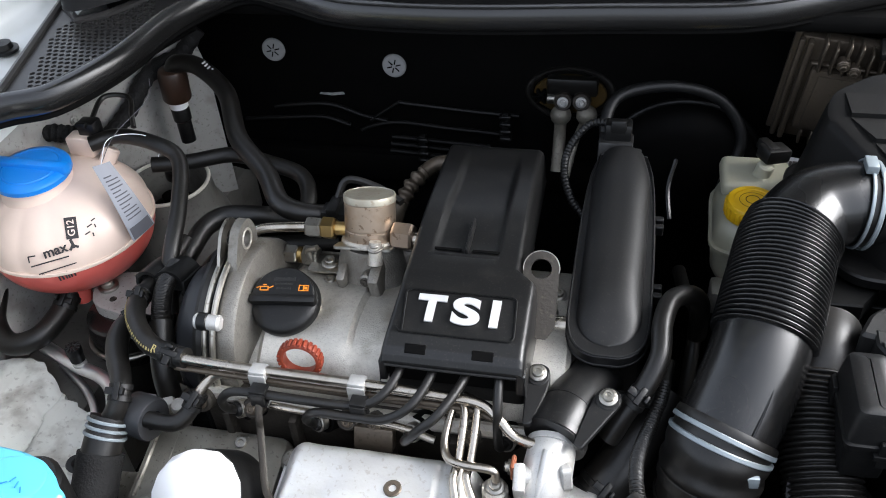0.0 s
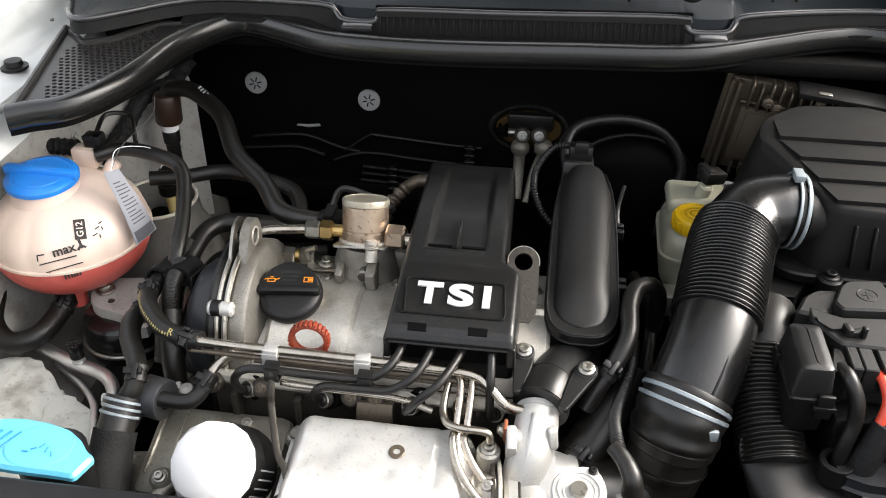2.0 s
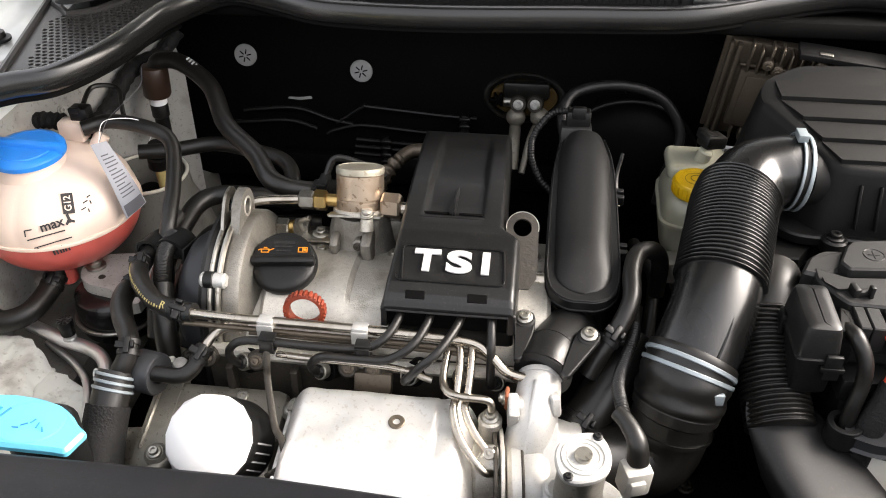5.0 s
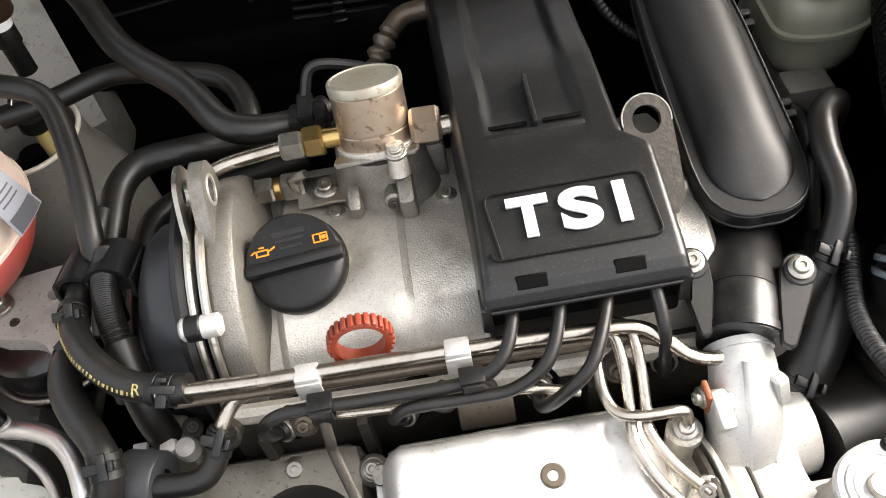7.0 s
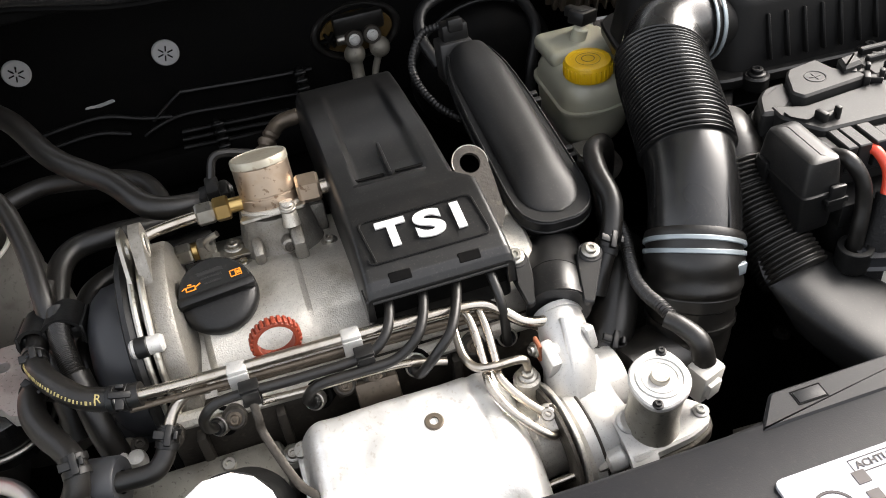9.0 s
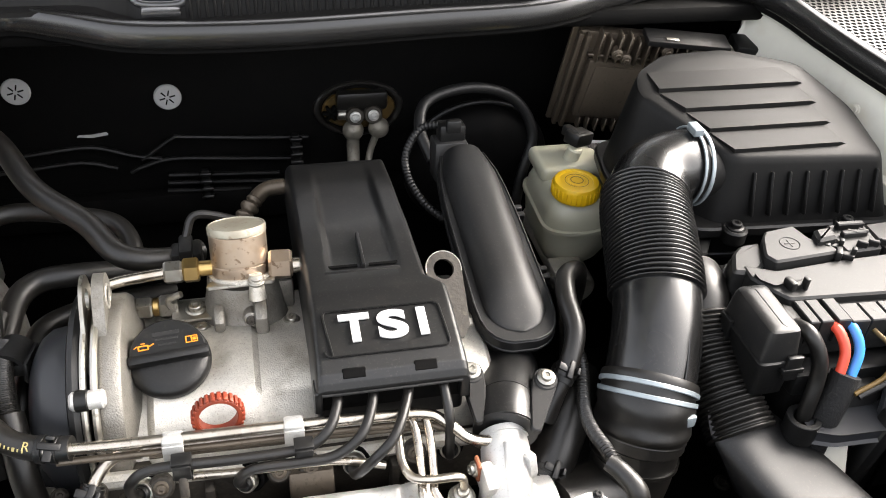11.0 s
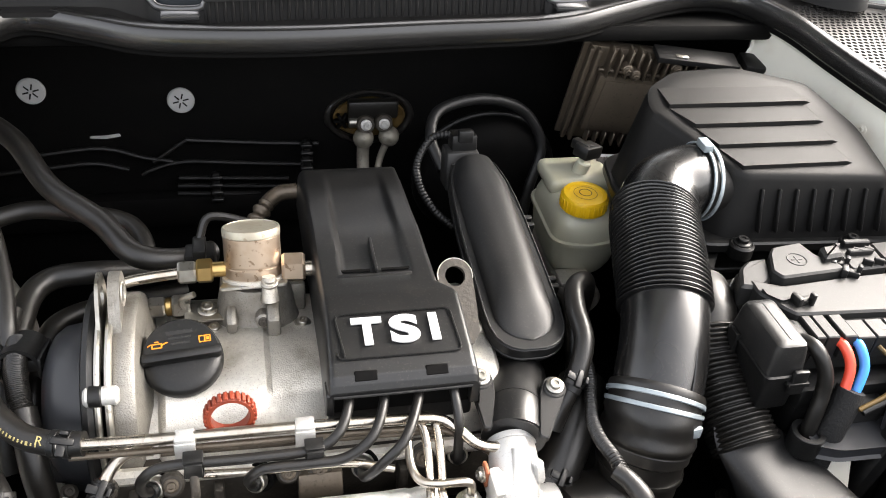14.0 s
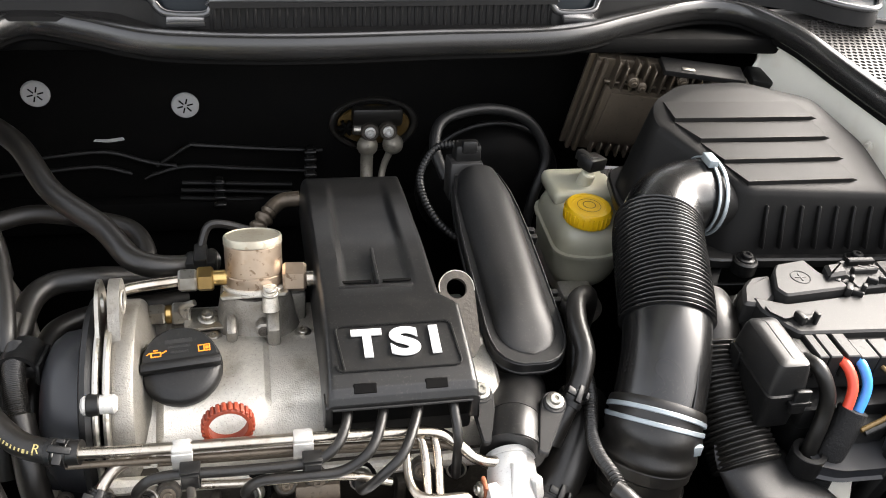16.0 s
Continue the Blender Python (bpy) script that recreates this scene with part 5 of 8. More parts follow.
part("snap_ring", shape((ring(0.0498, 0.0014, 48), vm @ Matrix.Translation((0, 0, 0.0095)))), M_DARKCAST, turbo, "dark snap ring")
part("nose", shape((lathe([(0.034, 0.016), (0.0335, 0.040), (0.0320, 0.044), (0.0310, 0.046), (0.0310, 0.064), (0.0295, 0.066)], 40), vm @ Matrix.Translation((0.038, 0.012, 0.0)))), M_CLEAN, turbo)
part("boss_arm", tube([(0.062, -0.060, 0.752), (0.078, -0.058, 0.751), (0.096, -0.055, 0.748)], 0.0092, 16), M_CLEAN, turbo)
part("boss_block", shape((rbox(0.010, 0.024, 0.026, 0.003), pose(0.064, -0.060, 0.739, 20, 0, 6))), M_CLEAN, turbo)
part("fin", shape((prism(rounded([(-0.022, -0.006), (0.018, -0.006), (0.018, 0.014), (0.008, 0.019), (-0.004, 0.012)], 0.004), -0.0045, 0.0045, 0.0015), axis((0.097, -0.046, 0.756), (0.9, 0.3, 0), (0, -0.8, 0.3)))), M_CLEAN, turbo)
arm_path = spline([(0.101, -0.066, 0.738), (0.100, -0.085, 0.728), (0.100, -0.098, 0.722), (0.103, -0.118, 0.719), (0.106, -0.134, 0.714), (0.1065, -0.150, 0.706), (0.106, -0.160, 0.694)], 6)
part("web", loft([[tuple(p + Vector((dx * w, 0, dz))) for dx, dz in ((-1, -0.004), (1, -0.004), (1, 0.003), (-1, 0.003))] for p, w in [(p, 0.0045 + 0.0065 * min(1.0, k / 24)) for k, p in enumerate(arm_path)]]), M_CLEAN, turbo, "cast support arm")
part("lug", shape((rod(0.010, 0.012, 0.002), axis((0.104, -0.120, 0.712), (0.2, -0.3, 0.9)))), M_CLEAN, turbo)
ridge = [Vector((0.0855, -0.046, 0.772)), Vector((0.082, -0.066, 0.757)), Vector((0.077, -0.088, 0.730)), Vector((0.074, -0.108, 0.700))]
part("ridge", sweep(spline([tuple(p) for p in ridge], 6), lambda u: 0.0045 - 0.001 * u, 10), M_CLEAN, turbo)
part("clamp_flange", shape((washer(0.030, 0.052, 0.0035, 44), axis((0.056, -0.100, 0.690), (1, 0.1, 0), (0, 1, 0)))), M_CAST, turbo, "stained clamp flange")
part("clamp_flange", shape((washer(0.030, 0.050, 0.0035, 44), axis((0.050, -0.100, 0.690), (1, 0.1, 0), (0, 1, 0)))), M_DARKCAST, turbo)
part("rusty_tab", shape((rbox(0.004, 0.014, 0.018, 0.002), pose(0.0585, -0.056, 0.748))), M_RUST, turbo, "rusty tab")
bolt(turbo, (0.0565, -0.056, 0.757), (-1, -0.2, 0.2), 0.0065)
bolt(turbo, (0.048, -0.101, 0.733), (-0.2, -0.6, 0.7), 0.0085, M_PIPE)
part("bolt_base", shape((rod(0.012, 0.024, 0.002), axis((0.052, -0.094, 0.712), (-0.2, -0.6, 0.7)))), M_CAST, turbo)
part("bearing_house", shape((lathe([(0.030, 0), (0.034, 0.004), (0.034, 0.03), (0.030, 0.034)], 30), axis((0.030, -0.090, 0.690), (1, 0.1, 0)))), M_CAST, turbo, "stained bearing housing")
bolt(turbo, (0.045, -0.066, 0.742), (0, -0.3, 1), 0.008)
part("oil_union", shape((rod(0.011, 0.026, 0.002), axis((0.0445, -0.066, 0.715)))), M_CAST, turbo)
for a in (-1.9, -1.1, -0.4, 0.5):
    bolt(turbo, vm @ Vector((0.047 * math.cos(a), 0.047 * math.sin(a), 0.013)), (1, 0, 0), 0.004)
part("lever_rod", tube([(0.086, -0.1375, 0.7015), (0.05, -0.1365, 0.6945), (-0.02, -0.133, 0.682)], 0.0036, 10), M_PIPE, turbo)
part("rod_end", shape((rod(0.0095, 0.016, 0.002), axis((0.096, -0.1385, 0.7035), (-0.97, 0.02, -0.19)))), M_CLEAN, turbo)
part("rod_nut", shape((rod(0.0075, 0.010, 0.001, 6), axis((0.082, -0.1375, 0.7008), (-0.97, 0.02, -0.19)))), M_ZINC, turbo)
bolt(turbo, (0.088, -0.122, 0.707), (-0.3, -0.6, 0.7), 0.0065, M_ZINC)

act = thing("turbo_actuator", (0.124, -0.128, 0.70), "cast aluminium electric actuator with a round lid", "actuator")
am = axis((0.124, -0.126, 0.722), (0.0, -0.12, 1)) @ Matrix.Diagonal((0.9, 0.9, 1, 1))
part("cylinder", shape((lathe([(0.0265, -0.014), (0.0238, -0.004), (0.0225, 0.010), (0.0225, 0.046), (0.024, 0.048)], 36), am)), M_CASTD, act)
part("foot", shape((prism(rounded([(0.096, -0.152), (0.150, -0.146), (0.170, -0.138), (0.174, -0.122), (0.150, -0.098), (0.104, -0.098), (0.096, -0.120)], 0.007), 0.700, 0.711, 0.002), Matrix())), M_CLEAN, act)
part("foot_gasket", shape((prism(rounded([(0.094, -0.154), (0.152, -0.148), (0.173, -0.139), (0.178, -0.121), (0.152, -0.095), (0.102, -0.095), (0.094, -0.120)], 0.007), 0.688, 0.700, 0.001), Matrix())), M_DARKCAST, act, "grimy lower flange")
bolt(act, (0.166, -0.128, 0.711), (0, -0.1, 1), 0.0065, M_CLEAN)
lid_out = [(0.0255 * math.cos(a) * (1 + 0.16 * max(0, math.cos(a - 1.05)) ** 8 + 0.16 * max(0, math.cos(a + 2.1)) ** 8), 0.0255 * math.sin(a) * (1 + 0.16 * max(0, math.cos(a - 1.05)) ** 8 + 0.16 * max(0, math.cos(a + 2.1)) ** 8)) for a in [2 * math.pi * k / 48 for k in range(48)]]
lid = part("lid", shape((prism(lid_out, 0.047, 0.054, 0.0015), am)), M_CLEAN, act)
part("lid_ring", shape((washer(0.0185, 0.0202, 0.0015, 40), am @ Matrix.Translation((0, 0, 0.0538))), (washer(0.014, 0.0155, 0.001, 40), am @ Matrix.Translation((0, 0, 0.0538)))), M_CLEAN, lid)
part("lid_button", shape((lathe([(0.0085, 0), (0.008, 0.004), (0.0072, 0.005), (0.0002, 0.005)], 28), am @ Matrix.Translation((0, 0, 0.0538)))), M_ZINC, lid)
for a in (1.05, -2.1):
    bolt(lid, am @ Vector((0.0262 * math.cos(a), 0.0262 * math.sin(a), 0.0538)), (0, -0.1, 1), 0.0042, M_PLASTIC)
plug = thing("actuator_plug", (0.168, -0.118, 0.72), "pale connector with a black rubber boot on the actuator", "connector")
part("housing", shape((rbox(0.024, 0.020, 0.032, 0.003), pose(0.168, -0.120, 0.728, 6, 0, 20)), (rbox(0.013, 0.005, 0.016, 0.001), pose(0.170, -0.132, 0.735, 6, 0, 20))), M_CONN, plug)
part("boot", tube([(0.170, -0.118, 0.758), (0.168, -0.112, 0.775), (0.160, -0.098, 0.782), (0.152, -0.088, 0.784)], lambda u: 0.0096 - 0.0028 * u, 14), M_RUBBER, plug)
part("sleeve", tube([(0.158, -0.092, 0.783), (0.155, -0.075, 0.784), (0.155, -0.050, 0.776), (0.159, -0.024, 0.769), (0.166, 0.000, 0.769), (0.173, 0.024, 0.774), (0.178, 0.06, 0.778)], lambda u: 0.0052 + 0.0007 * math.sin(u * 330) * (1 if u < 0.85 else 0), 14, 60), M_RUBBER, plug, "corrugated cable sleeve")

# heat shield over the exhaust side
shield = thing("heat_shield", (-0.055, -0.10, 0.62), "bright bulged aluminium heat shield with a torx bolt", "heat shield")


def shield_point(u, v):
    x = -0.146 + 0.182 * u
    y = -0.040 - 0.150 * v
    z = 0.7475 - 0.02 * v - 0.055 * max(0.0, v - 0.45) ** 2 * 3
    e = min(u, 1 - u)
    if e < 0.14:
        z -= 0.055 * (1 - (1 - ((0.14 - e) / 0.14) ** 2.2) ** 0.5) if e < 0.1399 else 0
    if v < 0.10:
        z -= 0.022 * ((0.10 - v) / 0.10) ** 2
    if v > 0.8:
        z -= 0.09 * ((v - 0.8) / 0.2) ** 2
    dent = 0.0025 * noise.noise(Vector((x * 22, y * 22, 1.0))) + 0.001 * noise.noise(Vector((x * 60, y * 60, 5.0)))
    groove = -0.002 * math.exp(-((u - 0.80) / 0.012) ** 2) * (1 if v < 0.5 else 0)
    return (x, y, z + dent + groove)


part("sheet", shape(grid(64, 56, shield_point)), M_SHIELD, shield)
part("hem", sweep([Vector(shield_point(0.015, 0.02 + 0.05 * k)) + Vector((-0.001, 0, 0)) for k in range(19)], 0.0022, 8), M_SHIELD, shield)
part("rear_hem", sweep([Vector(shield_point(0.06 + 0.05 * k, 0.012)) for k in range(18)], 0.0020, 8), M_CASTD, shield, "dull rolled rear edge")
part("side_skirt", shape((rbox(0.16, 0.11, 0.13, 0.02, 3), Matrix.Translation((-0.055, -0.105, 0.56)))), M_SHIELD, shield)
bolt(shield, (-0.038, -0.081, 0.7338), (0, -0.12, 1), 0.0120, M_ECU)
part("corner_tab", shape((rod(0.007, 0.004, 0.001), axis((-0.140, -0.054, 0.722), (-0.5, -0.3, 0.8)))), M_ZINC, shield)

TURBO_PIPES = [
    [(0.002, -0.016, 0.775), (0.000, -0.030, 0.770), (0.000, -0.048, 0.764), (0.006, -0.060, 0.762), (0.020, -0.064, 0.762), (0.042, -0.064, 0.760), (0.046, -0.066, 0.750)],
    [(0.004, -0.012, 0.780), (0.012, -0.020, 0.781), (0.014, -0.036, 0.773), (0.013, -0.058, 0.757), (0.012, -0.075, 0.752), (0.022, -0.098, 0.742), (0.042, -0.118, 0.730), (0.052, -0.112, 0.722)],
    [(0.010, -0.008, 0.782), (0.022, -0.016, 0.782), (0.024, -0.034, 0.774), (0.023, -0.056, 0.757), (0.022, -0.070, 0.752), (0.032, -0.088, 0.744), (0.048, -0.104, 0.734)],
]
for pts in TURBO_PIPES:
    t = solo("turbo_pipe", shape(tube(pts, 0.0036, 12)), M_PIPE, "thin polished steel turbo pipe over the heat shield", "metal pipe", "turbo pipes")

# ---- intake hose ----
intake = thing("intake_hose", (0.225, -0.02, 0.70), "glossy black intake hose with a ribbed bellows and spring clamps", "intake hose")
IN = [(0.336, 0.196, 0.862), (0.318, 0.194, 0.863), (0.292, 0.183, 0.859), (0.272, 0.152, 0.850), (0.261, 0.110, 0.838), (0.250, 0.062, 0.821), (0.237, 0.022, 0.798), (0.220, -0.013, 0.768), (0.213, -0.027, 0.738)]
il = spline(IN, 40)


def cut(line, a, b):
    n = len(line) - 1
    return line[int(a * n):int(b * n) + 1]


part("upper_elbow", sweep(cut(il, 0, 0.355), lambda u: 0.0365 + 0.003 * u, 36), M_HOSE, intake)
part("bellows", sweep(spline([tuple(p) for p in cut(il, 0.345, 0.645)[::8]], 32), lambda u: 0.0388 + 0.0050 * abs(math.sin(math.pi * 27 * u)) ** 0.7, 44), M_HOSE, intake)
part("lower_tube", sweep(cut(il, 0.635, 0.92), lambda u: 0.0395, 36), M_HOSE, intake)
part("seam", sweep([p + Vector((0.010, -0.036, 0.0185)) for p in cut(il, 0.67, 0.84)], 0.0009, 6), M_HOSE, intake)
end = cut(il, 0.835, 1.0)
part("cuff", sweep(end, lambda u: 0.0415 + 0.001 * math.sin(u * 18), 36), M_RUBBER, intake)
k = len(il) - 1
for a in (0.852, 0.872):
    i = int(a * k)
    d = (il[i + 1] - il[i - 1]).normalized()
    part("clamp_band", shape((washer(0.0395, 0.0432, 0.0042, 44), axis(il[i], d))), M_CLAMP, intake, "blue-grey spring clamp band")
i = int(0.866 * k)
d = (il[i + 1] - il[i - 1]).normalized()
side = Vector((0.10, -1, 0)).normalized()
part("clamp_buckle", shape((rbox(0.026, 0.012, 0.004, 0.001), axis(il[i] + side * 0.0415, side, (1, 0, 0)) @ Matrix.Translation((0.009, 0, -0.003)))), M_CLAMP, intake, "blue-grey clamp buckle")
i = int(0.028 * k)
d = (il[i + 1] - il[i - 1]).normalized()
part("upper_cuff", sweep(cut(il, 0.0, 0.05), 0.0378, 36), M_RUBBER, intake)
part("upper_clamp", shape((washer(0.0385, 0.0407, 0.004, 44), axis(il[i] - d * 0.008, d)), (washer(0.0385, 0.0407, 0.003, 44), axis(il[i] + d * 0.001, d)), (rbox(0.018, 0.010, 0.008, 0.001), axis(il[i] + Vector((0, 0, 0.038)), (0, 0, 1), (0, 1, 0)))), M_CLAMP, intake, "blue-grey spring clamp")
for j in range(2):
    for q in range(9):
        i = int((0.690 + 0.0125 * q) * k)
        p, d = il[i], (il[i + 1] - il[i]).normalized()
        a = radians(206 + 11 * j)
        across = d.cross(Vector((0, 0, 1))).normalized()
        n_ = across * -math.cos(a) + across.cross(d) * -math.sin(a)
        part("moulded_bar", shape((rbox(0.0026 - 0.0010 * (q % 3 == 1), 0.0040, 0.0006, 0.0002, 1), axis(p + n_ * 0.0393, n_, d))), M_HOSE, intake)

lower = thing("turbo_inlet_elbow", (0.19, -0.04, 0.62), "matt black rubber elbow feeding the turbocharger", "intake elbow")
part("stepped_cuff", tube([(0.2145, -0.024, 0.745), (0.212, -0.028, 0.732), (0.210, -0.032, 0.715)], lambda u: 0.0405 if u < 0.4 else 0.0375, 36), M_RUBBER, lower)
part("elbow", tube([(0.210, -0.031, 0.72), (0.207, -0.036, 0.698), (0.195, -0.044, 0.682), (0.165, -0.050, 0.682), (0.130, -0.062, 0.688)], lambda u: 0.037 - 0.004 * u, 32), M_RUBBER, lower)
part("rim", tube([(0.2105, -0.0312, 0.719), (0.210, -0.032, 0.715)], 0.0392, 36), M_RUBBER, lower)

# ---- cold air duct ----
cold = thing("cold_air_duct", (0.35, -0.05, 0.66), "black ribbed cold air duct running to the grille", "air duct")
CB = [(0.297, 0.052, 0.790), (0.296, 0.028, 0.775), (0.298, -0.008, 0.755), (0.303, -0.045, 0.735)]
part("neck", tube([(0.306, 0.095, 0.80), (0.302, 0.070, 0.80), (0.297, 0.048, 0.787)], 0.0275, 28), M_RUBBER, cold)
part("bellows", tube(CB, lambda u: 0.0285 + 0.0026 * abs(math.sin(math.pi * 25 * u)), 32, 80), M_RUBBER, cold)
snout = []
for x, y, z, w, h, sq in ((0.303, -0.034, 0.736, 0.0335, 0.030, 2.0), (0.309, -0.044, 0.728, 0.0360, 0.030, 2.2), (0.317, -0.056, 0.720, 0.0395, 0.028, 2.8), (0.330, -0.078, 0.712, 0.0425, 0.026, 3.6), (0.346, -0.107, 0.704, 0.0440, 0.025, 4.2), (0.372, -0.155, 0.692, 0.0450, 0.024, 4.2)):
    tilt = 0.9 if y > -0.05 else 0.35
    ring_ = []
    for a in [2 * math.pi * k / 40 for k in range(40)]:
        c, q = (math.copysign(abs(t) ** (2 / sq), t) for t in (math.cos(a), math.sin(a)))
        ring_.append((x + 0.88 * w * c - 0.475 * tilt * h * q, y + 0.475 * w * c + 0.88 * tilt * h * q, z + h * q))
    snout.append(ring_)
part("snout", loft(snout), M_DUCT, cold)

# ---- air filter housing ----
airbox = thing("air_filter_box", (0.45, 0.25, 0.66), "black plastic air filter housing with a ribbed lid", "air filter box")
lo = [(0.345, 0.162), (0.552, 0.150), (0.552, 0.33), (0.42, 0.36), (0.33, 0.32)]
part("lower_box", shape((prism(rounded(lo, 0.02), 0.66, 0.806, 0.003), Matrix())), M_PLASTIC, airbox)
part("rim", shape((prism(rounded([(0.330, 0.150), (0.562, 0.135), (0.565, 0.34), (0.42, 0.372), (0.29, 0.33), (0.275, 0.25)], 0.02), 0.803, 0.815, 0.002), Matrix())), M_PLASTIC, airbox)
LID_BASE = [(0.360, 0.156), (0.552, 0.143), (0.556, 0.25), (0.515, 0.325), (0.45, 0.365), (0.345, 0.358), (0.288, 0.300), (0.283, 0.255)]
LID_TOP = [(0.367, 0.173), (0.534, 0.160), (0.534, 0.235), (0.505, 0.305), (0.43, 0.335), (0.352, 0.330), (0.310, 0.300), (0.302, 0.270)]


def lid_height(y):
    return lerp_at([(0.14, 0.872), (0.17, 0.879), (0.27, 0.905), (0.30, 0.914), (0.34, 0.922)], y)


def lid_ring(t, shrink=1.0, lift=0.0):
    """A level of the lid between its base outline (t = 0) and its top edge (t = 1)."""
    mixed = [(a[0] + (b[0] - a[0]) * t, a[1] + (b[1] - a[1]) * t) for a, b in zip(LID_BASE, LID_TOP)]
    c = Vector((0.42, 0.25))
    out = []
    for p in rounded(mixed, 0.014, 6):
        q = c + (Vector(p) - c) * shrink
        out.append((q.x, q.y, 0.813 + (lid_height(q.y) - 0.813) * min(1.0, t * 1.0) ** 1.0 + lift))
    return out


part("lid", loft([lid_ring(0.0), lid_ring(0.35), lid_ring(0.75), lid_ring(0.93), lid_ring(1.0, 0.99, 0.001), lid_ring(1.0, 0.95, 0.003), lid_ring(1.0, 0.80, 0.003), lid_ring(1.0, 0.5, 0.003), lid_ring(1.0, 0.2, 0.002)]), M_LID, airbox)
STEPS = [(0.178, 0.371, 0.489), (0.208, 0.357, 0.488), (0.238, 0.343, 0.487), (0.268, 0.325, 0.486), (0.298, 0.322, 0.478)]
for (y, x0, x1), (yb, xb0, xb1) in zip(STEPS, STEPS[1:]):
    # a terrace: a sharp drop at its front edge, fading out towards the next one
    z, zb = lid_height(y) + 0.003, lid_height(yb - 0.0015) + 0.003
    tip = 0.012
    v = [(x0, y, z - 0.006), (x1, y, z - 0.006), (x1 + tip, y + 0.004, z - 0.006), (xb1, yb - 0.0015, zb - 0.006), (xb0, yb - 0.0015, zb - 0.006),
         (x0, y + 0.0008, z + 0.0046), (x1, y + 0.0008, z + 0.0046), (x1 + tip, y + 0.004, z - 0.0005), (xb1, yb - 0.0015, zb + 0.0004), (xb0, yb - 0.0015, zb + 0.0012)]
    part("lid_step", shape((v, [(0, 4, 3, 2, 1), (5, 6, 7, 8, 9), (0, 1, 6, 5), (1, 2, 7, 6), (2, 3, 8, 7), (3, 4, 9, 8), (4, 0, 5, 9)])), M_LID, airbox, "", 20)
for i in range(8):
    x = 0.392 + 0.0190 * i
    part("front_rib", shape((rbox(0.0030, 0.007, 0.046, 0.0012, 1), pose(x, 0.1545 - 0.072 * (x - 0.36), 0.824, -19))), M_LID, airbox)
for x, y in ((0.374, 0.146), (0.496, 0.138)):
    part("screw_boss", shape((rod(0.013, 0.016, 0.002), Matrix.Translation((x, y, 0.801)))), M_PLASTIC, airbox)
    bolt(airbox, (x, y, 0.816), (0, 0, 1), 0.009, M_PLASTIC, "screw")
part("snorkel", tube([(0.40, 0.215, 0.845), (0.375, 0.206, 0.850), (0.340, 0.197, 0.856)], 0.031, 32), M_LID, airbox)
for j in range(4):
    part("side_rib", shape((rbox(0.23, 0.004, 0.006, 0.001, 1), pose(0.46, 0.146, 0.70 + 0.025 * j, 0, 0, -4))), M_PLASTIC, airbox)
part("side_panel", shape((prism([(0.255, 0.13), (0.34, 0.13), (0.36, 0.16), (0.28, 0.2)], 0.78, 0.80), Matrix())), M_PLASTIC, airbox)

# ---- engine computer on the bulkhead ----
ecu = thing("engine_computer", (0.36, 0.43, 0.76), "bronze finned aluminium engine computer against the bulkhead", "engine computer")
em = axis((0.368, 0.458, 0.762), (0.06, -0.20, 1), (1, -0.13, 0.0))
part("case", shape((rbox(0.178, 0.016, 0.142, 0.004), em @ Matrix.Translation((0.012, 0.006, 0)))), M_ECU, ecu)
part("face_plate", shape((rbox(0.145, 0.012, 0.086, 0.0035), em @ Matrix.Translation((0.014, -0.008, 0.022)))), M_ECU, ecu)
part("plate_bevel", shape((rbox(0.132, 0.004, 0.074, 0.0018, 2, 0.96), em @ Matrix.Translation((0.014, -0.0145, 0.028)))), M_ECU, ecu)
for x in (-0.076, -0.067):
    part("edge_flange", shape((rbox(0.006, 0.016 - 90 * (x + 0.067) ** 2, 0.138, 0.002), em @ Matrix.Translation((x, -0.004, 0.002)))), M_ECU, ecu)
part("edge_lip", shape((rbox(0.020, 0.006, 0.140, 0.002), em @ Matrix.Translation((-0.074, 0.010, 0.0)))), M_ECU, ecu)
for i in range(10):
    part("fin", shape((rbox(0.0032, 0.020, 0.040 - 0.006 * (i % 3 == 1), 0.0012, 1), em @ Matrix.Translation((-0.052 + 0.0120 * i, -0.008, 0.107)))), M_ECU, ecu)
for i in range(10):
    part("lower_fin", shape((rbox(0.0028, 0.016, 0.020, 0.001, 1), em @ Matrix.Translation((-0.046 + 0.0118 * i, -0.007, 0.001)))), M_ECU, ecu)
part("fin_web", shape((rbox(0.130, 0.006, 0.004, 0.0012, 1), em @ Matrix.Translation((0.004, -0.006, 0.110)))), M_ECU, ecu)
part("socket_block", shape((rbox(0.054, 0.026, 0.034, 0.003), em @ Matrix.Translation((0.092, -0.010, 0.104))), (rbox(0.040, 0.012, 0.008, 0.002), em @ Matrix.Translation((0.090, -0.020, 0.126)))), M_ECUBLOCK, ecu, "paler cast socket block")
for x, z in ((-0.030, 0.124), (-0.018, 0.118), (0.030, 0.134)):
    part("screw_boss", shape((rod(0.0070, 0.012, 0.001), em @ axis((x, -0.010, z), (0, -1, 0)))), M_ECU, ecu)
    bolt(ecu, em @ Vector((x, -0.022, z)), em.to_3x3() @ Vector((0, -1, 0)), 0.0058, M_ECU)
bolt(ecu, em @ Vector((0.094, -0.024, 0.116)), em.to_3x3() @ Vector((0, -1, 0)), 0.0065, M_ECUBLOCK)
part("plug", shape((rbox(0.044, 0.034, 0.046, 0.004), em @ Matrix.Translation((0.142, 0.004, 0.098)))), M_PLASTIC, ecu, "black wiring plug")
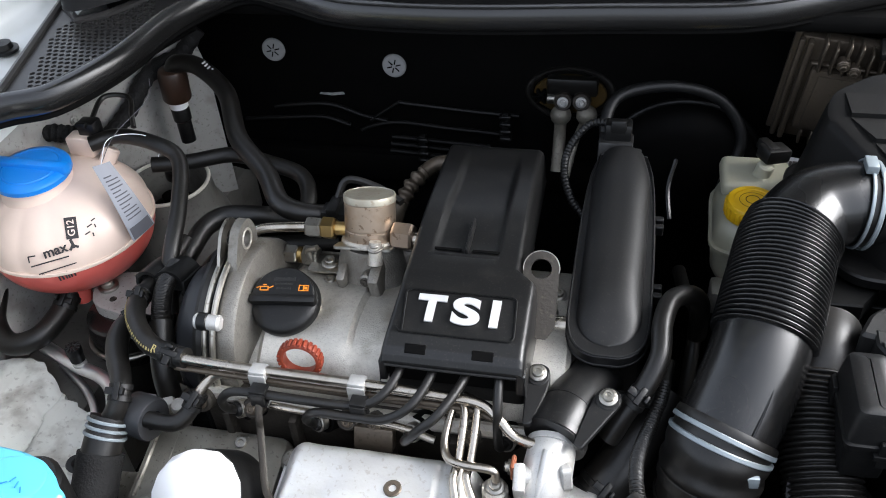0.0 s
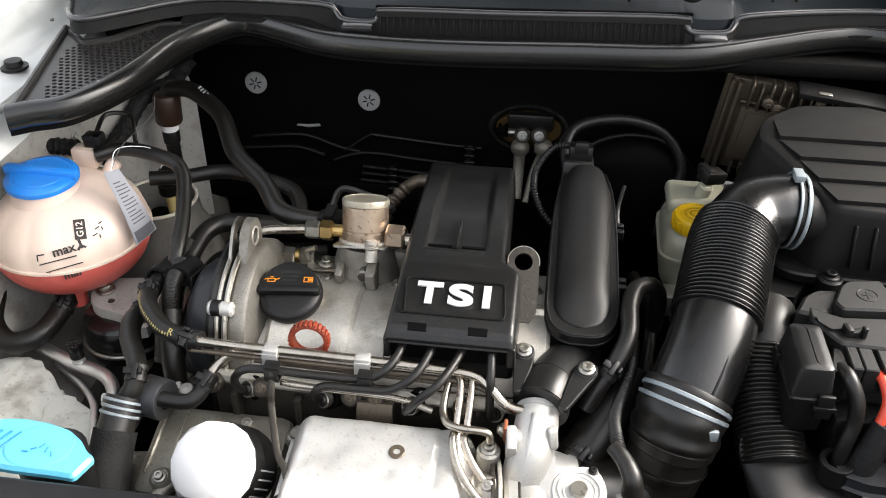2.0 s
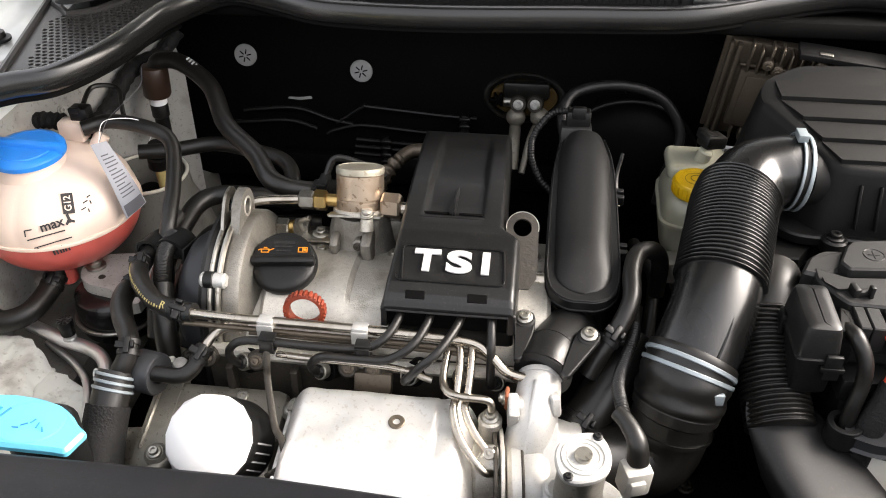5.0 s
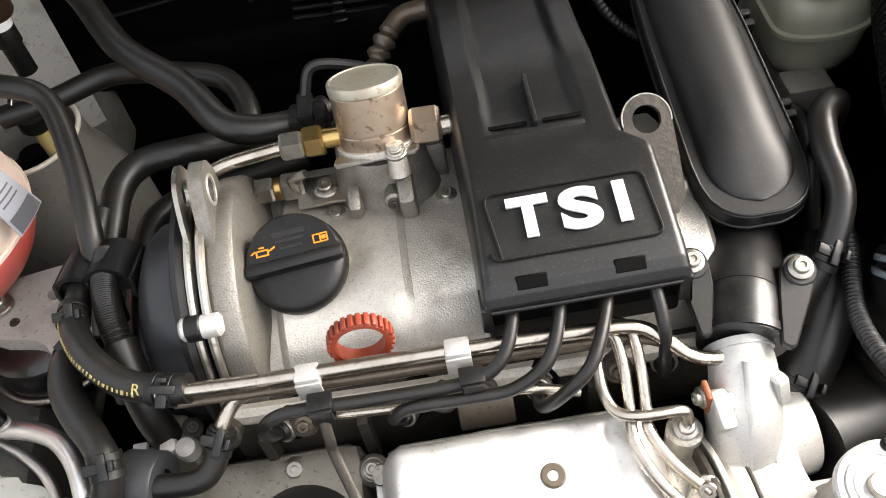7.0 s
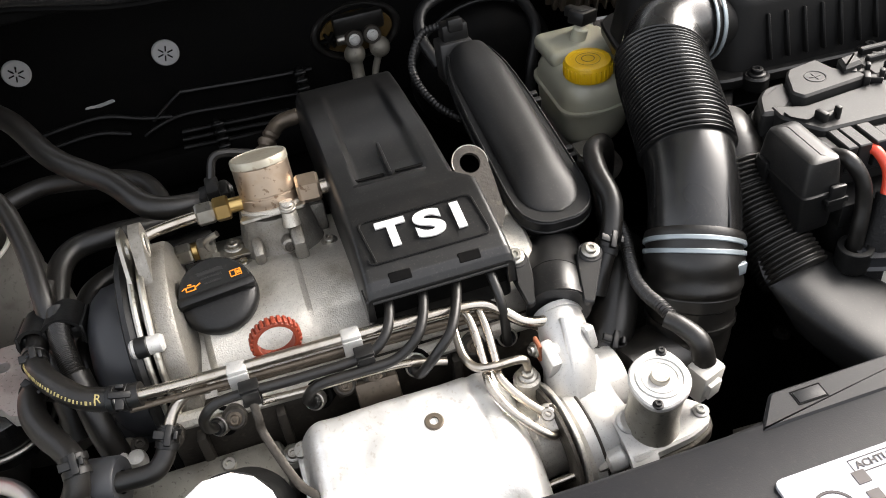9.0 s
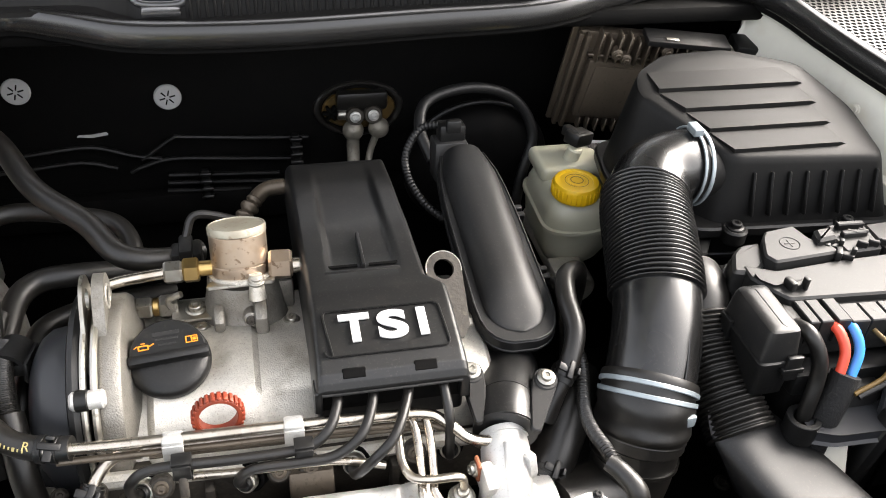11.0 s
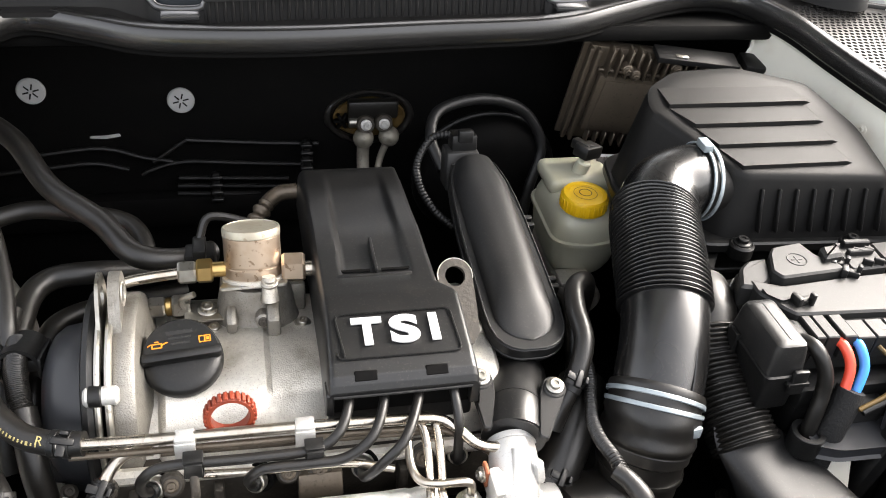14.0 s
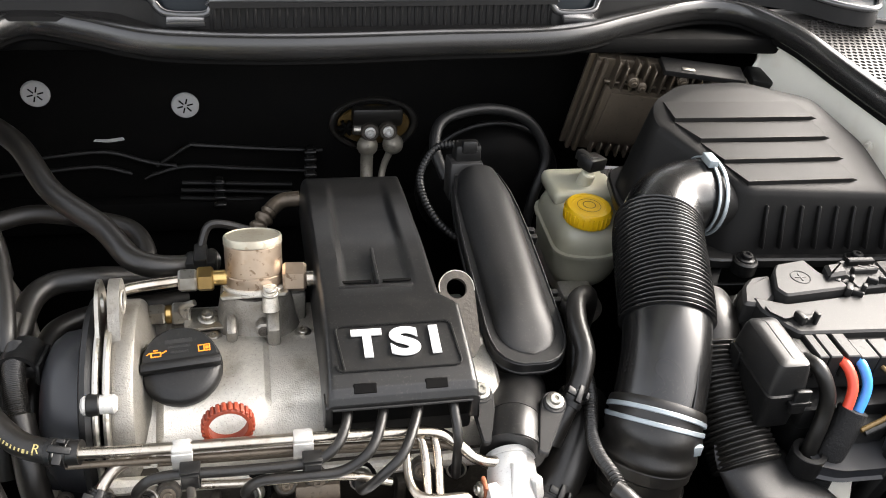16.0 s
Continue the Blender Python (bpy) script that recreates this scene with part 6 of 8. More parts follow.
for k in range(6):
    part("plug_rib", shape((rbox(0.0025, 0.004, 0.030, 0.0008, 1), em @ Matrix.Translation((0.126 + 0.0066 * k, -0.0140, 0.104)))), M_COVER, ecu)
part("plug_lever", shape((rbox(0.050, 0.010, 0.012, 0.003), em @ pose(0.140, -0.012, 0.098, 0, 14, 0))), M_PLASTIC, ecu)
part("strap", shape((rbox(0.105, 0.030, 0.008, 0.002), em @ Matrix.Translation((0.052, -0.012, 0.143)))), M_COWLFACE, ecu, "black fixing strap")
part("strap_eye", shape((rbox(0.016, 0.006, 0.002, 0.0008), em @ Matrix.Translation((0.030, -0.020, 0.1505)))), M_ZINC, ecu)

# ---- brake fluid reservoir ----
res = thing("brake_fluid_reservoir", (0.27, 0.31, 0.69), "yellowed milky brake fluid reservoir with a yellow cap", "fluid reservoir")


def tank_ring(grow, z, round_=0.03):
    g = grow
    return [(*p, z) for p in rounded([(0.222 - g, 0.262 - g), (0.262, 0.250 - g), (0.300 + g, 0.262 - g), (0.312 + g, 0.300), (0.312 + g, 0.368 + g), (0.226 - g, 0.375 + g)], round_, 5)]


part("lower_tank", loft([tank_ring(-0.016, 0.692), tank_ring(-0.007, 0.698), tank_ring(-0.002, 0.710), tank_ring(0.0, 0.728), tank_ring(0.001, 0.744)]), M_RESERVOIR, res)
part("seam", loft([tank_ring(0.002, 0.742), tank_ring(0.004, 0.743), tank_ring(0.004, 0.747), tank_ring(0.002, 0.748)]), M_RESERVOIR, res)
part("upper_tank", loft([tank_ring(0.001, 0.747), tank_ring(0.0, 0.758), tank_ring(-0.003, 0.768), tank_ring(-0.009, 0.776), tank_ring(-0.018, 0.780)]), M_RESERVOIR, res)
part("rear_hump", shape((rbox(0.080, 0.06, 0.020, 0.008, 3), Matrix.Translation((0.268, 0.345, 0.772)))), M_RESERVOIR, res)
ycap = part("cap", shape((lathe([(0.0265, 0), (0.0265, 0.014), (0.0245, 0.0175), (0.019, 0.018), (0.0185, 0.0172), (0.010, 0.0172), (0.0095, 0.018), (0.0002, 0.018)], 44), axis((0.257, 0.283, 0.779), (0, 0, 1)))), M_YELLOW, res, "bright yellow screw cap")
for i in range(30):
    a = 2 * math.pi * i / 30
    part("grip", shape((rbox(0.002, 0.002, 0.013, 0.0005, 1), pose(0.257 + 0.0265 * math.cos(a), 0.283 + 0.0265 * math.sin(a), 0.780, 0, 0, math.degrees(a)))), M_YELLOW, ycap)
part("cap_ring", shape((washer(0.0065, 0.0075, 0.0005, 28, 0.0001), Matrix.Translation((0.257, 0.283, 0.7968))), (washer(0.013, 0.0136, 0.0005, 28, 0.0001), Matrix.Translation((0.257, 0.283, 0.796)))), M_BRONZE, ycap)
part("sensor_plug", shape((rod(0.009, 0.022, 0.002), pose(0.268, 0.338, 0.786, 8, 12, 0))), M_RESERVOIR, res, "milky sensor stub")
part("connector", shape((rbox(0.030, 0.022, 0.016, 0.003), pose(0.278, 0.346, 0.806, 0, 10, 30)), (rbox(0.012, 0.026, 0.012, 0.002), pose(0.272, 0.350, 0.812, 0, 10, 30))), M_PLASTIC, res)
part("sticker", shape((rbox(0.026, 0.001, 0.018, 0.0003, 1), pose(0.308, 0.352, 0.786, -55, 0, -10))), M_PAPER, res)
for k in range(5):
    part("sticker_bar", shape((rbox(0.003 + 0.002 * (k % 2), 0.0014, 0.012, 0.0002, 1), pose(0.299 + 0.0045 * k, 0.3525, 0.788, -55, 0, -10))), M_INK, res)
master = solo("brake_master_cylinder", shape((rod(0.022, 0.16, 0.004), axis((0.262, 0.24, 0.672), (0, 1, 0))), (rbox(0.04, 0.03, 0.03, 0.004), Matrix.Translation((0.245, 0.245, 0.68)))), M_CAST, "aluminium brake master cylinder below the reservoir", "master cylinder")
booster = thing("brake_booster", (0.20, 0.47, 0.62), "black brake booster drum on the bulkhead", "brake booster")
part("drum", shape((lathe([(0.07, 0), (0.088, 0.012), (0.093, 0.025), (0.093, 0.065)], 44), axis((0.195, 0.435, 0.705), (0, 1, 0.05)))), M_DARK, booster)
part("rim", shape((ring(0.094, 0.004, 48), axis((0.195, 0.475, 0.707), (0, 1, 0.05)))), M_PLASTIC, booster)

# ---- battery and fuse box ----
battery = thing("battery", (0.465, 0.045, 0.60), "black car battery under the fuse carrier", "battery")
part("case", shape((rbox(0.232, 0.152, 0.165, 0.006), Matrix.Translation((0.465, 0.045, 0.60)))), M_PLASTIC, battery)
part("lid", shape((rbox(0.240, 0.160, 0.026, 0.005), Matrix.Translation((0.465, 0.045, 0.764)))), M_PLASTIC, battery)
for k in range(9):
    part("case_rib", shape((rbox(0.004, 0.005, 0.15, 0.001, 1), Matrix.Translation((0.365 + 0.025 * k, -0.0325, 0.604)))), M_PLASTIC, battery)
fuse = thing("fuse_carrier", (0.45, 0.03, 0.79), "grey plastic fuse carrier on the battery with latches and cable slots", "fuse box")


def slab(name, poly, z0, z1, r, b, mat, parent=None):
    return part(name, shape((prism(rounded(poly, r), z0, z1, b), Matrix())), mat, parent or fuse)


slab("tray", [(0.320, 0.045), (0.336, -0.008), (0.585, -0.020), (0.600, 0.118), (0.345, 0.102), (0.326, 0.078)], 0.785, 0.818, 0.008, 0.003, M_PLASTIC)
slab("tray_lip", [(0.315, 0.047), (0.332, 0.000), (0.345, 0.012), (0.356, 0.080), (0.346, 0.106), (0.322, 0.080)], 0.802, 0.808, 0.006, 0.001, M_PLASTIC)
slab("left_ledge", [(0.318, 0.055), (0.338, 0.050), (0.356, 0.064), (0.366, 0.094), (0.344, 0.092), (0.330, 0.080)], 0.812, 0.8385, 0.005, 0.003, M_FUSE)
slab("main_lid", [(0.330, 0.062), (0.329, 0.043), (0.341, 0.021), (0.349, 0.0105), (0.590, -0.003), (0.595, 0.062), (0.430, 0.056), (0.358, 0.050)], 0.814, 0.8395, 0.003, 0.002, M_FUSE)
slab("terminal_lid", [(0.3525, 0.064), (0.358, 0.053), (0.427, 0.0585), (0.425, 0.068), (0.409, 0.083), (0.404, 0.104), (0.372, 0.099), (0.364, 0.090)], 0.812, 0.8465, 0.003, 0.002, M_FUSE)
slab("terminal_block", [(0.409, 0.069), (0.431, 0.072), (0.434, 0.089), (0.414, 0.087)], 0.836, 0.8535, 0.003, 0.003, M_FUSE)
slab("rear_block", [(0.436, 0.060), (0.476, 0.062), (0.480, 0.100), (0.442, 0.104), (0.436, 0.090)], 0.812, 0.8435, 0.004, 0.002, M_FUSE)
slab("rear_block", [(0.482, 0.066), (0.585, 0.066), (0.588, 0.108), (0.484, 0.104)], 0.812, 0.8400, 0.004, 0.002, M_FUSE)
slab("rear_rib", [(0.444, 0.080), (0.470, 0.080), (0.470, 0.086), (0.444, 0.086)], 0.843, 0.8490, 0.001, 0.001, M_FUSE)
slab("rear_rib", [(0.446, 0.093), (0.474, 0.092), (0.474, 0.098), (0.446, 0.099)], 0.843, 0.8500, 0.001, 0.001, M_PLASTIC)
slab("step", [(0.334, 0.047), (0.352, 0.043), (0.357, 0.030), (0.343, 0.027), (0.334, 0.037)], 0.838, 0.8425, 0.002, 0.001, M_FUSE)
for x0, x1 in ((0.3520, 0.3612), (0.3624, 0.3742), (0.3782, 0.3905), (0.3918, 0.4092), (0.4104, 0.4278), (0.4290, 0.4468), (0.4480, 0.4658), (0.4670, 0.4860), (0.4872, 0.5108), (0.5120, 0.5408), (0.5420, 0.5850)):
    back = 0.0105 if x0 < 0.39 else 0.0050
    slab("cable_tooth", [(x0, -0.0190 - 0.05 * (x0 - 0.35)), (x1, -0.0190 - 0.05 * (x1 - 0.35)), (x1, back - 0.05 * (x1 - 0.35)), (x0, back - 0.05 * (x0 - 0.35))], 0.812, 0.8375 if x0 < 0.39 else 0.8350, 0.0012, 0.001, M_FUSE)
slab("trough_floor", [(0.349, -0.015), (0.585, -0.026), (0.590, 0.012), (0.349, 0.018)], 0.806, 0.8315, 0.002, 0.001, M_FUSE)
slab("gusset", [(0.343, 0.013), (0.335, -0.020), (0.351, -0.019), (0.350, 0.008)], 0.796, 0.8335, 0.001, 0.001, M_PLASTIC)
part("plus_ring", shape((washer(0.0085, 0.0098, 0.0010), Matrix.Translation((0.385, 0.077, 0.8461))), (rbox(0.011, 0.0015, 0.0010, 0.0003, 1), Matrix.Translation((0.385, 0.077, 0.8461))), (rbox(0.0015, 0.011, 0.0010, 0.0003, 1), Matrix.Translation((0.385, 0.077, 0.8461)))), M_COVER, fuse)
for x, y, a in ((0.362, 0.024, 12), (0.432, 0.058, -35), (0.428, 0.072, -35)):
    part("latch", shape((rbox(0.017, 0.007, 0.007, 0.0015), pose(x, y, 0.8380, 0, 0, a)), (rbox(0.006, 0.012, 0.010, 0.0015), pose(x - 0.006, y + 0.001, 0.8380, 0, 0, a)), (rbox(0.004, 0.006, 0.013, 0.001), pose(x + 0.007, y - 0.002, 0.8380, 0, 0, a))), M_PLASTIC, fuse)
for k in range(5):
    part("hinge_clip", shape((rbox(0.010, 0.004, 0.007, 0.001, 1), pose(0.455 + 0.012 * (k % 3), 0.066 + 0.018 * (k // 3), 0.8425, 0, 0, -30))), M_PLASTIC, fuse)
part("front_wall", shape((rbox(0.235, 0.006, 0.022, 0.002), pose(0.466, -0.018, 0.796, -10, 0, -3))), M_FUSE, fuse)

relay = thing("relay_box", (0.318, -0.004, 0.77), "dark grey plastic relay box clipped beside the fuse carrier", "relay box")
RB = [(-0.0155, -0.0325), (0.0155, -0.0325), (0.0155, 0.0325), (-0.0155, 0.0325)]


def relay_ring(g, z, r=0.006):
    return [(0.3185 + x + (g if x > 0 else -g), -0.0035 + y + (g if y > 0 else -g), z) for x, y in rounded(RB, r, 4)]


part("body", loft([relay_ring(-0.003, 0.772), relay_ring(0.0, 0.776), relay_ring(0.0015, 0.812)]), M_PLASTIC, relay)
part("lid_lip", loft([relay_ring(0.002, 0.810), relay_ring(0.0038, 0.811), relay_ring(0.0038, 0.8145), relay_ring(0.002, 0.8155)]), M_PLASTIC, relay)
part("lid", loft([relay_ring(0.0022, 0.813), relay_ring(-0.0005, 0.840), relay_ring(-0.0018, 0.8445), relay_ring(-0.004, 0.846), relay_ring(-0.010, 0.8464)]), M_COVER, relay)
part("clip", shape((rbox(0.014, 0.005, 0.026, 0.0015), pose(0.330, -0.0405, 0.796)), (rbox(0.020, 0.008, 0.005, 0.001), pose(0.330, -0.0400, 0.805))), M_PLASTIC, relay)
part("clip", shape((rbox(0.005, 0.014, 0.024, 0.0015), pose(0.2995, 0.018, 0.796))), M_PLASTIC, relay)
CABLES = [
    ("battery_cable", M_RUBBER, 0.0068, [(0.345, -0.010, 0.828), (0.348, -0.026, 0.832), (0.356, -0.037, 0.816), (0.3575, -0.043, 0.795), (0.353, -0.050, 0.765), (0.350, -0.056, 0.70)], "black battery cable"),
    ("positive_cable", M_REDWIRE, 0.0046, [(0.3755, -0.012, 0.828), (0.378, -0.024, 0.829), (0.3815, -0.036, 0.815), (0.376, -0.046, 0.792)], "red insulated cable"),
    ("signal_cable", M_BLUEWIRE, 0.0044, [(0.391, -0.012, 0.828), (0.3935, -0.024, 0.828), (0.396, -0.036, 0.813), (0.386, -0.048, 0.790)], "blue insulated cable"),
    ("thin_wire", M_BRONZE, 0.0022, [(0.415, -0.022, 0.824), (0.424, -0.040, 0.815), (0.415, -0.054, 0.80), (0.385, -0.060, 0.788)], "thin brown wire"),
    ("thin_wire", M_PLASTIC, 0.003, [(0.436, -0.022, 0.824), (0.446, -0.042, 0.815), (0.425, -0.056, 0.80), (0.388, -0.062, 0.786)], "thin black wire"),
]
for name, mat, r, pts, lab in CABLES:
    solo(name, shape(tube(pts, r, 10)), mat, lab + " leaving the fuse carrier", "cable", "fuse carrier cables")
solo("cable_sleeve", shape(tube([(0.384, -0.044, 0.797), (0.378, -0.050, 0.780), (0.370, -0.056, 0.755), (0.366, -0.060, 0.71)], lambda u: 0.0125 - 0.001 * u, 14)), M_FABRIC, "black taped cable sleeve below the fuse carrier", "cable sleeve")
brk = thing("cable_bracket", (0.40, -0.07, 0.72), "black plastic cable bracket in front of the battery", "bracket")
part("bar", shape((prism(rounded([(0.352, -0.044), (0.372, -0.050), (0.408, -0.045), (0.470, -0.050), (0.500, -0.060), (0.500, -0.082), (0.410, -0.075), (0.372, -0.074), (0.352, -0.066)], 0.006), 0.742, 0.757, 0.0025), Matrix())), M_TIMING, brk)
part("loop", shape((washer(0.0095, 0.0150, 0.022, 28), Matrix.Translation((0.350, -0.0545, 0.739)))), M_PLASTIC, brk)
part("hoop", tube([(0.425, -0.060, 0.755), (0.428, -0.052, 0.790), (0.440, -0.048, 0.808), (0.454, -0.053, 0.793), (0.458, -0.064, 0.757)], 0.005, 8), M_TIMING, brk)
part("holder", shape((rbox(0.045, 0.03, 0.028, 0.009, 3), pose(0.408, -0.034, 0.750))), M_COVER, brk)
part("side_box", shape((rbox(0.05, 0.04, 0.07, 0.006), pose(0.462, -0.048, 0.757))), M_COVER, brk)
part("leg", shape((rbox(0.016, 0.018, 0.13, 0.004), pose(0.400, -0.070, 0.640, 0, 12, 0)), (rbox(0.03, 0.02, 0.12, 0.004), pose(0.48, -0.080, 0.64))), M_PLASTIC, brk)
part("pale_tab", shape((rbox(0.045, 0.002, 0.040, 0.0006), pose(0.372, -0.080, 0.692, -30, 0, -12))), M_STRAW, brk, "pale card tab")
# ---- coolant expansion tank ----
tank = thing("expansion_tank", (-0.50, 0.18, 0.70), "milky round coolant expansion tank half full of pink coolant", "expansion tank")
TC = Vector((-0.480, 0.182, 0.775))


def ball(z0, z1, grow=0.0):
    prof = []
    for k in range(15):
        z = z0 + (z1 - z0) * k / 14
        q = (z - TC.z) / (0.066 if z > TC.z else 0.070)
        prof.append((max(0.004, (0.091 + grow) * max(0.0, 1 - abs(q) ** 2.3) ** 0.5), z))
    return prof


def fluted(prof, n=140):
    v, f = lathe([(r, z) for r, z in prof], n)
    out = []
    for p in v:
        a = math.atan2(p[1], p[0])
        r = math.hypot(p[0], p[1])
        k = 1 + (0.022 * (abs(math.cos(7 * a)) - 0.6) if r > 0.01 and p[2] > TC.z - 0.02 else 0)
        out.append((TC.x + p[0] * k, TC.y + p[1] * k, p[2]))
    return out, f


part("upper_shell", shape(fluted(ball(0.772, TC.z + 0.0655))), M_MILK, tank, "milky upper shell")
part("coolant_shell", shape(fluted(ball(TC.z - 0.0695, 0.772))), M_COOLANT, tank, "shell tinted by pink coolant")
part("seam", shape((washer(0.084, 0.0935, 0.004, 64), Matrix.Translation((TC.x, TC.y, 0.770)))), M_MILK, tank)
bc = part("cap", shape((lathe([(0.036, 0), (0.0405, 0.002), (0.0405, 0.007), (0.038, 0.010), (0.032, 0.0115), (0.031, 0.0108), (0.0300, 0.0108), (0.029, 0.0118), (0.0002, 0.012)], 44), axis((TC.x - 0.008, TC.y - 0.014, 0.846), (0.02, -0.06, 1)))), M_BLUE, tank, "blue screw cap with a grip bar")
part("filler_neck", shape((lathe([(0.040, -0.02), (0.037, -0.004), (0.035, 0.004)], 40), Matrix.Translation((TC.x - 0.008, TC.y - 0.014, 0.845)))), M_MILK, tank)
part("grip_bar", shape((rbox(0.088, 0.013, 0.013, 0.004), axis((TC.x - 0.008, TC.y - 0.012, 0.8505), (0.02, -0.06, 1), (1, 0.0, 0)))), M_BLUE, bc)
part("symbol", shape((washer(0.006, 0.007, 0.0006), axis((TC.x - 0.008, TC.y - 0.034, 0.8560), (0.02, -0.06, 1))), (rbox(0.010, 0.0015, 0.0006, 0.0002, 1), axis((TC.x - 0.008, TC.y - 0.033, 0.8560), (0.02, -0.06, 1)))), M_REDWIRE, bc, "small red warning symbol")


def on_tank(deg, z):
    a = radians(deg)
    q = (z - TC.z) / (0.066 if z > TC.z else 0.070)
    r = 0.0925 * (1 - abs(q) ** 2.3) ** 0.5
    n = Vector((math.cos(a), math.sin(a), 0.25 + 1.2 * q))
    return axis((TC.x + r * math.cos(a), TC.y + r * math.sin(a), z), n, (-math.sin(a), math.cos(a), 0))


def mark_at(deg, z, roll=0.0):
    return on_tank(deg, z) @ pose(0, 0, 0, 0, 0, roll)


part("max_mark", text_shape("max", 0.0145, mark_at(-64, 0.7995, 8), 0.0003, 0.0003), M_INK, tank, "printed fill mark")
part("min_mark", text_shape("min", 0.0125, mark_at(-62.5, 0.7695, 8), 0.0003, 0.0003), M_INK, tank, "printed fill mark")
part("max_line", shape((rbox(0.040, 0.0014, 0.0004, 0.0001, 1), mark_at(-69, 0.7895, 8))), M_INK, tank)
part("min_line", shape((rbox(0.040, 0.0012, 0.0004, 0.0001, 1), mark_at(-66, 0.7800, 8))), M_INK, tank)
part("corner_mark", shape((rbox(0.008, 0.0014, 0.0004, 0.0001, 1), mark_at(-80, 0.7965, 8)), (rbox(0.0014, 0.007, 0.0004, 0.0001, 1), mark_at(-82.5, 0.793, 8))), M_INK, tank)
part("triangle_mark", shape((ring(0.0032, 0.0006, 3, 6, 0.4), mark_at(-76.5, 0.7725, 98))), M_INK, tank)
part("arrow_mark", shape((rbox(0.0030, 0.010, 0.0004, 0.0001, 1), mark_at(-52, 0.802, 8)), (rbox(0.006, 0.0026, 0.0004, 0.0001, 1), mark_at(-53.5, 0.7985, 50)), (rbox(0.006, 0.0026, 0.0004, 0.0001, 1), mark_at(-50.5, 0.7988, -34))), M_INK, tank)
gm = mark_at(-49, 0.8145, -12)
part("grade_box", shape((rbox(0.012, 0.023, 0.0004, 0.0001, 1), gm)), M_INK, tank)
part("grade_mark", text_shape("G12", 0.010, gm @ pose(0, 0, 0.0006, 0, 0, 90), 0.0002, 0.0001), M_MILK, tank)
for k, (dd, dz, w) in enumerate(((-40, 0.806, 0.006), (-37, 0.803, 0.004), (-36.5, 0.811, 0.006), (-33, 0.809, 0.004), (-32, 0.814, 0.005))):
    part("scribble_bar", shape((rbox(w, 0.0014, 0.0004, 0.0001, 1), mark_at(dd, dz, 70 * (k % 2) + 10))), M_INK, tank)
part("neck", shape((rod(0.009, 0.03, 0.002), axis((TC.x + 0.032, TC.y + 0.042, 0.815), (0.4, 0.5, 0.8)))), M_MILK, tank)
part("outlet", shape((rod(0.011, 0.04, 0.003), axis((TC.x + 0.012, TC.y - 0.040, 0.692)))), M_COOLANT, tank)
part("sensor_housing", shape((rbox(0.03, 0.02, 0.025, 0.003), Matrix.Translation((TC.x + 0.01, TC.y + 0.055, 0.83)))), M_MILK, tank)
lvl = thing("level_connector", (TC.x + 0.018, TC.y + 0.068, 0.85), "black wiring plug on the expansion tank", "connector")
part("housing", shape((rbox(0.022, 0.018, 0.02, 0.003), Matrix.Translation((TC.x + 0.020, TC.y + 0.062, 0.850))), (rbox(0.012, 0.006, 0.006, 0.001), Matrix.Translation((TC.x + 0.018, TC.y + 0.052, 0.866)))), M_PLASTIC, lvl)
part("wire", tube([(TC.x + 0.015, TC.y + 0.075, 0.862), (-0.465, 0.29, 0.872), (-0.44, 0.30, 0.868), (-0.425, 0.275, 0.86), (-0.418, 0.262, 0.852)], 0.003, 8), M_RUBBER, lvl)
loom = solo("wiring_loom", shape(tube([(-0.56, 0.245, 0.835), (-0.525, 0.250, 0.845), (-0.49, 0.255, 0.842)], lambda u: 0.010 + 0.001 * math.sin(u * 60), 12, 16)), M_FABRIC, "black taped wiring loom behind the tank", "wiring loom")
tag = thing("paper_tag", (-0.395, 0.20, 0.755), "white printed paper tag hanging from the tank on a thread", "paper tag")
TA, TB, TC_, TD = Vector((-0.409, 0.163, 0.866)), Vector((-0.399, 0.179, 0.863)), Vector((-0.368, 0.174, 0.789)), Vector((-0.381, 0.147, 0.783))
TN = Vector((0.77, -0.43, 0.35)).normalized()


def tag_at(u, v, lift=0.0):
    """A point of the slightly bowed tag: u across, v from its top to its end."""
    p = TA.lerp(TB, u).lerp(TD.lerp(TC_, u), v)
    return p + TN * (lift + 0.004 * math.sin(v * 2.6) + 0.0025 * math.sin(u * 3.1))


tv, tf = grid(7, 15, lambda u, v: tag_at(u, v))
tw = [tag_at(i / 6, j / 14, -0.0008) for j in range(15) for i in range(7)]
part("sheet", shape((tv + tw, tf + [tuple(len(tv) + k for k in q[::-1]) for q in tf])), M_PAPER, tag)
for k in range(12):
    v0 = 0.16 + 0.052 * k
    part("text_bar", shape(grid(5, 2, lambda u, v: tag_at(0.16 + (0.64 if k % 4 else 0.4) * u, v0 + 0.016 * v, 0.0005))), M_TAGPRINT, tag)
part("grey_panel", shape(grid(5, 3, lambda u, v: tag_at(0.06 + 0.88 * u, 0.84 + 0.15 * v, 0.0006))), M_TAGPRINT, tag, "grey printed end")
part("thread", tube([(-0.404, 0.171, 0.864), (-0.412, 0.20, 0.872), (-0.41, 0.225, 0.866), (-0.385, 0.232, 0.862), (-0.372, 0.230, 0.848), (-0.375, 0.228, 0.838)], 0.0005, 5), M_WHITE, tag)
part("thread", tube([(-0.404, 0.171, 0.864), (-0.410, 0.215, 0.872), (-0.395, 0.27, 0.885), (-0.392, 0.28, 0.905)], 0.0004, 5), M_TAGPRINT, tag)

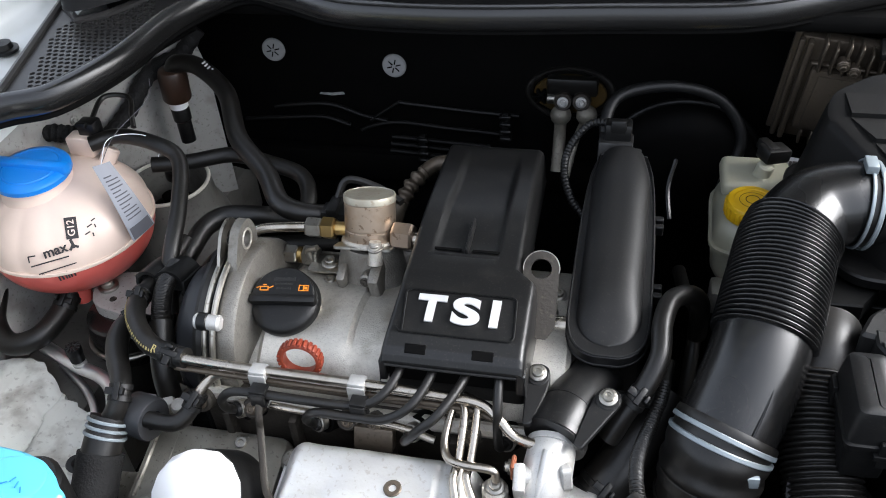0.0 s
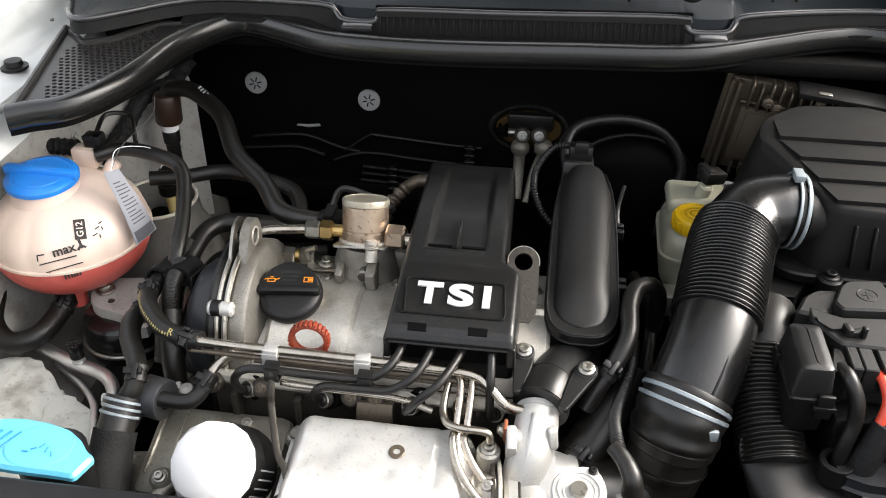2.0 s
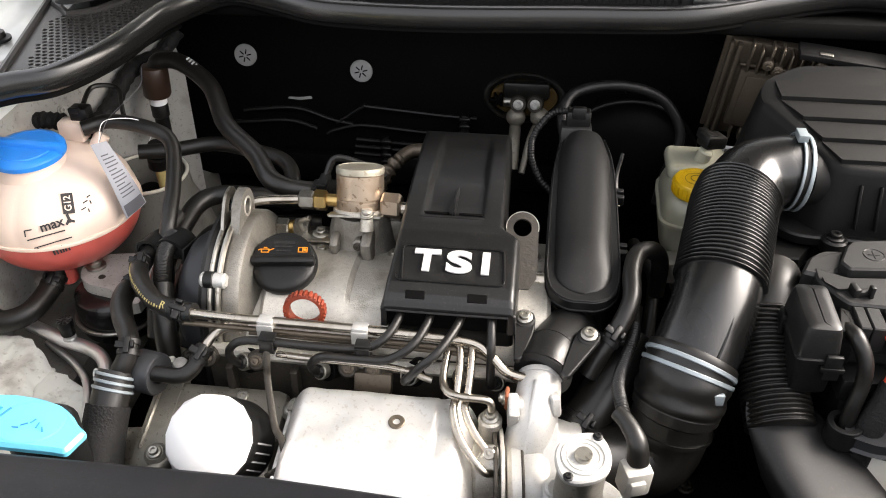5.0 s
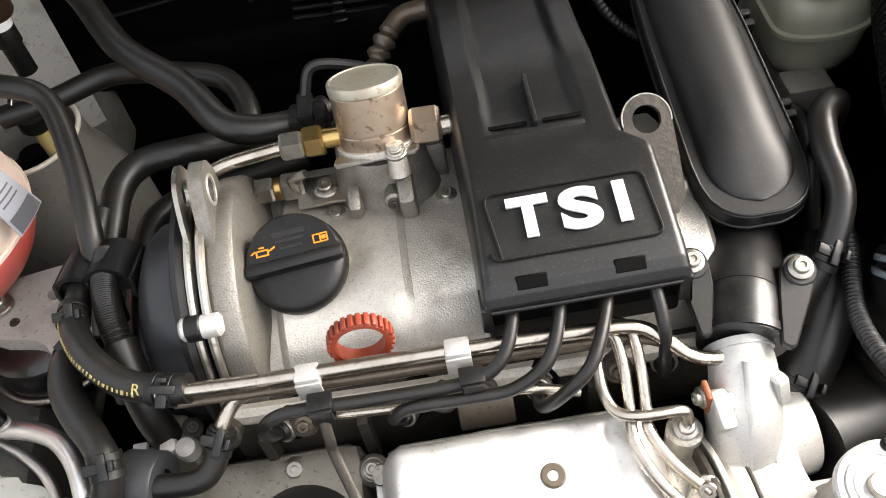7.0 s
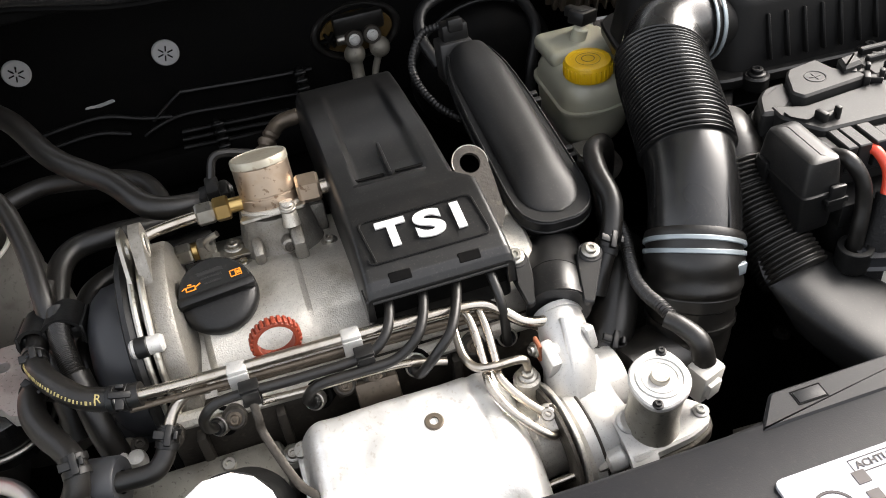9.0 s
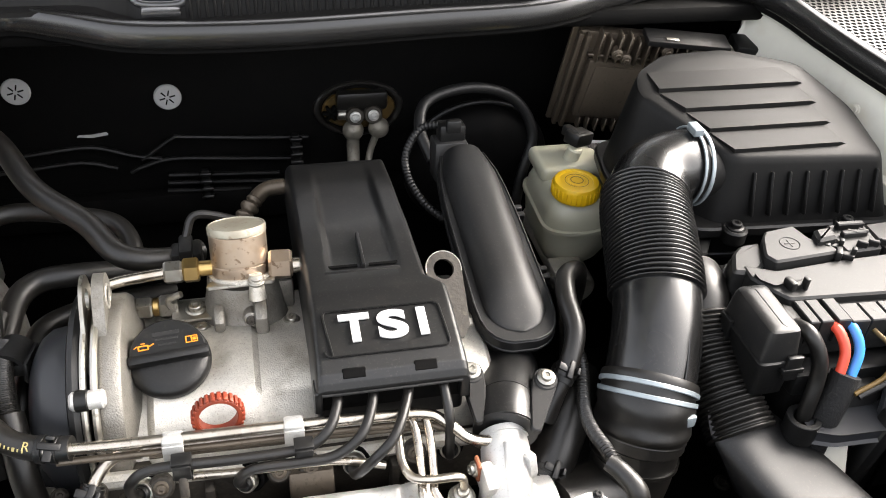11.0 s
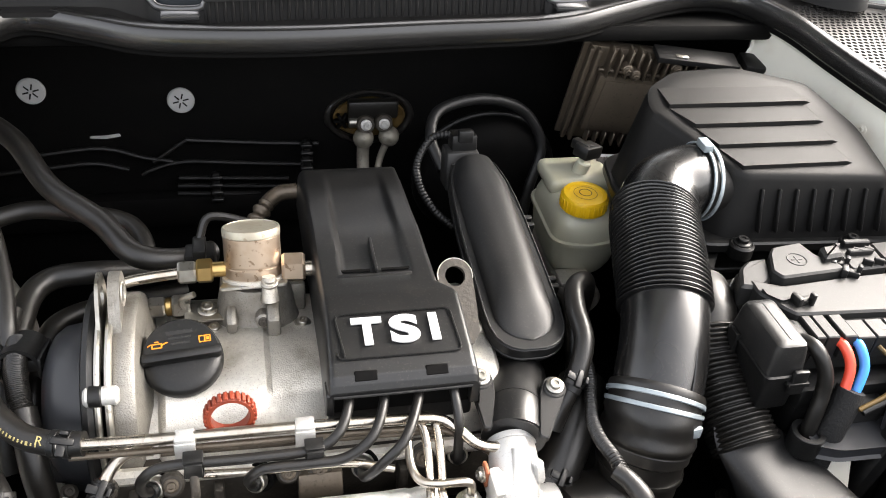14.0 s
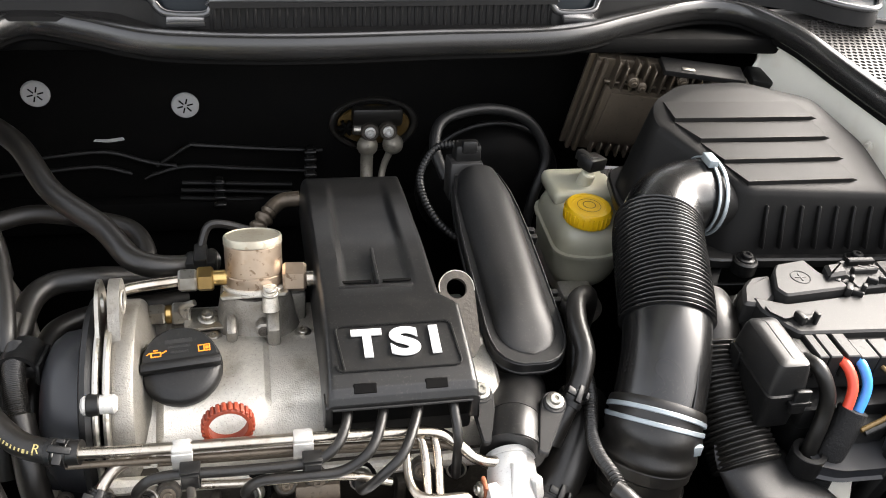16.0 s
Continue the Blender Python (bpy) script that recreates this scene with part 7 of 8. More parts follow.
# ---- strut tower ----
tower = thing("strut_tower", (-0.434, 0.314, 0.48), "pale painted strut tower, darkened by painted shade, with an open dark centre", "strut tower")
cup = Matrix.Translation((-0.4345, 0.3140, 0.740))
# the dome's dark tone is shade put into its paint
part("dome", shape((lathe([(0.085, -0.26), (0.080, -0.10), (0.066, -0.05), (0.056, -0.030), (0.0535, -0.004), (0.0525, 0.001), (0.0500, 0.001), (0.0485, -0.004), (0.047, -0.055), (0.046, -0.060)], 56), cup)), M_CREAMSHADE, tower)
part("mount", shape((lathe([(0.046, -0.055), (0.040, -0.045), (0.026, -0.038), (0.012, -0.035), (0.012, -0.02), (0.0002, -0.02)], 40), cup)), M_DARK, tower)
part("rim", shape((ring(0.0515, 0.0024, 56), cup)), M_STRAW, tower, "pale rolled rim")

solo("wiring_loom", shape(tube([(-0.415, 0.445, 0.885), (-0.437, 0.425, 0.858), (-0.455, 0.400, 0.855), (-0.466, 0.375, 0.846), (-0.475, 0.350, 0.826), (-0.482, 0.320, 0.814), (-0.487, 0.29, 0.81)], lambda u: 0.0105 + 0.0006 * math.sin(u * 90), 14, 16)), M_FABRIC, "black taped wiring loom running down from the scuttle", "wiring loom")
quick = thing("vacuum_coupling", (-0.43, 0.38, 0.76), "black quick coupling with a white collar above the strut tower", "coupling")
part("upper", shape((lathe([(0.0165, 0), (0.0180, 0.003), (0.0180, 0.036), (0.0160, 0.041), (0.0120, 0.043)], 28), axis((-0.432, 0.385, 0.818), (0.05, 0.0, 1)))), M_BROWN, quick, "brown cap")
part("collar", shape((rod(0.0115, 0.010, 0.001), axis((-0.433, 0.385, 0.806), (0.03, 0, 1)))), M_WHITE, quick, "white collar")
part("body", shape((lathe([(0.0095, -0.05), (0.0095, -0.020), (0.0115, -0.018), (0.0115, -0.002), (0.0105, 0.0)], 24), axis((-0.433, 0.385, 0.807), (0.0, 0, 1)))), M_PLASTIC, quick)
lowq = thing("vacuum_coupling", (-0.403, 0.295, 0.74), "black quick coupling with a yellowed stub in the strut tower", "coupling")
part("lower", shape((lathe([(0.012, 0), (0.0135, 0.002), (0.0135, 0.014), (0.0115, 0.016), (0.0115, 0.032), (0.009, 0.036)], 24), axis((-0.405, 0.295, 0.762), (0.05, 0.0, 1)))), M_PLASTIC, lowq)
part("stub", shape((rod(0.0065, 0.05, 0.001), axis((-0.400, 0.290, 0.715), (-0.08, 0.05, 1)))), M_YPRINT, lowq, "yellowed stub")

# ---- hoses ----
def hose(pts, r, label, group="coolant hoses", clamps=(), mat=None, stripe=None, name="coolant_hose", seg=8):
    low = min(pts, key=lambda p: p[2])
    t = thing(name, low, label, "hose", group)
    line = spline(pts, seg)
    part("tube", sweep(line, r, 18), mat or M_RUBBER, t)
    for a in clamps:
        clamp(t, line, int(a * (len(line) - 1)), r if not callable(r) else r(a), M_PLASTIC, 0.016)
    return t, line


hose([(-0.428, 0.385, 0.858), (-0.418, 0.384, 0.868), (-0.387, 0.378, 0.868), (-0.338, 0.340, 0.856), (-0.296, 0.268, 0.843), (-0.248, 0.222, 0.832), (-0.217, 0.182, 0.822), (-0.180, 0.182, 0.812), (-0.150, 0.205, 0.802)], 0.0110, "long black rubber heater hose sweeping to the bulkhead", clamps=(0.96,))
hose([(-0.41, 0.262, 0.802), (-0.37, 0.276, 0.800), (-0.325, 0.296, 0.800), (-0.272, 0.284, 0.800), (-0.232, 0.272, 0.795), (-0.215, 0.245, 0.785), (-0.215, 0.21, 0.77)], 0.0092, "black rubber hose bending behind the engine")
hose([(-0.453, 0.226, 0.850), (-0.425, 0.242, 0.853), (-0.372, 0.230, 0.853), (-0.343, 0.216, 0.843), (-0.325, 0.165, 0.822), (-0.317, 0.118, 0.800), (-0.316, 0.100, 0.780), (-0.314, 0.080, 0.750)], 0.0086, "black overflow hose from the expansion tank", clamps=())
hose([(-0.15, 0.232, 0.765), (-0.195, 0.224, 0.772), (-0.235, 0.210, 0.782), (-0.262, 0.200, 0.790), (-0.292, 0.195, 0.790), (-0.308, 0.176, 0.788), (-0.314, 0.143, 0.780), (-0.318, 0.105, 0.768), (-0.322, 0.075, 0.745), (-0.322, 0.05, 0.70)], 0.0108, "black rubber coolant hose beside the timing cover")
hose([(-0.18, 0.222, 0.742), (-0.25, 0.195, 0.752), (-0.285, 0.175, 0.755), (-0.298, 0.15, 0.752), (-0.305, 0.10, 0.735), (-0.306, 0.06, 0.70)], 0.011, "black hose low beside the timing cover")
hose([(-0.318, 0.150, 0.790), (-0.322, 0.118, 0.786), (-0.3255, 0.094, 0.786), (-0.3245, 0.074, 0.788), (-0.3240, 0.056, 0.7905)], 0.0088, "black coolant tube running through the holder")
R, rl = hose([(-0.3250, 0.062, 0.7895), (-0.3225, 0.050, 0.7915), (-0.3150, 0.033, 0.7945), (-0.3040, 0.0170, 0.7945), (-0.2860, 0.0020, 0.7895), (-0.2620, -0.0070, 0.7885), (-0.2430, -0.0105, 0.7900)], 0.0094, "black coolant hose with yellow print joining the steel rail", clamps=(0.05, 0.86))
for i in range(40):
    at = 0.10 + 0.0165 * i
    p = rl[int(len(rl) * at)]
    d = (rl[int(len(rl) * at) + 1] - p).normalized()
    side = Vector((-0.80 + 0.6 * at, -0.30 - 0.55 * at, 0.50))
    side = (side - d * side.dot(d)).normalized()
    part("print_bar", shape((rbox(0.0012 if i % 4 else 0.0020, 0.0030 - 0.0004 * (i % 3), 0.0004, 0.0001, 1), axis(p + side * 0.0093, side, d))), M_YPRINT, R)
part("print_mark", text_shape("R", 0.0095, axis(rl[-13] + Vector((0, -0.0062, 0.0074)), (0, -0.57, 0.82), (1, -0.35, 0)), 0.0003), M_YPRINT, R, "yellow printed letter")
hose([(-0.3215, 0.056, 0.755), (-0.3275, 0.046, 0.769), (-0.3305, 0.035, 0.7765), (-0.3305, 0.020, 0.7765), (-0.3275, 0.0080, 0.7740), (-0.3190, -0.0080, 0.7710), (-0.3085, -0.0230, 0.7700), (-0.3010, -0.0380, 0.7670), (-0.3030, -0.0480, 0.7560), (-0.3070, -0.0520, 0.7480), (-0.3120, -0.0540, 0.7400)], lambda u: lerp_at([(0, 0.0095), (0.16, 0.0094), (0.26, 0.0104), (0.45, 0.0106), (0.68, 0.0096), (0.85, 0.0094), (1, 0.0105)], u), "brown-black moulded coolant hose with a swollen elbow", clamps=(0.16, 0.72))
hose([(-0.552, 0.115, 0.722), (-0.545, 0.085, 0.700), (-0.515, 0.065, 0.690), (-0.487, 0.080, 0.692), (-0.478, 0.118, 0.700), (-0.4755, 0.140, 0.715)], 0.0125, "black bottom hose of the expansion tank", clamps=(0.85,))
hose([(-0.2312, -0.0245, 0.7625), (-0.2360, -0.0330, 0.7540), (-0.2420, -0.0415, 0.7460), (-0.253, -0.0475, 0.742), (-0.280, -0.046, 0.741)], 0.0078, "short black elbow hose below the rail", clamps=(0.2,))
hose([(-0.2965, 0.041, 0.779), (-0.2915, 0.023, 0.764), (-0.288, 0.008, 0.742), (-0.284, 0.000, 0.71), (-0.28, -0.005, 0.68)], 0.0112, "black coolant hose beneath the rail joint")
big, bl = hose([(-0.3155, -0.0750, 0.723), (-0.3160, -0.0920, 0.707), (-0.3110, -0.1180, 0.692), (-0.300, -0.150, 0.676), (-0.280, -0.180, 0.65)], 0.0208, "large black woven-sleeved radiator hose", mat=M_FABRIC, name="radiator_hose")
part("bare_neck", sweep(spline([(-0.3130, -0.0500, 0.743), (-0.3145, -0.0620, 0.733), (-0.3158, -0.0790, 0.720)], 4), 0.0178, 24), M_RUBBER, big)
for k in range(3):
    part("clamp_band", shape((washer(0.0176, 0.0196, 0.0030, 36), axis((-0.3132 - 0.0007 * k, -0.0520 - 0.0050 * k, 0.7415 - 0.0042 * k), (-0.12, -0.72, -0.68)))), M_CLAMP, big, "grey spring clamp band")
part("clamp_ear", shape((washer(0.0030, 0.0048, 0.0040, 18), pose(-0.3305, -0.0535, 0.737, 30, -30, 20) @ Matrix.Diagonal((1, 1.9, 1, 1)))), M_CLEAN, big, "bright clamp ear")
holder = thing("hose_holder", (-0.33, 0.09, 0.76), "black plastic double hose holder", "hose holder")
HM = pose(-0.3135, 0.0960, 0.784, 78, 0, -4)
part("bridge", shape((rbox(0.058, 0.012, 0.026, 0.003), HM @ Matrix.Translation((0, 0, -0.013)))), M_PLASTIC, holder)
for x, r in ((-0.0125, 0.0112), (0.0105, 0.0150)):
    part("saddle", loft([[tuple(HM @ Vector((x + (r + d) * math.cos(a), (r + d) * math.sin(a), z))) for d, turn in ((0.0, 1), (0.0032, -1)) for a in [math.pi * (-0.15 + 1.3 * j / 14) for j in (range(15) if turn > 0 else range(14, -1, -1))]] for z in (-0.017, 0.017)]), M_PLASTIC, holder)
for x in (-0.0245, -0.002, 0.0275):
    part("rib", shape((rbox(0.0030, 0.018, 0.036, 0.001), HM @ Matrix.Translation((x, 0.0, -0.018)))), M_PLASTIC, holder)
solo("corrugated_conduit", shape(tube([(-0.3075, 0.106, 0.793), (-0.3040, 0.0736, 0.794), (-0.2995, 0.052, 0.788), (-0.2949, 0.0349, 0.776)], lambda u: 0.0090 + 0.0003 * math.sin(u * 320), 18, 90)), M_RUBBER, "black finely ribbed conduit beside the timing cover", "conduit")

flange = thing("coolant_flange", (-0.283, 0.0, 0.66), "grimy cast aluminium coolant flange below the hose joint", "coolant flange")
part("neck", shape((prism(rounded([(-0.296, 0.022), (-0.296, 0.006), (-0.292, -0.004), (-0.302, -0.003), (-0.302, -0.013), (-0.264, -0.017), (-0.263, -0.006), (-0.273, 0.002), (-0.271, 0.016)], 0.003), 0.695, 0.719, 0.002), Matrix())), M_CASTD, flange)
part("pedestal", shape((rbox(0.034, 0.030, 0.060, 0.004), Matrix.Translation((-0.283, -0.002, 0.640)))), M_CASTD, flange)
for x, y, r in ((-0.281, -0.008, 0.0065), (-0.269, -0.011, 0.0080)):
    part("boss", shape((lathe([(r, -0.004), (r, 0.003), (r * 0.8, 0.0065), (0.0002, 0.008)], 24), axis((x, y, 0.719), (0.05, -0.25, 1)))), M_CLEAN, flange)
part("tab", shape((rbox(0.010, 0.012, 0.004, 0.001), Matrix.Translation((-0.301, -0.008, 0.7185)))), M_CLEAN, flange)
bolt(flange, (-0.268, 0.006, 0.716), (0.3, -0.35, 0.9), 0.0072, M_DARKCAST)

# ---- low left corner ----
mount = thing("engine_mount", (-0.40, 0.12, 0.66), "cast aluminium engine mount bracket with bolts and holes", "engine mount")
mo = rounded([(-0.443, 0.125), (-0.430, 0.113), (-0.399, 0.107), (-0.386, 0.099), (-0.375, 0.080), (-0.356, 0.082), (-0.345, 0.175), (-0.386, 0.178), (-0.430, 0.171), (-0.450, 0.150)], 0.008)
part("bracket", shape((holed(mo, (-0.388, 0.149), 0.0065, 0.014), Matrix.Translation((0, 0, 0.699)))), M_MOUNT, mount)
part("hole_rim", shape((washer(0.0064, 0.0082, 0.0010, 28, 0.0003), Matrix.Translation((-0.388, 0.149, 0.7126)))), M_MOUNT, mount)
part("dimple", shape((lathe([(0.0042, 0.0), (0.0036, 0.0010), (0.0026, 0.0010), (0.0022, 0.0002), (0.0002, 0.0002)], 20), Matrix.Translation((-0.417, 0.127, 0.7130)))), M_DARKCAST, mount)
bolt(mount, (-0.432, 0.145, 0.713), (0, 0, 1), 0.0115)
part("stud", shape((rod(0.0045, 0.014, 0.001), Matrix.Translation((-0.432, 0.145, 0.714)))), M_ZINC, mount)
part("rubber_drum", shape((lathe([(0.046, -0.05), (0.047, -0.02), (0.045, -0.004), (0.038, 0.0), (0.0002, 0.002)], 40), Matrix.Translation((-0.408, 0.132, 0.698)))), M_GLOSS, mount, "black rubber mount drum")
part("drum_lip", shape((ring(0.049, 0.0028, 44), Matrix.Translation((-0.408, 0.132, 0.664)))), M_ZINC, mount)
ac = thing("aircon_pipe", (-0.37, 0.0, 0.66), "bright aluminium air conditioning pipe with a black valve cap", "aircon pipe")
acl = [(-0.500, 0.083, 0.668), (-0.4830, 0.0750, 0.670), (-0.4475, 0.0600, 0.670), (-0.4155, 0.0510, 0.670), (-0.3935, 0.0380, 0.670), (-0.3785, 0.0170, 0.668), (-0.3715, -0.0050, 0.662), (-0.368, -0.030, 0.650), (-0.366, -0.06, 0.62)]
acl = [(x + 0.005, y + 0.003, z) for x, y, z in acl]
part("pipe", tube(acl, 0.0076, 18), M_ALU, ac)
part("thin_pipe", tube([(-0.475, 0.078, 0.650), (-0.455, 0.0655, 0.650), (-0.426, 0.046, 0.650), (-0.402, 0.021, 0.650), (-0.388, -0.008, 0.648), (-0.378, -0.035, 0.640), (-0.372, -0.07, 0.61)], 0.0043, 14), M_ALU, ac)
part("valve_stub", shape((rod(0.0062, 0.014, 0.001), Matrix.Translation((-0.4330, 0.061, 0.670))), (rod(0.0075, 0.004, 0.001), Matrix.Translation((-0.4330, 0.061, 0.675)))), M_CLEAN, ac)
vcap = part("valve_cap", shape((lathe([(0.0062, 0), (0.0078, 0.001), (0.0080, 0.010), (0.0086, 0.011), (0.0086, 0.0185), (0.0078, 0.020), (0.0002, 0.020)], 28), Matrix.Translation((-0.4330, 0.061, 0.682)))), M_PLASTIC, ac, "ribbed black valve cap")
for i in range(10):
    a = 2 * math.pi * i / 10
    part("cap_rib", shape((rbox(0.0066, 0.0014, 0.0016, 0.0004, 1), pose(-0.4330 + 0.0054 * math.cos(a), 0.061 + 0.0054 * math.sin(a), 0.7018, 0, 0, math.degrees(a)))), M_GREY, vcap)
def rail_point(u, v):
    """The rounded, slightly dented top of the chassis rail."""
    y = -0.20 + 0.37 * v
    edge = 0.055 - 0.10 * max(0.0, u - 0.58)
    drop = 1 / (1 + math.exp(-(y - edge) / 0.004))
    x = -0.60 + (0.24 - 0.11 * drop) * u
    step = 0.028 * drop
    z = 0.640 + 0.014 * math.sin(u * 2.6) - 0.11 * max(0.0, u - 0.72) ** 1.5 - step
    return (x, y, z + 0.004 * noise.noise(Vector((x * 14, y * 14, 2.0))) - 0.005 * math.exp(-((y + 0.03) / 0.014) ** 2))


rail_ = thing("chassis_rail", (-0.45, -0.02, 0.58), "pale painted chassis rail in the low corner", "chassis rail")
part("panel", shape(loft([[(*rail_point(u / 12, v / 60)[:2], rail_point(u / 12, v / 60)[2] - d) for d, rng_ in ((0.0, range(13)), (0.09, range(12, -1, -1))) for u in rng_] for v in range(61)])), M_RAIL, rail_)
part("weld_seam", sweep([Vector(rail_point(0.30, k / 40)) + Vector((0, 0, 0.0008)) for k in range(25)], 0.0018, 8), M_RAIL, rail_)
part("drain_plug", shape((lathe([(0.0105, -0.004), (0.0112, 0.002), (0.010, 0.005), (0.0055, 0.006), (0.0002, 0.003)], 24), axis(Vector(rail_point(0.875, 0.43)), (0.35, -0.2, 0.9)))), M_PLASTIC, rail_, "black rubber drain plug")


def flap_point(u, v):
    x = -0.560 + 0.112 * u
    y = -0.085 + 0.138 * v + 0.012 * math.sin(u * 3) + 0.006 * noise.noise(Vector((u * 7, v * 2, 1.0))) - 0.020 * max(0.0, u - 0.7) * v / 0.3
    x += 0.006 * noise.noise(Vector((v * 6, 3.0, u)))
    z = 0.663 + 0.006 * math.sin(u * 3.0) - 0.010 * max(0.0, u - 0.85) / 0.15
    return (x, y, z + 0.0022 * noise.noise(Vector((x * 80, y * 12, 7.0))) + 0.0016 * noise.noise(Vector((x * 150, y * 18, 3.0))))


fl = [flap_point(i / 30, j / 36) for j in range(37) for i in range(31)]
ff = [(j * 31 + i, j * 31 + i + 1, (j + 1) * 31 + i + 1, (j + 1) * 31 + i) for j in range(36) for i in range(30)]
nv = len(fl)
fl2 = fl + [(x, y, z - 0.003) for x, y, z in fl]
solo("sealant_flap", shape((fl2, ff + [tuple(nv + k for k in q[::-1]) for q in ff])), M_RAIL, "pale crumpled flap of sound sheet on the rail", "sheet flap")

wash = thing("washer_filler", (-0.345, -0.15, 0.70), "cyan hinged washer fluid filler cap on a black neck", "washer cap")
wo = rounded([(-0.425, -0.166), (-0.355, -0.172), (-0.312, -0.1725), (-0.297, -0.1735), (-0.2895, -0.1495), (-0.300, -0.1430), (-0.310, -0.1325), (-0.326, -0.1220), (-0.349, -0.1160), (-0.372, -0.1140), (-0.390, -0.1160), (-0.425, -0.132)], 0.004)
part("neck", shape((rod(0.030, 0.08, 0.004), Matrix.Translation((-0.335, -0.142, 0.685)))), M_PLASTIC, wash)
lidw = part("lid", shape((prism(wo, 0.762, 0.772, 0.003), Matrix())), M_CYAN, wash, "cyan plastic lid")
part("raised_oval", shape((lathe([(0.030, 0), (0.029, 0.0015), (0.027, 0.002), (0.0002, 0.0025)], 40), Matrix.Translation((-0.342, -0.1455, 0.7715)) @ Matrix.Diagonal((1.05, 0.82, 0.6, 1)))), M_CYAN, lidw)
for k in range(4):
    part("grip_line", shape((rbox(0.003, 0.040, 0.0015, 0.0005, 1), pose(-0.374 - 0.009 * k, -0.150, 0.7715, 0, 0, -25))), M_BLUE, lidw)
for k in range(5):
    part("spray_mark", shape((rbox(0.006, 0.0012, 0.0008, 0.0002, 1), pose(-0.35 + 0.006 * k, -0.146 - 0.004 * abs(k - 2), 0.7738, 0, 0, 30 * k))), M_BLUE, lidw)

filt = thing("oil_filter", (-0.205, -0.10, 0.66), "white-topped oil filter canister with a printed black band", "oil filter")
FM = axis((-0.192, -0.080, 0.692), (-0.26, -0.60, 0.76), (1, 0, 0)) @ Matrix.Scale(0.99, 4)
part("can", shape((lathe([(0.040, 0.0), (0.041, 0.004), (0.041, 0.040)], 44), FM)), M_PLASTIC, filt, "black printed band")
v, f = lathe([(0.0405, 0.036), (0.0405, 0.052), (0.039, 0.060), (0.033, 0.068), (0.024, 0.072), (0.0002, 0.073)], 14)
part("top", Shape().add((v, f), FM), M_WHITE, filt, "white faceted top", 25)
for k in range(6):
    a = radians(-60 + 12 * k)
    part("print_bar", shape((rbox(0.0015, 0.024, 0.0004, 0.0001, 1), FM @ axis((0.0412 * math.cos(a), 0.0412 * math.sin(a), 0.020), (math.cos(a), math.sin(a), 0), (-math.sin(a), math.cos(a), 0)))), M_GREYPRINT, filt)
base = thing("filter_housing", (-0.24, -0.05, 0.60), "cast aluminium oil filter housing and cooler", "filter housing")
part("housing", shape((rbox(0.14, 0.10, 0.08, 0.012), pose(-0.225, -0.045, 0.618, 15))), M_CASTD, base)
part("ear", shape((rod(0.014, 0.02, 0.003), axis((-0.201, -0.029, 0.682), (0, -0.3, 1)))), M_CASTD, base)
bolt(base, (-0.201, -0.030, 0.700), (0, -0.3, 1), 0.009)
for k in range(5):
    part("housing_rib", shape((rbox(0.004, 0.075, 0.012, 0.0015, 1), pose(-0.285 + 0.020 * k, -0.055, 0.688 - 0.002 * k, 15))), M_CASTD, base)
for x, y in ((-0.262, -0.098), (-0.150, -0.030)):
    part("housing_boss", shape((rod(0.011, 0.03, 0.003), axis((x, y, 0.672), (0, -0.3, 1)))), M_CASTD, base)
    bolt(base, (x, y - 0.009, 0.701), (0, -0.3, 1), 0.007)
for k in range(7):
    part("cooler_plate", shape((rbox(0.05, 0.07, 0.003, 0.001, 1), pose(-0.285, -0.10, 0.640 + 0.006 * k, 20, -10, 0))), M_ZINC, base)
part("pin", tube([(-0.275, -0.145, 0.675), (-0.265, -0.125, 0.685), (-0.25, -0.10, 0.69)], 0.008, 12), M_CASTD, base)
solo("guide_sleeve", shape((lathe([(0.021, 0), (0.0225, 0.002), (0.0225, 0.027), (0.021, 0.029), (0.010, 0.029), (0.010, 0.025)], 36), axis((-0.302, -0.035, 0.7335), (1, -0.25, 0.05), (0, 0, 1)) @ Matrix.Scale(0.92, 4))), M_TIMING, "black rubber sleeve at the hose elbow", "sleeve")

# faint printed marks on the long hose
pm = axis((-0.362, 0.362, 0.8735), (0.2, -0.55, 0.8), (0.75, -0.5, -0.2))
hh = [o for o in bpy.data.objects if o.name == "coolant_hose"][0]
for k in range(7):
    part("print_bar", shape((rbox(0.0022, 0.005, 0.0003, 0.0001, 1), pm @ Matrix.Translation((-0.014 + 0.0045 * k, 0.0, -0.0008 - 0.00002 * (k - 3) ** 2)))), M_GREYPRINT, hh)

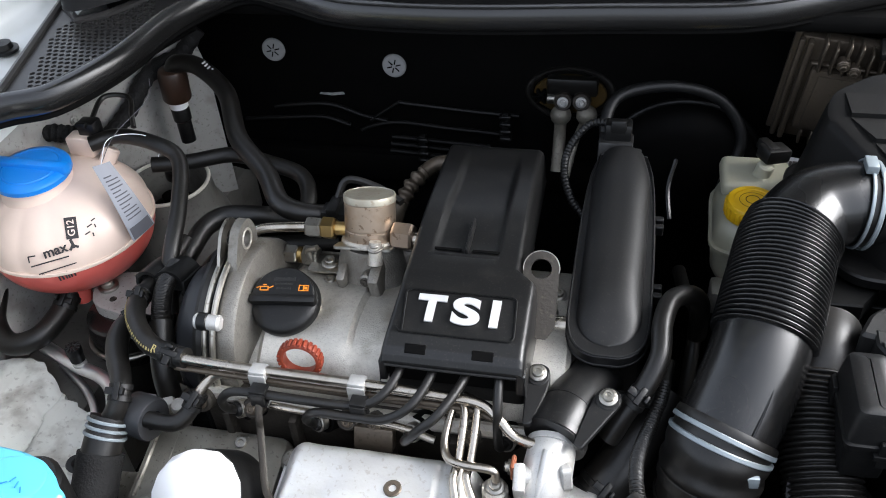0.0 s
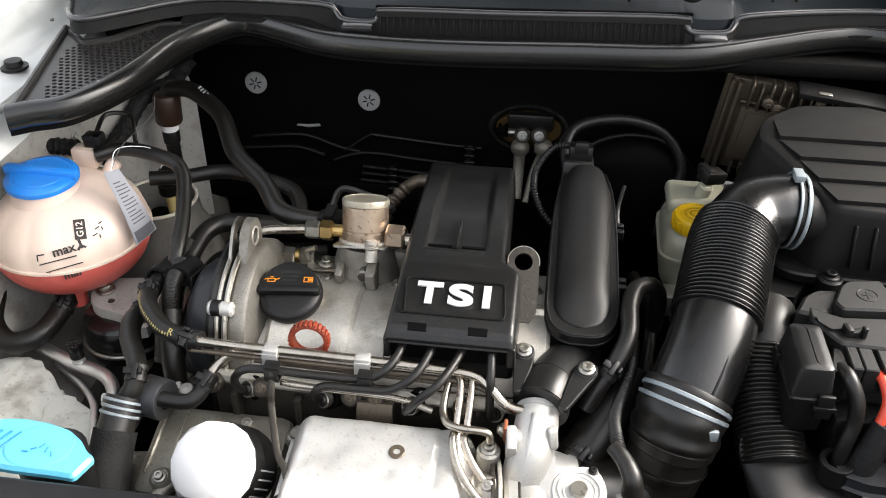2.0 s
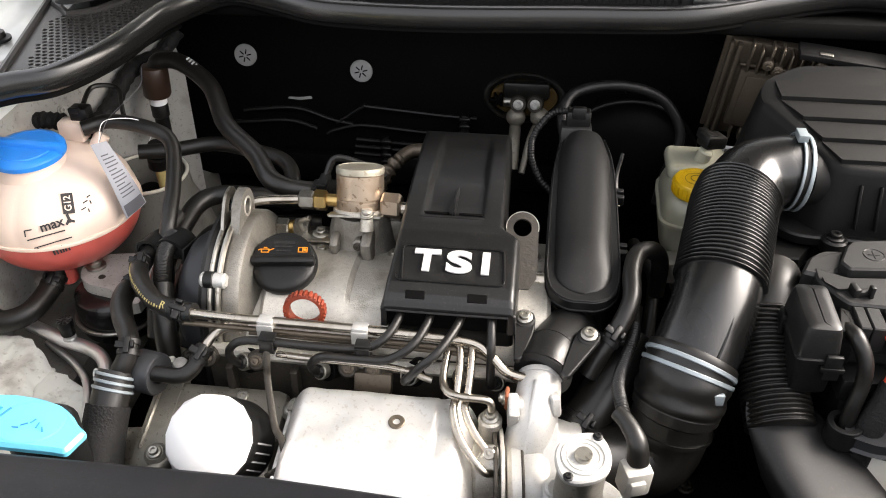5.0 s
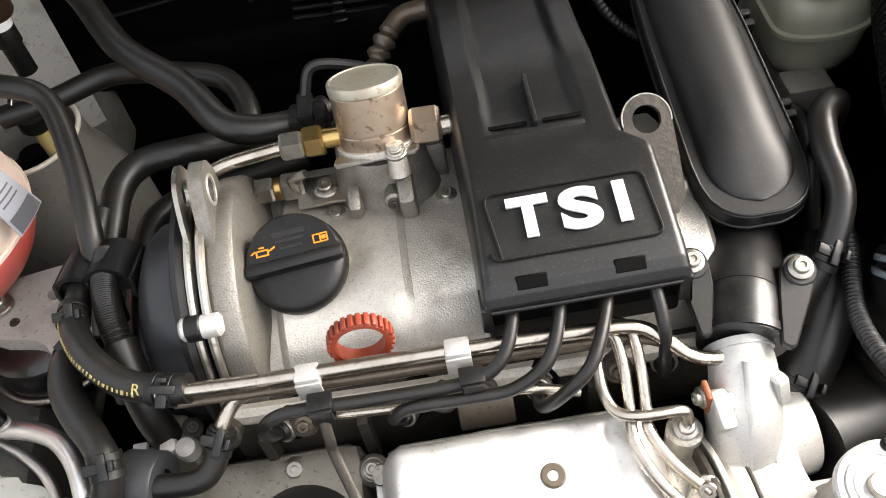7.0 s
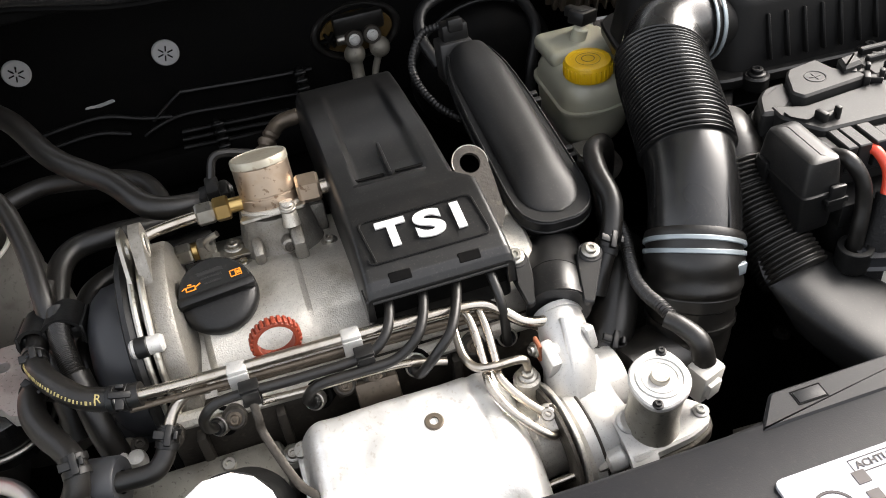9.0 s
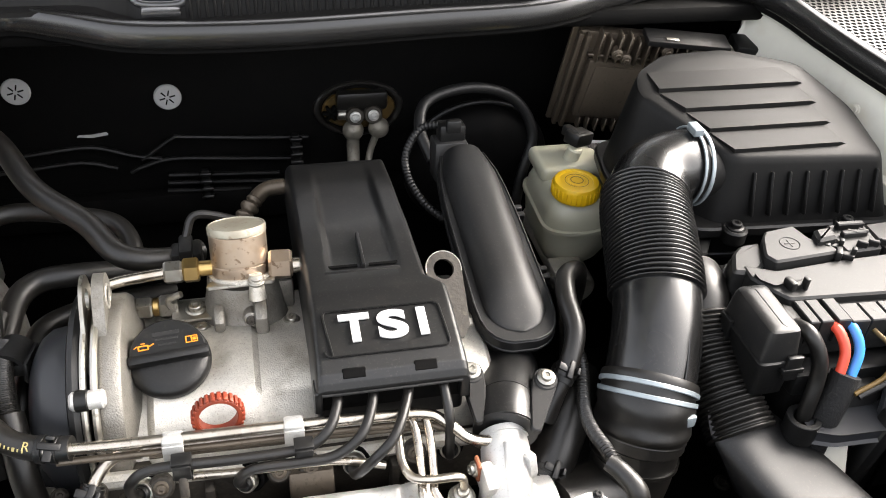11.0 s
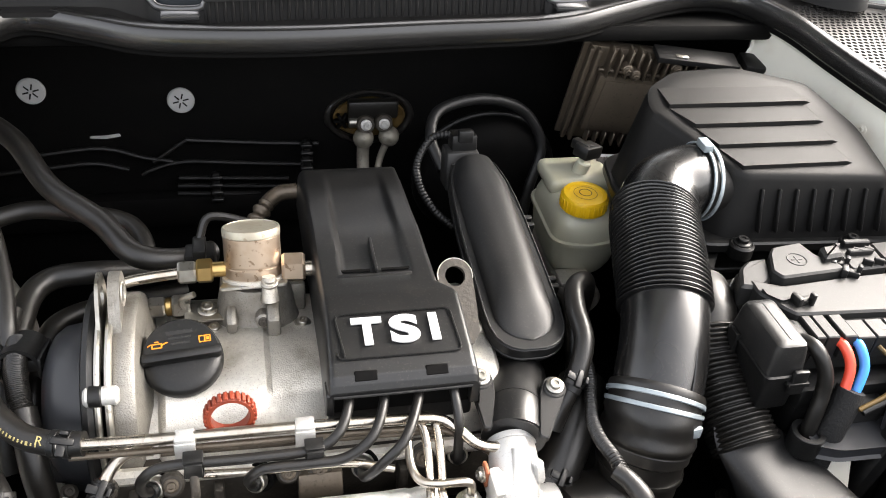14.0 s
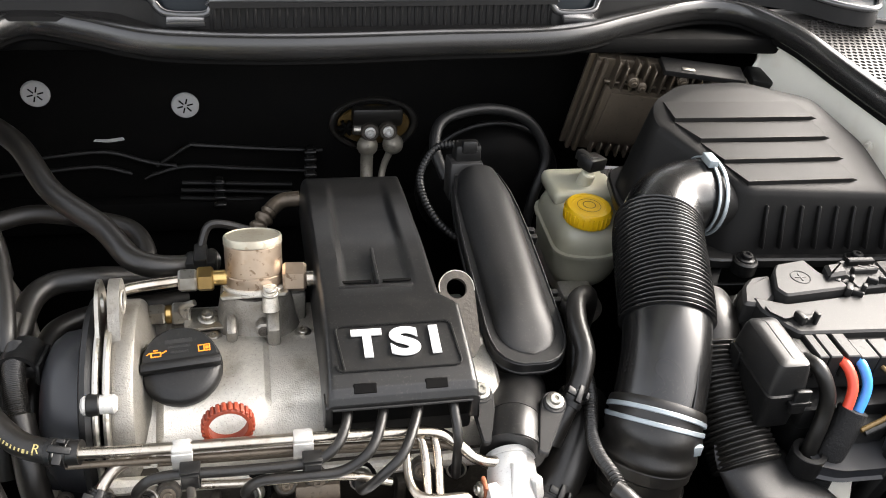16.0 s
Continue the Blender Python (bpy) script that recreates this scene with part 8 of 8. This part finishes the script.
# ---- pipes on the bulkhead ----
BP = [
    [(-0.37, 0.522, 0.731), (-0.350, 0.522, 0.735), (-0.287, 0.522, 0.740), (-0.240, 0.522, 0.725), (-0.205, 0.522, 0.718)],
    [(-0.229, 0.522, 0.718), (-0.218, 0.522, 0.726), (-0.188, 0.522, 0.747), (-0.176, 0.522, 0.7475), (-0.08, 0.522, 0.740), (-0.02, 0.522, 0.737)],
    [(-0.245, 0.522, 0.700), (-0.231, 0.522, 0.707), (-0.191, 0.522, 0.717), (-0.12, 0.522, 0.712), (-0.03, 0.522, 0.706)],
    [(-0.42, 0.522, 0.708), (-0.36, 0.522, 0.714), (-0.30, 0.522, 0.719), (-0.26, 0.522, 0.708)],
    [(-0.200, 0.520, 0.694), (-0.14, 0.520, 0.691), (-0.06, 0.520, 0.687)],
    [(-0.202, 0.519, 0.683), (-0.14, 0.519, 0.680), (-0.06, 0.519, 0.675)],
    [(-0.204, 0.518, 0.672), (-0.14, 0.518, 0.668), (-0.06, 0.518, 0.663)],
]
for pts in BP:
    solo("brake_line", shape(tube(pts, 0.0030, 8, 4)), M_PLASTIC, "thin black brake line along the bulkhead", "brake line", "brake lines")
for x, z, h in ((-0.1535, 0.660, 0.044), (-0.0365, 0.703, 0.044)):
    t = thing("line_clip", (x, 0.51, z), "black plastic clip holding the brake lines", "clip", "brake line clips")
    part("spine", shape((rbox(0.010, 0.012, h, 0.002), Matrix.Translation((x, 0.513, z)))), M_PLASTIC, t)
    for k in range(4):
        part("jaw", shape((rbox(0.016, 0.008, 0.0055, 0.0015, 1), Matrix.Translation((x, 0.508, z + 0.003 + 0.0112 * k)))), M_PLASTIC, t)
solo("paint_scrape", shape((prism(rounded([(-0.302, 0.7515), (-0.283, 0.7500), (-0.264, 0.7530), (-0.266, 0.7570), (-0.284, 0.7545), (-0.300, 0.7545)], 0.002), 0.0, 0.0008, 0.0002), Matrix(((1, 0, 0, 0), (0, 0, -1, 0.5285), (0, 1, 0, 0), (0, 0, 0, 1))))), M_GREYPRINT, "pale scuffed scrape on the felt bulkhead", "scrape")
acv = thing("expansion_valve", (0.05, 0.52, 0.74), "yellow-passivated valve plate with two refrigerant unions", "expansion valve")
vp = axis((0.047, 0.531, 0.771), (0, -1, 0.05))
part("plate", shape((rod(0.0475, 0.006, 0.002, 40), vp @ Matrix.Diagonal((1.0, 0.58, 1, 1)))), M_BRONZE, acv, "yellow passivated plate")
part("grommet", shape((ring(0.054, 0.006, 48), vp @ Matrix.Diagonal((1.0, 0.66, 1, 1)))), M_RUBBER, acv)
part("block", shape((rbox(0.066, 0.016, 0.026, 0.005), Matrix.Translation((0.050, 0.520, 0.774)))), M_RUBBER, acv, "dark grimy valve block")
part("star_knob", shape(*[(rbox(0.022, 0.004, 0.008, 0.001, 1), axis((0.010, 0.522, 0.771), (0, -1, 0)) @ pose(0, 0, 0, 0, 0, a)) for a in (0, 60, 120)]), M_DARK, acv)
part("knob_spindle", shape((rod(0.007, 0.016, 0.001), axis((0.018, 0.515, 0.770), (1, 0, 0)))), M_ZINC, acv)
for x, z, bx, bz in ((0.0395, 0.769, 0.037, 0.750), (0.0630, 0.770, 0.0705, 0.752)):
    u = part("union", shape((lathe([(0.0115, 0), (0.0125, 0.003), (0.0115, 0.010), (0.0105, 0.011)], 28), axis((x, 0.514, z), (0, -1, 0.25)))), M_DARKCAST, acv, "dark union ring")
    bolt(u, (x, 0.5035, z + 0.0026), (0, -1, 0.25), 0.0072, M_CLEAN)
    part("knuckle", shape((lathe([(0.0002, -0.0135), (0.008, -0.011), (0.0128, -0.005), (0.0138, 0.0), (0.0128, 0.005), (0.008, 0.011), (0.0002, 0.0135)], 28), axis((bx, 0.508, bz), (0, -1, 0.3)))), M_ECUBLOCK, acv, "dull cast pipe knuckle")
    part("neck", tube([(x, 0.512, z), ((x + bx) / 2, 0.510, (z + bz) / 2), (bx, 0.508, bz)], 0.0085, 12), M_ECUBLOCK, acv)
part("pipe", tube([(0.037, 0.506, 0.748), (0.0365, 0.504, 0.72), (0.036, 0.48, 0.68)], 0.0082, 14), M_ECUBLOCK, acv)
part("pipe", tube([(0.069, 0.506, 0.748), (0.058, 0.504, 0.715), (0.050, 0.47, 0.68)], 0.0046, 12), M_ECUBLOCK, acv)
solo("brake_line", shape(tube([(0.186, 0.500, 0.80), (0.188, 0.47, 0.78), (0.186, 0.44, 0.745), (0.178, 0.41, 0.715), (0.182, 0.38, 0.69)], 0.0034, 8)), M_GLOSS, "thin black brake line along the bulkhead", "brake line", "brake lines")
hose([(0.108, 0.355, 0.79), (0.099, 0.390, 0.814), (0.115, 0.420, 0.834), (0.173, 0.440, 0.837), (0.229, 0.450, 0.815), (0.257, 0.440, 0.770), (0.242, 0.420, 0.720), (0.235, 0.41, 0.68)], 0.0068, "black vacuum hose arching over the brake booster", "vacuum hoses", mat=M_DUCT, name="vacuum_hose")
hose([(-0.062, 0.31, 0.80), (-0.085, 0.31, 0.795), (-0.105, 0.285, 0.785), (-0.115, 0.262, 0.77), (-0.12, 0.25, 0.75)], lambda u: 0.0085 + (0.0018 * math.sin(u * 60) if 0.35 < u < 0.75 else 0), "grey ribbed metal breather hose behind the engine cover", "breather hoses", mat=M_ECU, name="breather_hose", seg=24)
hose([(0.206, 0.135, 0.74), (0.204, 0.128, 0.785), (0.192, 0.112, 0.811), (0.176, 0.096, 0.817), (0.169, 0.070, 0.813), (0.168, 0.040, 0.803), (0.157, 0.018, 0.786), (0.144, 0.006, 0.768), (0.132, -0.006, 0.745)], 0.0090, "black breather hose between duct and intake", "breather hoses", clamps=(0.80,), name="breather_hose")
hose([(0.178, 0.045, 0.745), (0.165, 0.018, 0.738), (0.148, -0.008, 0.725), (0.128, -0.032, 0.705), (0.105, -0.05, 0.68)], 0.022, "thick black rubber hose below the charge duct", "breather hoses", clamps=(0.75,), name="air_hose")
hose([(0.19, 0.24, 0.73), (0.196, 0.20, 0.735), (0.206, 0.17, 0.738), (0.205, 0.14, 0.72), (0.200, 0.10, 0.67)], 0.007, "black hose with white print beside the reservoir", "vacuum hoses", name="vacuum_hose")
hose([(0.20, -0.14, 0.66), (0.23, -0.15, 0.672), (0.27, -0.16, 0.675), (0.32, -0.17, 0.66)], 0.016, "black coolant hose behind the front crossmember", "coolant hoses")
